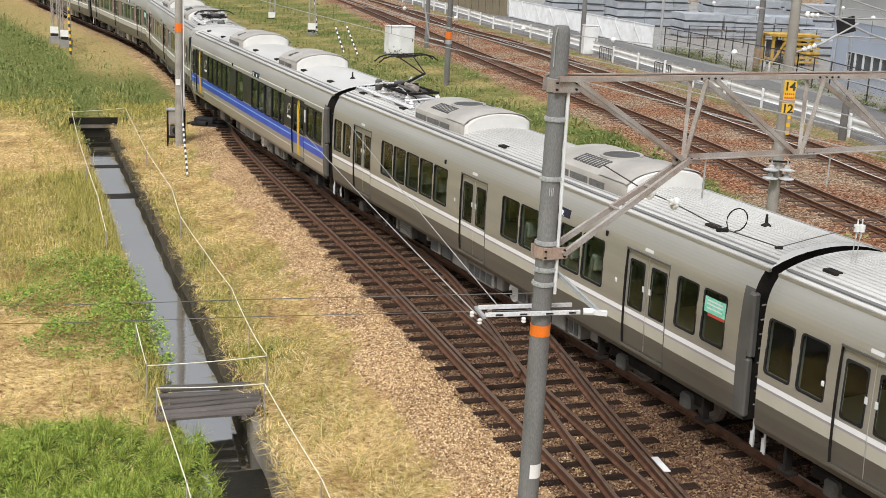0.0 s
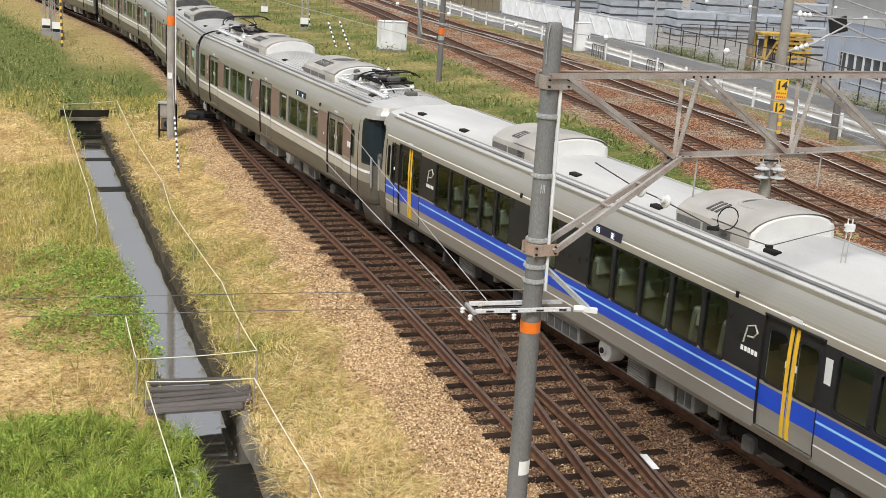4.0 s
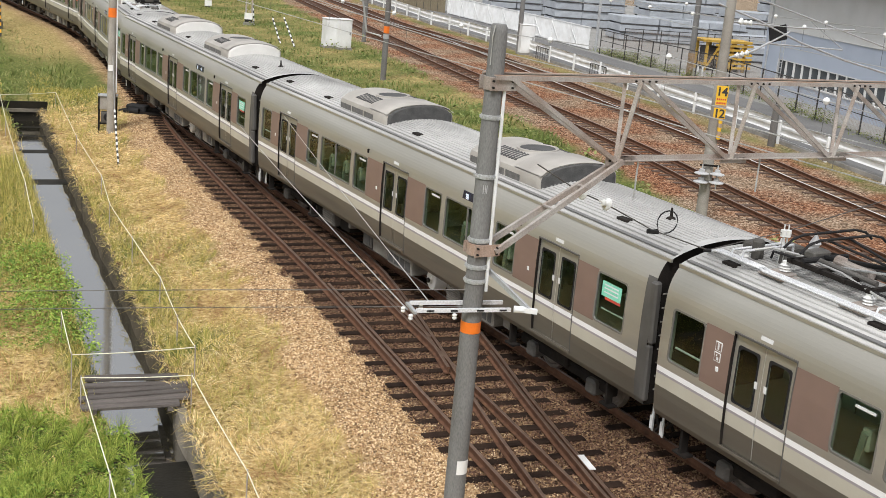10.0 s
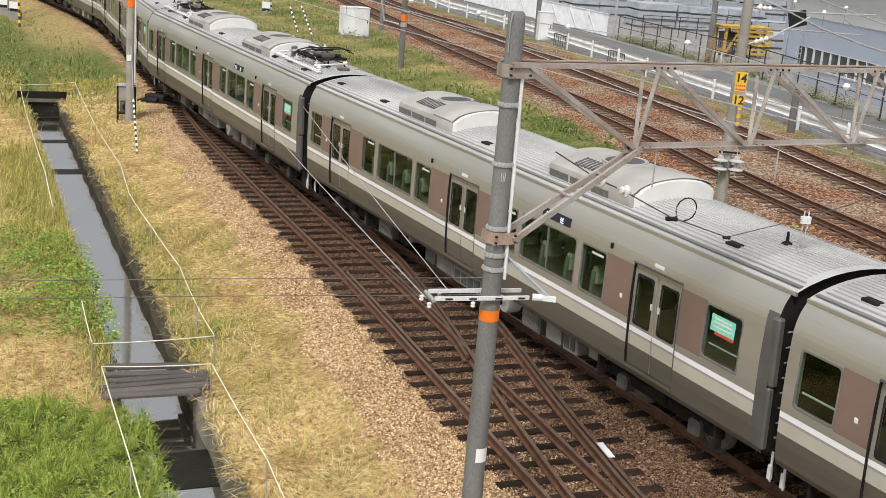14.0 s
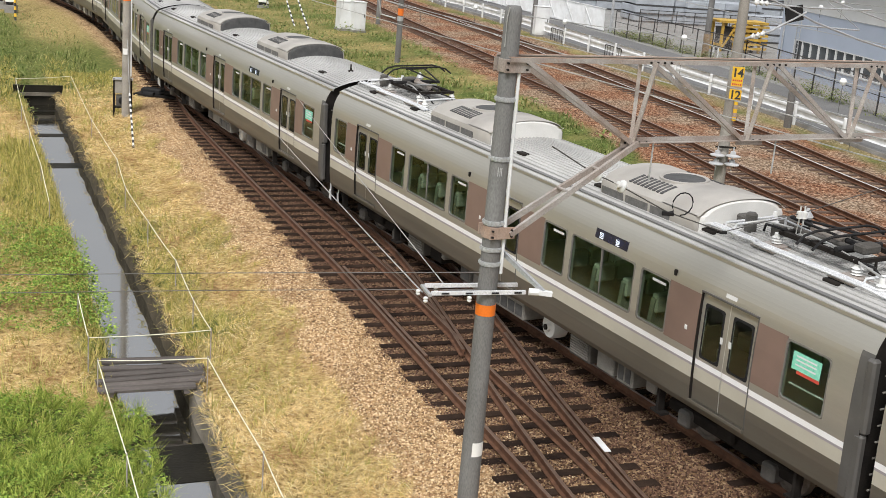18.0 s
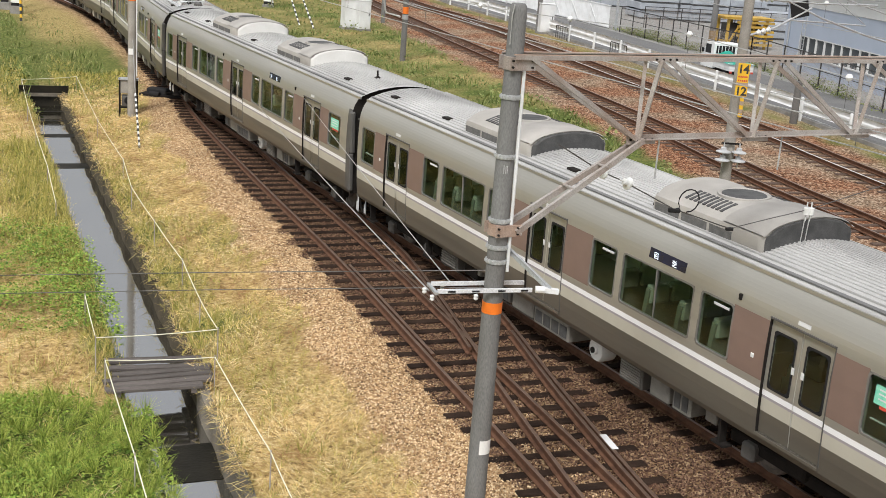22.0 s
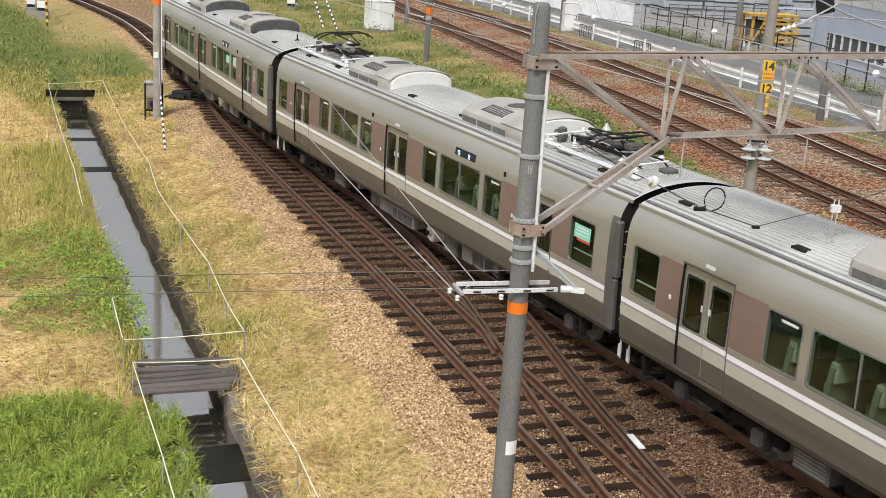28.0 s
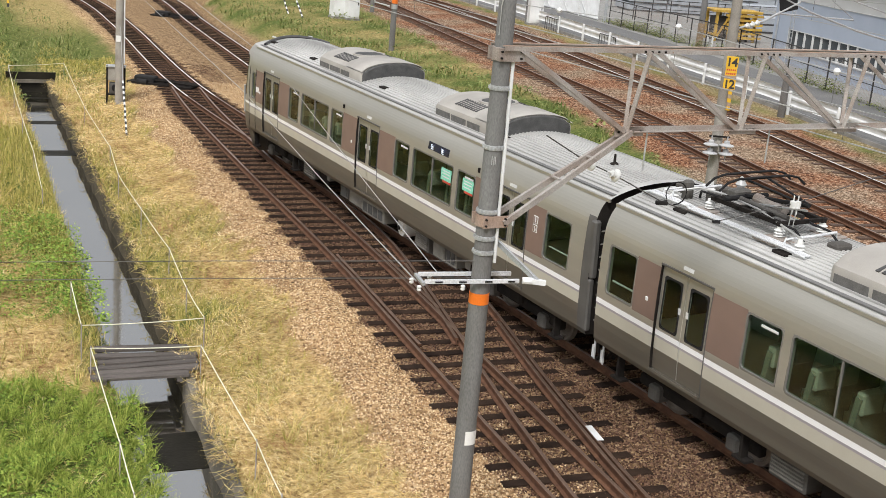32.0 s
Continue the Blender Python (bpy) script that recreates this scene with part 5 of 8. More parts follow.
            part("gangway_bellows", be, BLACK, c)
            for s in (1, -1):
                if sign > 0:
                    part("corner_guard", cached(("guard", s, y), lambda: Mesh().box(s * 1.40 - 0.075, s * 1.40 + 0.07, y - 0.08, y + 0.08, 2.02, 3.12, bevel=0.035).box(s * 1.41 - 0.05, s * 1.41 + 0.075, y - 0.09, y + 0.06, 1.0, 2.015, bevel=0.03).data("corner_guard", [FALL_GREY])), None, c)
                else:
                    for k in range(8):
                        part("rung", cached(("rung", s, y, k), lambda: Mesh().tube((s * 1.22, y - 0.1, 1.3 + k * 0.24), (s * 1.42, y - 0.1, 1.3 + k * 0.24), 0.014, n=6).data("rung", [UNDER_PALE])), None, c)
            part("coupler", cached(("coupler", y), lambda: Mesh().box(-0.15, 0.15, min(y, y + sign * 0.25), max(y, y + sign * 0.25), 0.68, 0.92, bevel=0.04).data("coupler", [UNDER])), None, c)
            for s in (-0.9, 0.9, 1.15):
                part("jumper_hose", cached(("hose", s, y), lambda: Mesh().path([(s, y, 1.0), (s, y + sign * 0.1, 0.6), (s, y + sign * 0.25, 0.45)], 0.03, 6).data("jumper_hose", [UNDER])), None, c)
            sg = Mesh().box(1.18, 1.2, y + sign * 0.02 - 0.02, y + sign * 0.02 + 0.02, 0.42, 0.92).box(1.19, 1.225, y + sign * 0.02 - 0.04, y + sign * 0.02 + 0.04, 0.46, 0.7)
            part("hanging_step", sg, WHITE_PAINT, c)
    for y in (-6.9, 6.9):
        bogie(c, y)
    louvre_box(c, -4.9, -4.1, 0.42, 0.9, 1.2, UNDER_GREY, slats=6)
    louvre_box(c, -3.9, -3.3, 0.45, 0.9, 1.1, UNDER)
    louvre_box(c, -3.1, -2.95, 0.66, 0.86, 1.22, UNDER_PALE)
    louvre_box(c, -2.1, -1.6, 0.5, 0.92, 1.24, UNDER_GREY, cells=1)
    louvre_box(c, -1.5, -0.65, 0.48, 0.94, 1.24, UNDER_PALE)
    louvre_box(c, -0.5, 0.8, 0.48, 0.86, 1.3, UNDER_PALE, cells=4)
    dr_ = part("blower_drum", cached(("drum",), lambda: Mesh().lathe([(0.0, 0.85), (0.25, 0.85), (0.25, 1.10), (0.22, 1.16), (0.10, 1.17), (0.08, 1.22), (0.0, 1.22)], 20, (0, 1.55, 0.62), "X").data("blower_drum", [AC_END], True)), None, c, "pale round blower")
    part("hub", cached(("hub",), lambda: Mesh().lathe([(0.0, 1.21), (0.06, 1.21), (0.06, 1.25), (0.0, 1.25)], 10, (0, 1.55, 0.62), "X").data("hub", [UNDER])), None, dr_)
    louvre_box(c, 2.45, 3.15, 0.42, 0.92, 1.24, UNDER_GREY, slats=8)
    louvre_box(c, 3.35, 3.9, 0.46, 0.94, 1.22, UNDER_PALE)
    louvre_box(c, 4.0, 4.5, 0.46, 0.94, 1.22, UNDER_PALE, cells=2)
    louvre_box(c, 4.85, 5.15, 0.6, 0.9, 1.2, UNDER_PALE)
    if kind == "older":
        for a, e, z0, z1, cc in ((-2.75, -2.2, 0.5, 0.9, 1), (-5.0, -4.95, 0.5, 0.9, 0), (0.9, 1.2, 0.52, 0.9, 0), (1.9, 2.35, 0.5, 0.92, 1)):
            louvre_box(c, a, e, z0, z1, 1.26, UNDER_PALE, cells=cc)
    part("floor_beam", Mesh().box(-0.5, 0.5, y0 + 0.3, y1 - 0.3, 0.7, 0.98).box(1.1, 1.2, y0 + 0.2, y1 - 0.2, 0.86, 0.99), UNDER, c)
    for y in (-8.75, -5.4, 5.4, 8.75):
        part("step_iron", cached(("step", y), lambda: Mesh().box(1.2, 1.34, y - 0.03, y + 0.03, 0.455, 0.92).box(1.18, 1.36, y - 0.16, y + 0.16, 0.42, 0.46).data("step_iron", [UNDER])), None, c)
    for ya in ((-2.95, 4.15) if kind == "reserved" else (-3.1, 4.0)):
        cooler(c, ya, 2.0 if kind == "reserved" else 2.85, dark)
    if panto_rear is not None:
        pantograph(c, -7.05, panto_rear)
    if low_front:
        pantograph(c, 7.3 if cab_front else 7.6, 0.06, -1)
    seats(c, kind)
    for ob in c.children_recursive:
        if ob.name.startswith("pane"):
            ob.visible_shadow = False
    return c


CANT = 2.0
FRONT_CARS = 3
OLD = "older stainless commuter carriage with dark windows and a beige band"
COM = "stainless commuter carriage with brown pillars and a cream stripe"
CARS = [
    car(OLD, "older", roof=ROOF_CLEAN),
    car("older stainless carriage with dark windows and a raised pantograph", "older", panto_rear=0.75, roof=ROOF_CLEAN),
    car("reserved seat carriage with black windows and a blue stripe", "reserved", cab_rear=True, roof=ROOF_CLEAN),
    car("stainless commuter carriage with a black-fronted driving cab and a pantograph", "commuter", cab_front=True, access=-7.99, panto_rear=0.3, low_front=True, roof=ROOF),
    car(COM, "commuter", dark=True, roof=ROOF_DARK),
    car(COM, "commuter", roof=ROOF),
    car("stainless commuter carriage with brown pillars and two pantographs", "commuter", panto_rear=0.3, low_front=True, roof=ROOF),
    car(COM, "commuter", dark=True, roof=ROOF_DARK),
    car(COM, "commuter", roof=ROOF),
    car("stainless commuter carriage with brown pillars and two pantographs", "commuter", panto_rear=0.3, low_front=True, roof=ROOF),
    car("last stainless commuter carriage with a driving cab", "commuter", cab_rear=True, access=8.0, dark=True, roof=ROOF),
]


# ---- ditch ----
WATER = mat("still murky ditch water", (0.040, 0.037, 0.026), (0.022, 0.020, 0.014), 0.6, 0.04, 0, 0.05, 5, fine=0, spec=1.0, rough_var=0.03, dirt=(0.012, 0.011, 0.008), dirt_scale=0.5, dirt_amount=0.8)
WATER.node_tree.nodes["Principled BSDF"].inputs["IOR"].default_value = 3.0
DITCH_BLACK = mat("near-black wet ditch surface", (0.022, 0.019, 0.013), (0.012, 0.011, 0.008), 2, 0.6, 0, 0.3, 20, spec=0.15)
WALL_MAT = mat("stained ditch concrete", (0.22, 0.195, 0.155), (0.12, 0.102, 0.078), 1.6, 0.9, 0, 0.5, 40, stretch=(1, 1, 0.5), dirt=(0.045, 0.04, 0.028), dirt_scale=0.7, dirt_amount=0.9)
# far wall: stains plus the shade of overhanging grass, as one dark colour
WALL_SHADED = mat("stained ditch concrete in overhang shade", (0.10, 0.085, 0.06), (0.04, 0.034, 0.024), 1.8, 0.95, 0, 0.6, 30, spec=0.08, dirt=(0.12, 0.098, 0.066), dirt_scale=1.6, dirt_amount=0.7)
PLANK = mat("grey weathered plank", (0.14, 0.12, 0.108), (0.075, 0.064, 0.056), 3, 0.9, 0, 0.4, 30, stretch=(0.4, 6, 6), per_object=0.6)


def ditch():
    for s0, s1, m, lab in ((11.2, 44.2, WALL_SHADED, "dark stained concrete ditch wall, overhang shade put into its colour"), (44.2, DITCH_R.s[-1], WALL_MAT, "bare stained concrete wall along one side of the ditch")):
        rings = []
        for s in np.linspace(s0, s1, int((s1 - s0) / 0.4)):
            q = [DITCH_R.beside(s, o + 0.02 * math.sin(s * 3.1)) for o in (-0.14, 0.03, 0.06)]
            top = GRASS_Z + 0.035 + 0.02 * math.sin(s * 2.3)
            rings.append([(*q[0], top - 0.5), (*q[0], top), (*q[1], top), (*q[2], WATER_Z - 0.5)])
        tagged(part("ditch_wall", Mesh().sweep(rings, closed=False), m), lab, "retaining wall", kind="structure")
    me = Mesh()
    me.sweep([[(*DITCH_R.beside(s, o), WATER_Z) for o in (-0.1, 2.0)] for s in np.arange(11.0, DITCH_R.s[-1], 0.5)], closed=False)
    tagged(part("water", me, WATER), "shallow still water that mirrors the sky", "water", kind="structure")
    for s, w in ((13.2, 0.22), (15.2, 0.18), (18.3, 0.6), (23.5, 0.75)):
        a, b = DITCH_R.beside(s, 0.0), DITCH_R.beside(s, 1.3)
        part_ = Mesh().bar((*a, WATER_Z - 0.042), (*b, WATER_Z - 0.042), w, 0.1)
        tagged(part("ditch_sill", part_, DITCH_BLACK), "low concrete sill across the ditch bed", "sill", group="ditch sills")
    # near-black slab at water level: a dark reflection drawn as a solid
    for (sa, sb, wa, wb) in ((45.8, 47.2, 0.0, 0.98),):
        q = [DITCH_R.beside(sa, wa), DITCH_R.beside(sa + 0.05, wb), DITCH_R.beside(sb + 0.02, wb), DITCH_R.beside(sb, wa)]
        v = [(*p, WATER_Z - 0.2) for p in q] + [(*p, WATER_Z + 0.012) for p in q]
        tagged(part("mud_bank", Mesh().add(v, [(0, 1, 2, 3), (4, 5, 6, 7), (0, 4, 5, 1), (1, 5, 6, 2), (2, 6, 7, 3), (3, 7, 4, 0)]), DITCH_BLACK), "near-black slab at water level that stands for a reflection", "mud", group="mud banks")
    # end beam; the near-black plate below it stands for the culvert mouth's shade
    a, b = DITCH_R.beside(11.8, -0.3), DITCH_R.beside(11.8, 1.7)
    tagged(part("culvert_beam", Mesh().bar((*a, GRASS_Z + 0.03), (*b, GRASS_Z + 0.03), 0.3, 0.13).bar((*a, GRASS_Z - 0.6), (*b, GRASS_Z - 0.6), 0.06, 2.0, 1), [WALL_MAT, DITCH_BLACK]), "concrete beam over the ditch's culvert mouth", "beam")
    br = thing("plank_bridge", "small footbridge of grey weathered planks over the ditch", "footbridge")
    rs = random.Random(5)
    far, near = Vector((-4.05, 22.0, -0.36)), Vector((-3.72, 20.75, -0.36))
    for i in range(6):
        t = i / 5
        c = far.lerp(near, t)
        L = (1.75, 1.9, 1.8, 2.0, 1.85, 1.75)[i]
        m = Mesh().box(-L / 2, L / 2, -0.095, 0.095, -0.03, 0.03, bevel=0.008)
        part("plank", m, PLANK, br, at=pose(c.x - 0.12 + rs.uniform(-0.12, 0.12), c.y, c.z + rs.uniform(-0.03, 0.03), rs.uniform(-6, 6), rs.uniform(-2, 2), 17 + rs.uniform(-4, 4)))
    for k in (-0.75, 0.6):
        part("bearer", Mesh().box(-0.05, 0.05, -0.75, 0.75, -0.13, -0.03), PLANK, br, at=pose(-3.9 + k * 0.95 - 0.1, 21.38 + k * 0.3, -0.36, 0, 0, 16))


ditch()


def rope_fence(points, sag=0.025):
    """Thin stakes with a pale rope from one to the next."""
    o = thing("rope_fence", "pale yellow rope on thin stakes along the ditch", "rope fence", group="rope fences by the ditch")
    pts = []
    for i, (x, y, z) in enumerate(points):
        part("stake", Mesh().tube((x, y, GRASS_Z - 0.2), (x, y, z + 0.04), 0.012, n=6), GALV_OLD, o)
        if i:
            a = points[i - 1]
            for k in range(1, 6):
                t = k / 6
                pts.append((a[0] + (x - a[0]) * t, a[1] + (y - a[1]) * t, a[2] + (z - a[2]) * t - sag * 4 * t * (1 - t)))
        pts.append((x, y, z))
    part("rope", Mesh().path(pts, 0.0095, 6), ROPE, o)


R = 0.15
rope_fence([(-13.52, 53.1, R), (-10.32, 43.4, R), (-8.08, 37.24, R), (-7.07, 33.68, R), (-5.77, 30.25, R), (-4.5, 26.99, R), (-3.67, 24.27, R), (-3.05, 22.54, R), (-5.2, 21.65, R + 0.02), (-6.0, 24.1, R)])
rope_fence([(-8.67, 31.81, R - 0.1), (-9.97, 35.71, R), (-11.7, 40.6, R), (-13.46, 45.68, R), (-15.34, 51.34, R), (-13.52, 53.1, R)])
rope_fence([(-0.94, 15.5, R), (-1.47, 17.2, R), (-2.89, 21.05, R), (-4.78, 20.6, R), (-3.47, 16.85, R), (-2.95, 15.3, R), (-2.2, 13.0, R)])


# ---- poles, beam and wires ----
LABEL_WHITE = mat("white label", (0.82, 0.82, 0.80), (0.74, 0.74, 0.72), 3, 0.5, fine=0.04)
STRIPE_BLACK = mat("black stripe", (0.03, 0.03, 0.03), (0.04, 0.04, 0.04), 3, 0.6)


def band_on(parent, x, y, z, r, h=0.06, m=None, studs=True):
    """A steel strap round a pole with a studded chain edge."""
    me = Mesh().lathe([(r + 0.002, z - h / 2), (r + 0.012, z - h / 2), (r + 0.012, z + h / 2), (r + 0.002, z + h / 2)], 24, (x, y, 0))
    b = part("strap", me, m or GALV, parent)
    if studs:
        st = Mesh()
        for i in range(16):
            a = 2 * math.pi * i / 16
            st.box(x + (r + 0.016) * math.cos(a) - 0.011, x + (r + 0.016) * math.cos(a) + 0.011, y + (r + 0.016) * math.sin(a) - 0.011, y + (r + 0.016) * math.sin(a) + 0.011, z - 0.016, z + 0.016)
        tagged(part("strap_link", st, GALV, b), kind="stuff")
    return b


def disc_insulator(parent, at, n=2, r=0.13, way=(0, 0, -1), grow=1.0, m=None):
    """A string of porcelain discs."""
    w = Vector(way).normalized()
    q = w.to_track_quat("Z", "Y").to_matrix().to_4x4()
    me = Mesh()
    for i in range(n):
        h = i * 0.16
        me.lathe([(0.02, h), (0.05, h + 0.01), (0.055, h + 0.06), (r, h + 0.085), (r, h + 0.10), (0.05, h + 0.115), (0.02, h + 0.13)], 16)
    me.lathe([(0.012, -0.08), (0.012, n * 0.16 + 0.06)], 6)
    return part("insulator", me, m or PORCELAIN, parent, smooth=True, at=Matrix.Translation(at) @ q @ Matrix.Scale(grow, 4))


BEAM_A = radians(26)
BEAM_U = Vector((math.cos(BEAM_A), math.sin(BEAM_A), 0))
BEAM_N = Vector((-math.sin(BEAM_A), math.cos(BEAM_A), 0))
P0 = Vector((1.50, 15.0, 0))


def main_pole():
    x, y = P0.x, P0.y
    p = thing("catenary_pole", "thick grey concrete pole with straps, orange band and white label", "pole")
    part("shaft", Mesh().lathe([(0.148, -0.6), (0.144, 0.0), (0.134, 2.5), (0.121, 5.2), (0.108, 7.20), (0.103, 7.30), (0.08, 7.34), (0.0, 7.345)], 28, (x, y, 0)), POLE_GREY, p, smooth=True)
    rad = lambda z: float(np.interp(z, [0, 2.5, 5.2, 7.2], [0.144, 0.134, 0.121, 0.108]))
    for z in (6.20, 5.45, 4.62, 4.27, 4.08):
        band_on(p, x, y, z, rad(z))
    part("orange_band", Mesh().lathe([(rad(3.45) + 0.001, 3.38), (rad(3.45) + 0.004, 3.38), (rad(3.45) + 0.004, 3.53), (rad(3.45) + 0.001, 3.53)], 28, (x, y, 0)), ORANGE, p, "orange reflective band")
    # white label plate, curved on the shaft, facing the viewer
    me = Mesh()
    r = rad(1.5) + 0.006
    cols = [radians(-96 + 11 * k) for k in range(8)]
    me.sweep([[(x + r * math.cos(a), y + r * math.sin(a), z) for a in cols] for z in (1.40, 1.60)], closed=False)
    part("white_label", me, LABEL_WHITE, p)
    # faint plate with unreadable marks as bars
    me = Mesh()
    r = rad(5.3) + 0.004
    cols = [radians(-120 + 8 * k) for k in range(8)]
    me.sweep([[(x + r * math.cos(a), y + r * math.sin(a), z) for a in cols] for z in (5.18, 5.40)], closed=False)
    part("number_plate", me, POLE_GREY, p)
    for a0, a1 in ((-100, -95), (-88, -84), (-80, -75)):
        rr = r + 0.002
        cols = [radians(a0), radians(a1)]
        part("mark_bar", Mesh().sweep([[(x + rr * math.cos(a), y + rr * math.sin(a), z) for a in cols] for z in (5.24, 5.35)], closed=False), GALV, p)
    # conduit down the side
    c = Vector((math.cos(radians(-18)), math.sin(radians(-18)), 0))
    pts = [P0 + c * (rad(z) + 0.03) + Vector((0, 0, z)) for z in (6.55, 6.0, 5.0, 4.4, 3.95)]
    part("conduit", Mesh().path(pts, 0.022, 8), WHITE_PAINT, p, "white conduit pipe")
    part("lightning_wire", Mesh().path([P0 + Vector((-0.06, -rad(7) - 0.02, 7.33)), P0 + Vector((-0.08, -rad(7) - 0.012, 7.2)), P0 + Vector((-0.08, -rad(6.9) - 0.012, 6.85))], 0.008, 5), WIRE_PALE, p)
    # bracket plates for beam and brace
    for z, h, mm in ((6.62, 0.16, GALV_OLD), (4.5, 0.15, RUSTY_TOP)):
        r = rad(z)
        part("bracket", Mesh().lathe([(r + 0.002, z - h / 2), (r + 0.022, z - h / 2), (r + 0.022, z + h / 2), (r + 0.002, z + h / 2)], 24, (x, y, 0)), mm, p)
        me = Mesh()
        for s in (-1, 1):
            me.bar(P0 + BEAM_N * (s * (r + 0.02)) - BEAM_U * 0.13 + Vector((0, 0, z)), P0 + BEAM_N * (s * (r + 0.02)) + BEAM_U * 0.24 + Vector((0, 0, z)), 0.02, h)
        part("bracket_plate", me, mm, p)
        for a in (-0.10, 0.18):
            for dz in (-0.04, 0.04):
                q = P0 - BEAM_N * (r + 0.03) + BEAM_U * a + Vector((0, 0, z + dz))
                part("bolt", Mesh().tube(q, q - BEAM_N * 0.03, 0.014, n=6), UNDER, p)
    # cross arm of two channels with small insulators
    ar = thing("cross_arm", "pale galvanised cross arm with small insulators on the pole", "cross arm")
    u = Vector((0.97, 0.24, 0))
    w = Vector((-0.24, 0.97, 0))
    for s, z in ((-1, 3.72), (1, 3.72)):
        o = w * (s * (rad(3.7) + 0.03))
        a, b = P0 - u * 0.80 + o + Vector((0, 0, z)), P0 + u * 0.47 + o + Vector((0, 0, z))
        part("channel", Mesh().bar(a, b, 0.035, 0.05), GALV_BRIGHT, ar)
        for k in (-0.62, -0.3, 0.05, 0.36):
            q = P0 + u * k + o + w * (s * 0.0265) + Vector((0, 0, z))
            part("slot", Mesh().bar(q - u * 0.05, q + u * 0.05, 0.003, 0.022), BLACK, ar)
    part("end_plate", Mesh().bar(P0 - u * 0.82 - w * 0.2 + Vector((0, 0, 3.70)), P0 - u * 0.82 + w * 0.22 + Vector((0, 0, 3.70)), 0.04, 0.035), GALV, ar)
    for k, ww in ((-0.88, -0.2), (-0.9, 0.1), (-0.3, -0.2), (-0.62, 0.25)):
        q = P0 + u * k + w * ww + Vector((0, 0, 3.66))
        part("small_insulator", Mesh().lathe([(0.012, -0.05), (0.03, -0.035), (0.03, -0.02), (0.018, -0.012), (0.03, 0.0), (0.03, 0.018), (0.012, 0.03)], 12, q), PORCELAIN, ar, smooth=True)
    # slanting galvanised arm towards the tracks
    sa = thing("slanted_arm", "pale galvanised steel arm with an end fitting", "bracket arm")
    a, b = P0 + BEAM_U * 0.15 + Vector((0, 0, 4.22)), P0 + BEAM_U * 0.30 + Vector((0.42, -0.5, 3.82))
    part("arm_plate", Mesh().bar(a, b, 0.025, 0.05), GALV, sa)
    part("arm_flange", Mesh().bar(a + Vector((0, 0, 0.04)), b + Vector((0, 0, 0.04)), 0.045, 0.01), GALV, sa)
    fit_ = Mesh().bar(b + Vector((-0.18, 0, 0.02)), b + Vector((0.1, 0, 0.0)), 0.07, 0.06)
    fit_.tube(b + Vector((-0.2, -0.02, 0.02)), b + Vector((-0.08, -0.02, 0.02)), 0.045, n=10)
    part("end_fitting", fit_, WHITE_PAINT, sa)


main_pole()


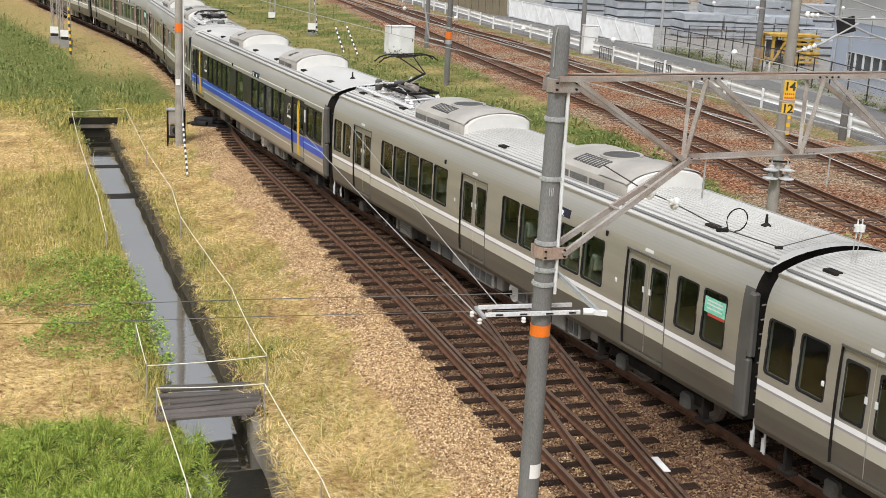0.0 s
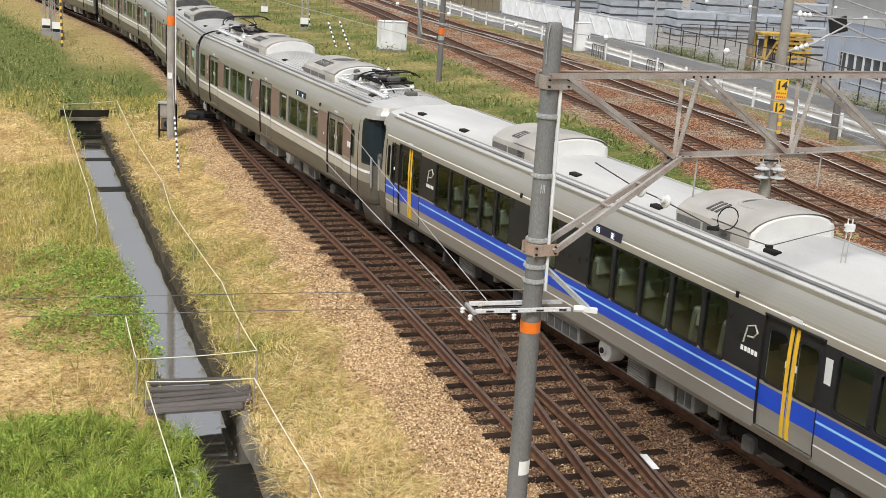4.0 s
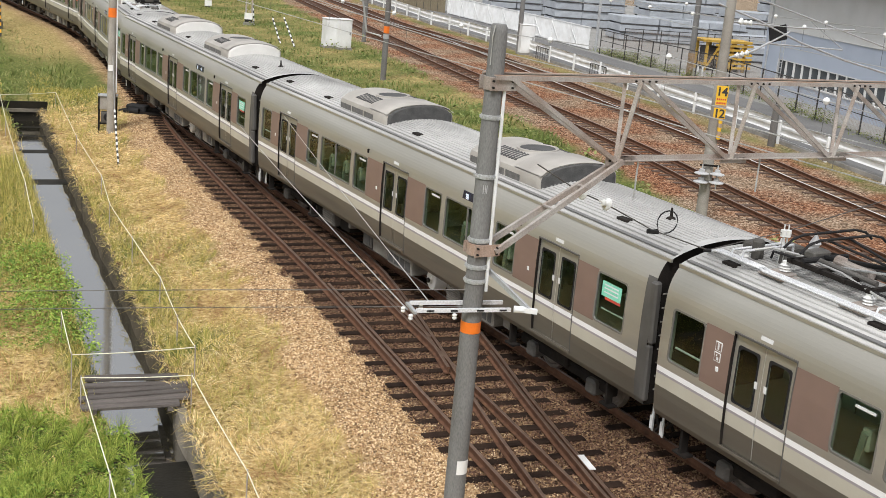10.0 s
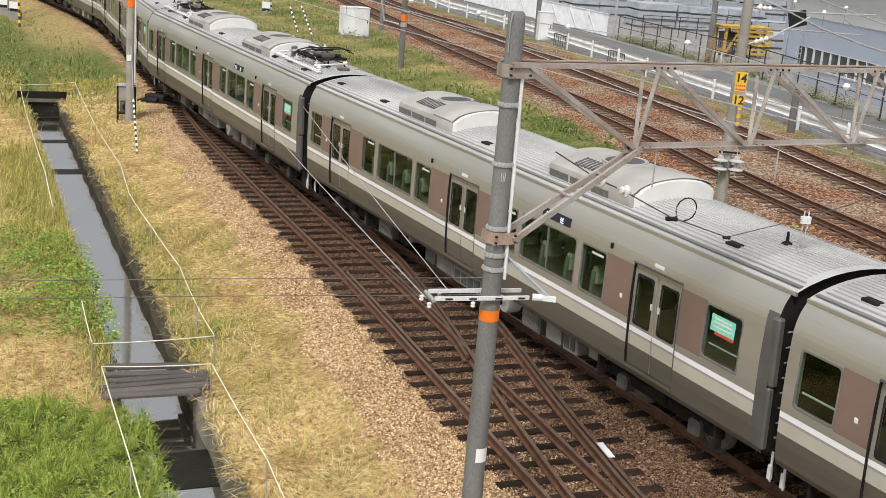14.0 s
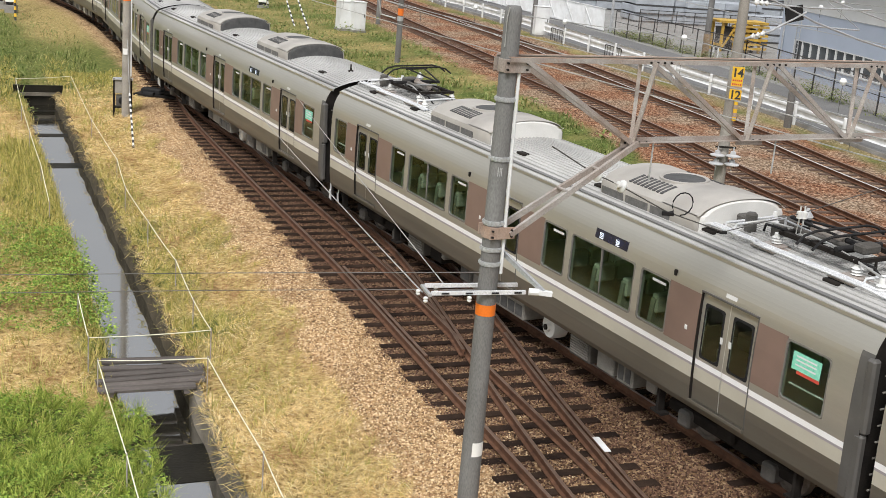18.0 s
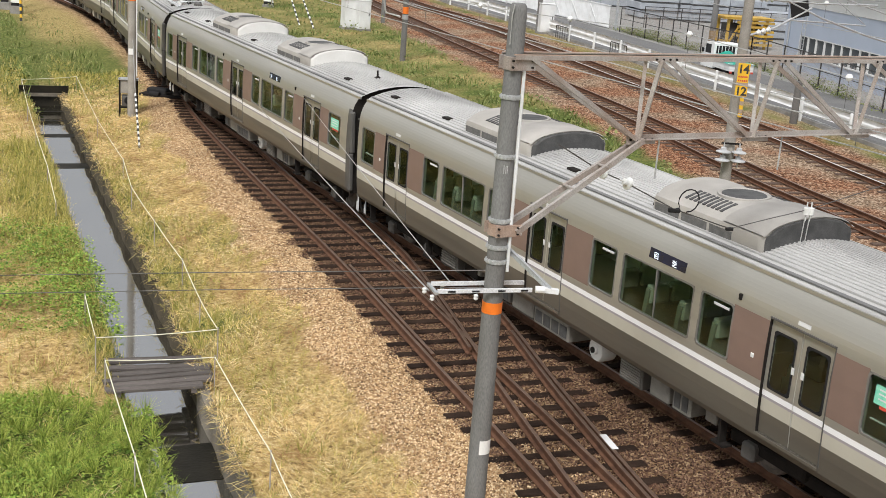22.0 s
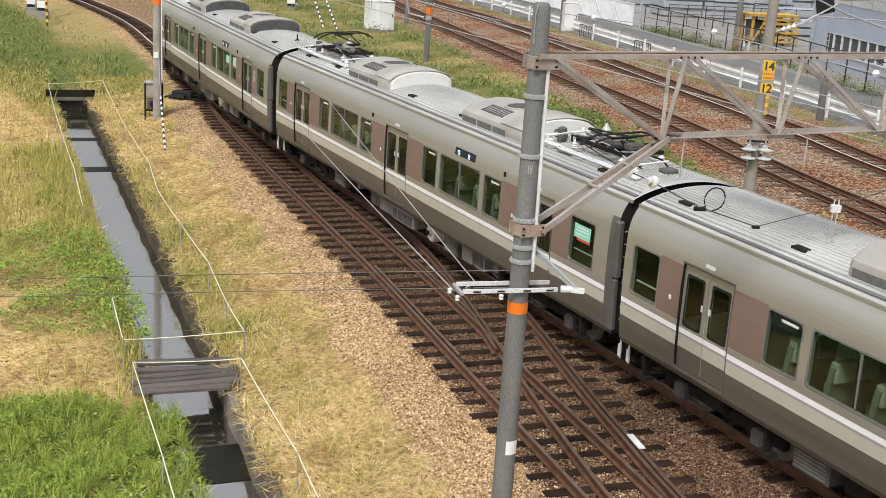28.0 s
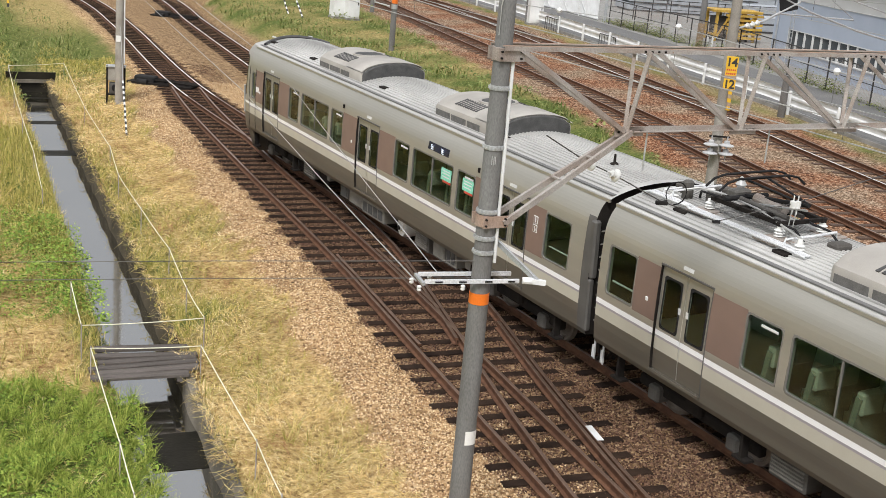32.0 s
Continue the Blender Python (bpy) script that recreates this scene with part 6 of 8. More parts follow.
def truss_beam():
    """A V-shaped lattice beam: two top chords, one bottom chord, posts and diagonals."""
    b = thing("truss_beam", "weathered steel lattice beam across the tracks, rust on top", "truss beam")
    L, zt, zb, half = 17.0, 6.70, 5.61, 0.17

    def top(d, s):
        return P0 + BEAM_U * d + BEAM_N * (s * half) + Vector((0, 0, zt))

    def bot(d):
        return P0 + BEAM_U * d + Vector((0, 0, zb))

    for s in (-1, 1):
        part("top_chord", Mesh().bar(top(-0.08, s), top(L, s), 0.012, 0.05).bar(top(-0.08, s) + Vector((0, 0, 0.026)) + BEAM_N * (s * -0.025), top(L, s) + Vector((0, 0, 0.026)) + BEAM_N * (s * -0.025), 0.06, 0.01), GALV_OLD, b)
        part("rusty_flange", Mesh().bar(top(-0.08, s) + Vector((0, 0, 0.034)) + BEAM_N * (s * -0.025), top(L, s) + Vector((0, 0, 0.034)) + BEAM_N * (s * -0.025), 0.056, 0.005), RUSTY_TOP, b)
    part("bottom_chord", Mesh().bar(bot(2.05), bot(L), 0.11, 0.012).bar(bot(2.05) + Vector((0, 0, 0.035)), bot(L) + Vector((0, 0, 0.035)), 0.012, 0.07), GALV_OLD, b)
    nodes = [2.05 + 2.0 * i for i in range(8)]
    for i, d in enumerate(nodes):
        for s in (-1, 1):
            part("post", Mesh().bar(bot(d - 0.02) + BEAM_N * (s * 0.02), top(d + 0.1, s), 0.05, 0.055), GALV_OLD, b)
            if i + 1 < len(nodes):
                part("diagonal", Mesh().bar(top(d + 0.22, s), bot(nodes[i + 1] - 0.1) + BEAM_N * (s * 0.03), 0.02, 0.06), GALV_OLD, b)
        part("cross_tie", Mesh().bar(top(d + 0.1, -1), top(d + 0.1, 1), 0.2, 0.012), RUSTY_TOP, b)
        part("gusset", Mesh().bar(bot(d - 0.2), bot(d + 0.28), 0.012, 0.13), GALV_OLD, b)
        for k in range(4):
            q = bot(d - 0.14 + k * 0.12) - BEAM_N * 0.006
            part("bolt", Mesh().tube(q, q - BEAM_N * 0.02, 0.016, n=6), UNDER, b)
            q = top(d + 0.0 + k * 0.11, -1) - BEAM_N * 0.008
            part("bolt", Mesh().tube(q, q - BEAM_N * 0.018, 0.015, n=6), UNDER, b)
    for k in range(int(L / 0.95)):
        d = 0.6 + k * 0.95
        part("batten", Mesh().bar(top(d, -1), top(d + 0.45, 1), 0.04, 0.012), RUSTY_TOP, b)
    for s in (-1, 1):
        part("diagonal", Mesh().bar(top(0.16, s), bot(2.0) + BEAM_N * (s * 0.03), 0.02, 0.06), GALV_OLD, b)
        part("brace", Mesh().bar(P0 + BEAM_U * 0.16 + BEAM_N * (s * 0.16) + Vector((0, 0, 4.48)), bot(2.1) + BEAM_N * (s * 0.05), 0.05, 0.075), GALV_OLD, b)
    for d in (1.0, 1.5):
        part("strut", Mesh().bar(P0 + BEAM_U * d - BEAM_N * 0.12 + Vector((0, 0, 4.48 + 1.12 * d / 2.1)), P0 + BEAM_U * d + BEAM_N * 0.12 + Vector((0, 0, 4.48 + 1.12 * d / 2.1)), 0.05, 0.02), GALV_OLD, b)
    # hanging insulators over the tracks
    for d, h in ((2.4, 0.55), (4.6, 0.5)):
        part("hanger_rod", Mesh().tube(bot(d), bot(d) - Vector((0, 0, h)), 0.012, n=6), GALV, b)
    e = P0 + BEAM_U * (L - 0.2)
    far = thing("catenary_pole", "thick grey concrete pole that carries the beam's far end", "pole")
    part("shaft", Mesh().lathe([(0.17, 0.2), (0.12, 7.3), (0.0, 7.32)], 20, (e.x, e.y, 0)), POLE_GREY, far, smooth=True)


truss_beam()


def striped_guard(name_at, top, n=12, r=0.045, dark=STRIPE_BLACK, light=None, label="yellow and black striped guy wire guard"):
    """A sleeve with slanted stripes round the lower end of a guy wire."""
    g = thing("guy_guard", label, "guy guard", group="striped guy guards")
    a, b = Vector(name_at), Vector(top)
    for i in range(n):
        part("stripe", Mesh().tube(a.lerp(b, i / n), a.lerp(b, (i + 1) / n), r, n=10), (light or YELLOW) if i % 2 else dark, g)
    return g


def plain_pole(x, y, z0, top, r0, r1, label="weathered grey concrete pole by the tracks", m=None):
    p = thing("utility_pole", label, "pole")
    part("shaft", Mesh().lathe([(r0, z0 - 0.3), (r1, top - 0.02), (r1 * 0.6, top), (0, top + 0.005)], 20, (x, y, 0)), m or POLE_GREY, p, smooth=True)
    return p


def poles():
    CREAM = mat("cream stained concrete", (0.36, 0.34, 0.30), (0.28, 0.26, 0.23), 2, 0.8, 0, 0.1, dirt=(0.19, 0.16, 0.13), dirt_scale=1, dirt_amount=0.5)
    p = plain_pole(-10.0, 47.6, -0.5, 9.5, 0.17, 0.14, "cream concrete pole with a white tag beside the ditch", CREAM)
    part("tag", Mesh().box(-10.1, -9.93, 47.41, 47.43, 2.02, 2.25), LABEL_WHITE, p)
    part("orange_band", Mesh().lathe([(0.165, 4.05), (0.165, 4.4)], 20, (-10.0, 47.6, 0)), ORANGE, p)
    part("cable", Mesh().path([(-9.82, 47.5, 9), (-9.8, 47.45, 5), (-9.78, 47.4, 1.2)], 0.025, 6), WHITE_PAINT, p)
    striped_guard((-8.55, 42.0, -0.5), (-9.35, 45.1, 0.9), 20, 0.036, light=LABEL_WHITE, label="white and black striped guy wire guard")
    tagged(part("guy_wire", Mesh().path([(-9.35, 45.1, 0.9), (-9.95, 47.5, 2.6)], 0.012, 5), WIRE_PALE), "thin steel guy wire on the pole", "wire")
    # small relay cabinet on legs beside the pole
    c = thing("relay_cabinet", "small pale relay cabinet on a dark frame by the pole", "cabinet", pose(-10.25, 48.15, 0, 0, 0, 10))
    part("case", Mesh().box(-0.30, 0.30, -0.22, 0.22, 0.42, 0.94, bevel=0.02), CREAM, c)
    part("roof", Mesh().box(-0.38, 0.38, -0.27, 0.27, 0.95, 0.99), GALV, c)
    for sx in (-0.33, 0.33):
        for sy in (-0.2, 0.2):
            part("leg", Mesh().box(sx - 0.03, sx + 0.03, sy - 0.03, sy + 0.03, -0.6, 1.0), UNDER, c)
    part("battery_box", Mesh().box(-0.25, 0.25, -0.2, 0.2, -0.1, 0.32, bevel=0.02), UNDER_GREY, c)
    part("coil", Mesh().lathe([(0.0, -0.03), (0.12, -0.03), (0.15, 0.0), (0.12, 0.03), (0.0, 0.03)], 14, (0.0, -0.23, 0.14), "Y"), BLACK, c)
    part("tray", Mesh().box(-0.3, 0.3, -0.2, 0.2, -0.16, -0.12), UNDER, c)
    # point machine and rods
    for nm, at, rz in (("point_machine", (-9.75, 51.75, -0.1), -16), ("point_machine", (-13.6, 77.3, -0.1), -16)):
        o = thing("point_machine", "black point machine with rods on long sleepers", "point machine", pose(*at, 0, 0, rz), group="point machines")
        part("case", Mesh().box(-0.45, 0.45, -0.25, 0.25, -0.1, 0.22, bevel=0.05), BLACK, o)
        part("motor", Mesh().tube((-0.2, -0.42, 0.0), (0.25, -0.42, 0.0), 0.12, n=12), BLACK, o)
        for k in (-0.12, 0.1, 0.3):
            part("rod", Mesh().tube((0.3, k, 0.08), (2.4, k, 0.05), 0.04, n=6), UNDER, o)
        part("baseplate", Mesh().box(-0.7, 2.2, -0.4, 0.45, -0.12, -0.02), UNDER, o)
    # pole with the number signs and its cantilever
    x, y = 9.95, 34.6
    s = plain_pole(x, y, 0.6, 8.2, 0.17, 0.135, "grey concrete pole with yellow number signs and insulators", CREAM)
    sg = thing("number_sign", "two yellow plates with black numbers 14 and 12", "sign", pose(x + 0.06, y - 0.185, 0.0, 0, 0, -8))
    part("upper_plate", Mesh().box(-0.17, 0.17, -0.015, 0.0, 4.42, 4.74, bevel=0.006), YELLOW, sg)
    part("lower_plate", Mesh().box(-0.17, 0.17, -0.015, 0.0, 3.80, 4.10, bevel=0.006), YELLOW, sg)
    part("middle_plate", Mesh().box(-0.16, 0.16, -0.013, 0.0, 4.19, 4.42), YELLOW, sg)
    part("red_strip", Mesh().box(-0.17, 0.17, -0.016, 0.0, 4.10, 4.19), RUSTY_TOP, sg)
    for z in (4.36, 4.25):
        for k in range(5):
            part("character_bar", Mesh().box(-0.13 + k * 0.055, -0.09 + k * 0.055, -0.016, -0.012, z - 0.03, z + 0.02), RED_STICKER, sg)
    for ch, cx, z in (("1", -0.085, 4.46), ("4", 0.07, 4.46), ("1", -0.085, 3.83), ("2", 0.07, 3.83)):
        cu = bpy.data.curves.new("numeral", "FONT")
        cu.body, cu.size, cu.align_x, cu.extrude, cu.offset = ch, 0.34, "CENTER", 0.002, 0.008
        t = new("numeral", cu)
        dg = bpy.context.evaluated_depsgraph_get()
        me = bpy.data.meshes.new_from_object(t.evaluated_get(dg))
        bpy.data.objects.remove(t)
        me.materials.clear()
        me.materials.append(STRIPE_BLACK)
        part("numeral", me, None, sg, "black numeral " + ch, at=pose(cx, -0.019, z, 90, 0, 0))
    striped_guard((x + 0.12, y - 0.2, 3.2), (x + 0.12, y - 0.2, 3.78), 5, 0.06, YELLOW, RUSTY_TOP, "yellow and brown banded cable sleeve on the pole")
    for dx in (-0.22, 0.24):
        disc_insulator(s, (x + dx, y - 0.24, 2.32), 2, 0.14, grow=1.55, m=PORCELAIN_GREY)
    part("yoke", Mesh().bar((x - 0.3, y - 0.22, 2.42), (x + 0.3, y - 0.22, 2.42), 0.04, 0.05), UNDER, s)
    ct = thing("cantilever", "galvanised tube cantilever with porcelain insulators", "cantilever")
    u = Vector((math.cos(0.25), math.sin(0.25), 0))
    at = lambda d, z: Vector((x, y, 0)) + u * d + Vector((0, 0, z))
    for nm, pts, r in (("upper_tube", [at(-0.4, 7.02), at(0.96, 6.63), at(2.39, 6.1), at(4.0, 5.66), at(6.2, 5.2)], 0.03), ("lower_tube", [at(0.1, 5.5), at(0.92, 5.76), at(2.03, 6.37)], 0.035),
                       ("stay", [at(0.1, 6.55), at(2.2, 6.5), at(4.2, 6.55)], 0.025), ("steady_arm", [at(1.4, 6.0), at(3.9, 5.95)], 0.022), ("drop_wire", [at(2.7, 6.7), at(3.9, 5.97)], 0.012), ("top_tube", [at(0.6, 7.3), at(2.8, 6.75), at(6.0, 5.95)], 0.02)):
        part(nm, Mesh().path(pts, r, 8), GALV, ct)
    part("black_plate", Mesh().box(-0.28, 0.28, -0.02, 0.02, -0.22, 0.22), BLACK, ct, at=Matrix.Translation(at(1.65, 6.3)) @ pose(0, 0, 0, 0, -14, 14))
    disc_insulator(ct, at(0.35, 5.58), 3, 0.09, (u.x, u.y, 0.3))
    disc_insulator(ct, at(0.3, 6.55), 3, 0.08, (u.x, u.y, 0))
    # further poles
    p = plain_pole(0.55, 62.7, 0.6, 9.5, 0.15, 0.12)
    part("orange_band", Mesh().lathe([(0.150, 3.0), (0.150, 3.35)], 16, (0.55, 62.7, 0)), ORANGE, p)
    part("strap", Mesh().lathe([(0.158, 2.72), (0.158, 2.95)], 16, (0.55, 62.7, 0)), GALV, p)
    part("feeder_cable", Mesh().path([(-0.9, 62.4, 6.5), (-0.75, 62.4, 4.6), (-0.45, 62.5, 3.0), (0.3, 62.5, 2.85)], 0.05, 6), WIRE_PALE, p)
    plain_pole(-0.75, 82.5, 0.6, 10, 0.15, 0.12)
    plain_pole(9.75, 83.2, 0.6, 10.5, 0.17, 0.13)
    plain_pole(16.1, 89.2, 0.6, 9, 0.11, 0.10, "thin grey steel lamp pole behind the fence", GALV)
    p = plain_pole(20.1, 77.1, 0.6, 10, 0.2, 0.16, "grey pole with brown lower sleeve by the fence")
    part("sleeve", Mesh().lathe([(0.215, 0.5), (0.215, 2.1)], 16, (20.1, 77.1, 0)), mat("brown sleeve", (0.32, 0.22, 0.12), (0.25, 0.17, 0.09), 4, 0.7), p)
    for k in (0.45, 0.75):
        tagged(part("bollard", Mesh().lathe([(0.06, 0.5), (0.06, 1.25), (0.045, 1.32), (0, 1.33)], 10, (20.1 + k, 76.8, 0)), WHITE_PAINT), "short white roadside bollard post", "bollard", group="bollards")
    plain_pole(17.2, 50.8, 0.6, 2.4, 0.16, 0.15, "short grey concrete post by the guard rail")


poles()


def lattice_mast(x, y, z0, h, w=0.42):
    """A square lattice mast of angle iron."""
    m = thing("lattice_mast", "grey steel lattice mast on a concrete foot", "mast", group="lattice masts")
    c = [(x + sx * w / 2, y + sy * w / 2) for sx, sy in ((-1, -1), (1, -1), (1, 1), (-1, 1))]
    for a, b in c:
        part("leg", Mesh().box(a - 0.03, a + 0.03, b - 0.03, b + 0.03, z0, z0 + h), GALV_OLD, m)
    n = int(h / 0.5)
    for i in range(4):
        (ax, ay), (bx, by) = c[i], c[(i + 1) % 4]
        la = Mesh()
        for k in range(n):
            p, q = ((ax, ay), (bx, by)) if k % 2 else ((bx, by), (ax, ay))
            la.bar((*p, z0 + k * 0.5), (*q, z0 + k * 0.5 + 0.5), 0.025, 0.025)
        tagged(part("lacing", la, GALV_OLD, m), kind="stuff")
    part("foot", Mesh().box(x - 0.35, x + 0.35, y - 0.35, y + 0.35, z0 - 0.4, z0 + 0.5, bevel=0.03), CONCRETE, m)
    part("white_plate", Mesh().box(x - 0.28, x + 0.28, y - 0.30, y - 0.27, z0 + 0.7, z0 + 1.15), LABEL_WHITE, m)
    part("black_plate", Mesh().box(x - 0.26, x + 0.26, y - 0.28, y - 0.25, z0 + 0.1, z0 + 0.7), BLACK, m)
    return m


lattice_mast(-9.0, 88.0, 0.3, 9)
lattice_mast(-13.6, 101, 0.0, 10)
lattice_mast(-24.9, 82.5, -0.5, 10, 0.5)
lattice_mast(-26.2, 84.5, -0.5, 10, 0.4)
striped_guard((-23.3, 78.1, -0.5), (-23.6, 78.9, 2.4), 14, 0.07)
striped_guard((-5.66, 76.4, 0.2), (-6.6, 79.4, 1.9), 14, 0.05, light=LABEL_WHITE, label="white and black striped guy wire guard")
striped_guard((-4.68, 74.9, 0.3), (-5.8, 78.2, 2.1), 16, 0.05, light=LABEL_WHITE, label="white and black striped guy wire guard")
striped_guard((-8.6, 88.2, 0.3), (-9.1, 89.8, 3.5), 18, 0.05, light=LABEL_WHITE, label="white and black striped guy wire guard")


def wire(name, label, pts, r=0.009, m=None, sag=0.0, n=16):
    out = []
    for a, b in zip(pts, pts[1:]):
        for k in range(n):
            t = k / n
            out.append((a[0] + (b[0] - a[0]) * t, a[1] + (b[1] - a[1]) * t, a[2] + (b[2] - a[2]) * t - sag * 4 * t * (1 - t)))
    out.append(pts[-1])
    return tagged(part(name, Mesh().path(out, r, 5), m or WIRE), label, "wire", group="overhead wires")


def overhead(line, s0, s1, z, step_=5.0, dots=False, m=None, off=0.0, span=45.0):
    """Contact wire, sagging messenger wire and droppers over a track; white clips on some."""
    o = thing("overhead_line", "thin overhead contact wire with droppers above the track", "overhead line", group="overhead wires")
    con, mes = [], []
    balls = []
    for s in np.arange(s0, s1, 1.25):
        q = line.beside(s, off)
        u = ((s - s0) % span) / span
        zm = z + 0.85 - 0.55 * 4 * u * (1 - u)
        con.append((q[0], q[1], z))
        mes.append((q[0], q[1], zm))
        if abs(((s - s0) / step_) - round((s - s0) / step_)) < 1e-6:
            part("dropper", Mesh().tube((q[0], q[1], z), (q[0], q[1], zm), 0.005, n=4), WIRE, o)
            balls.append((q[0], q[1], zm))
    part("contact_wire", Mesh().path(con, 0.011, 5), m or WIRE_PALE, o)
    part("messenger_wire", Mesh().path(mes, 0.011, 5), m or WIRE_PALE, o)
    if dots:
        for b in balls:
            part("clip", cached(("clip",), lambda: Mesh().lathe([(0.0, -0.075), (0.05, -0.06), (0.075, 0), (0.05, 0.06), (0.0, 0.075)], 10).data("clip", [LABEL_WHITE], True)), None, o, at=pose(*b))


overhead(TRAIN_LINE, 30, 178, 5.35)
overhead(BACK_LINE, 5, 105, 5.15, 5.0, True, off=-0.3)
overhead(NEAR_MAIN, 60, 165, 5.8, 3.75, True)
overhead(FAR_MAIN, 60, 165, 5.8, 3.75, True)
def jumper():
    """Dead-end fittings, a looped jumper and hangers where the siding's wire ends at the beam."""
    j = thing("wire_jumper", "black looped jumper wire with pale insulators below the beam", "wire fitting")
    part("dead_end_wire", Mesh().path([(2.3, 16.05, 5.45), (2.95, 16.38, 5.06), (3.34, 16.56, 4.89), (4.2, 17.0, 4.44), (5.21, 17.48, 4.08)], 0.010, 6), WIRE, j)
    lp = [(4.16, 16.97, 4.42)]
    for k in range(13):
        a = radians(215 - k * 26)
        lp.append((4.44 + 0.17 * math.cos(a), 17.1 + 0.08 * math.cos(a), 4.55 + 0.17 * math.sin(a)))
    part("loop", Mesh().path(lp, 0.010, 6), BLACK, j)
    part("clamp", Mesh().box(4.12, 4.3, 16.95, 17.0, 4.39, 4.45, bevel=0.01), BLACK, j)
    part("clamp", Mesh().box(5.14, 5.26, 17.45, 17.5, 4.05, 4.1, bevel=0.01), BLACK, j)
    for q in ((2.95, 16.38, 5.06), (3.34, 16.56, 4.89)):
        disc_insulator(j, q, 1, 0.095, (0.8, 0.4, -0.35))
    for dx in (0.0, 0.07):
        part("hanger", Mesh().tube((6.56 + dx, 18.13, 4.3), (6.50 + dx, 18.08, 3.3), 0.009, n=5), WIRE_PALE, j)
        disc_insulator(j, (6.56 + dx, 18.13, 4.34), 1, 0.048, (0, 0, -1))
    part("span", Mesh().path([(5.21, 17.48, 4.08), (5.9, 17.8, 4.2), (6.6, 18.15, 4.3), (9, 19.2, 4.9), (12, 20.4, 5.6)], 0.008, 5), WIRE, j)


jumper()
wire("feeder_wire", "pale wire from the cross arm along the siding", [(0.66, 14.85, 3.66), (-4.4, 40, 1.75), (-17.6, 80, 2.4)], 0.010, WIRE_PALE, 0.05)
wire("feeder_wire", "pale wire from the cross arm along the siding", [(0.95, 15.1, 3.7), (-3.4, 40.5, 2.6), (-16.0, 80, 3.4)], 0.008, WIRE_PALE, 0.05)
wire("span_wire", "dark wire from the pole across the grass", [(1.38, 14.95, 3.95), (-1.98, 15.5, 3.54), (-5.26, 16, 3.13), (-12, 17, 2.5)], 0.006, WIRE)
wire("span_wire", "dark wire from the pole across the grass", [(1.38, 14.95, 3.72), (-1.98, 15.5, 3.30), (-5.26, 16, 2.87), (-12, 17, 2.25)], 0.006, WIRE)


# ---- road, fences, yard behind the tracks ----
ASPHALT = mat("worn asphalt", (0.135, 0.135, 0.135), (0.175, 0.172, 0.168), 0.7, 0.85, 0, 0.2, 60, dirt=(0.09, 0.09, 0.09), dirt_scale=0.3, dirt_amount=0.4)
PAVING = mat("pale dusty yard", (0.30, 0.295, 0.28), (0.23, 0.225, 0.21), 0.4, 0.9, 0, 0.2, 30)
BLOCK = mat("pale blue-grey precast concrete", (0.40, 0.43, 0.465), (0.33, 0.355, 0.39), 1.2, 0.8, 0, 0.15, 30, per_object=0.8, dirt=(0.25, 0.26, 0.27), dirt_scale=1.5, dirt_amount=0.4)
TIMBER_DARK = mat("dark batten", (0.05, 0.05, 0.055), (0.08, 0.075, 0.07), 3, 0.8)
CLAD_BLUE = mat("pale blue-grey wall cladding", (0.42, 0.47, 0.56), (0.38, 0.43, 0.515), 0.6, 0.6, 0, 0.05, fine=0.04)
CLAD_WHITE = mat("off-white wall", (0.66, 0.665, 0.66), (0.60, 0.605, 0.60), 0.6, 0.7, 0, 0.05, fine=0.04, dirt=(0.45, 0.45, 0.43), dirt_scale=0.5, dirt_amount=0.3)
FENCE_BLACK = mat("dark brown fence paint", (0.03, 0.027, 0.025), (0.045, 0.04, 0.036), 4, 0.6)
BAMBOO = mat("weathered reed screen", (0.24, 0.20, 0.13), (0.17, 0.145, 0.10), 2.5, 0.9, 0, 0.3, 20, stretch=(6, 6, 0.3))
DARK_PANE = mat("dark window pane", (0.055, 0.065, 0.075), (0.085, 0.095, 0.10), 0.8, 0.15, fine=0.02)
GUARD = Line([(-9.0, 150), (0.5, 118), (3.15, 107.95), (4.42, 102.5), (6.6, 96.06), (8.31, 90.24), (12.6, 74.21), (15.53, 61.6), (17.44, 53.89), (18.4, 48.5), (21.5, 34)])
ROAD_Z = YARD - 0.18


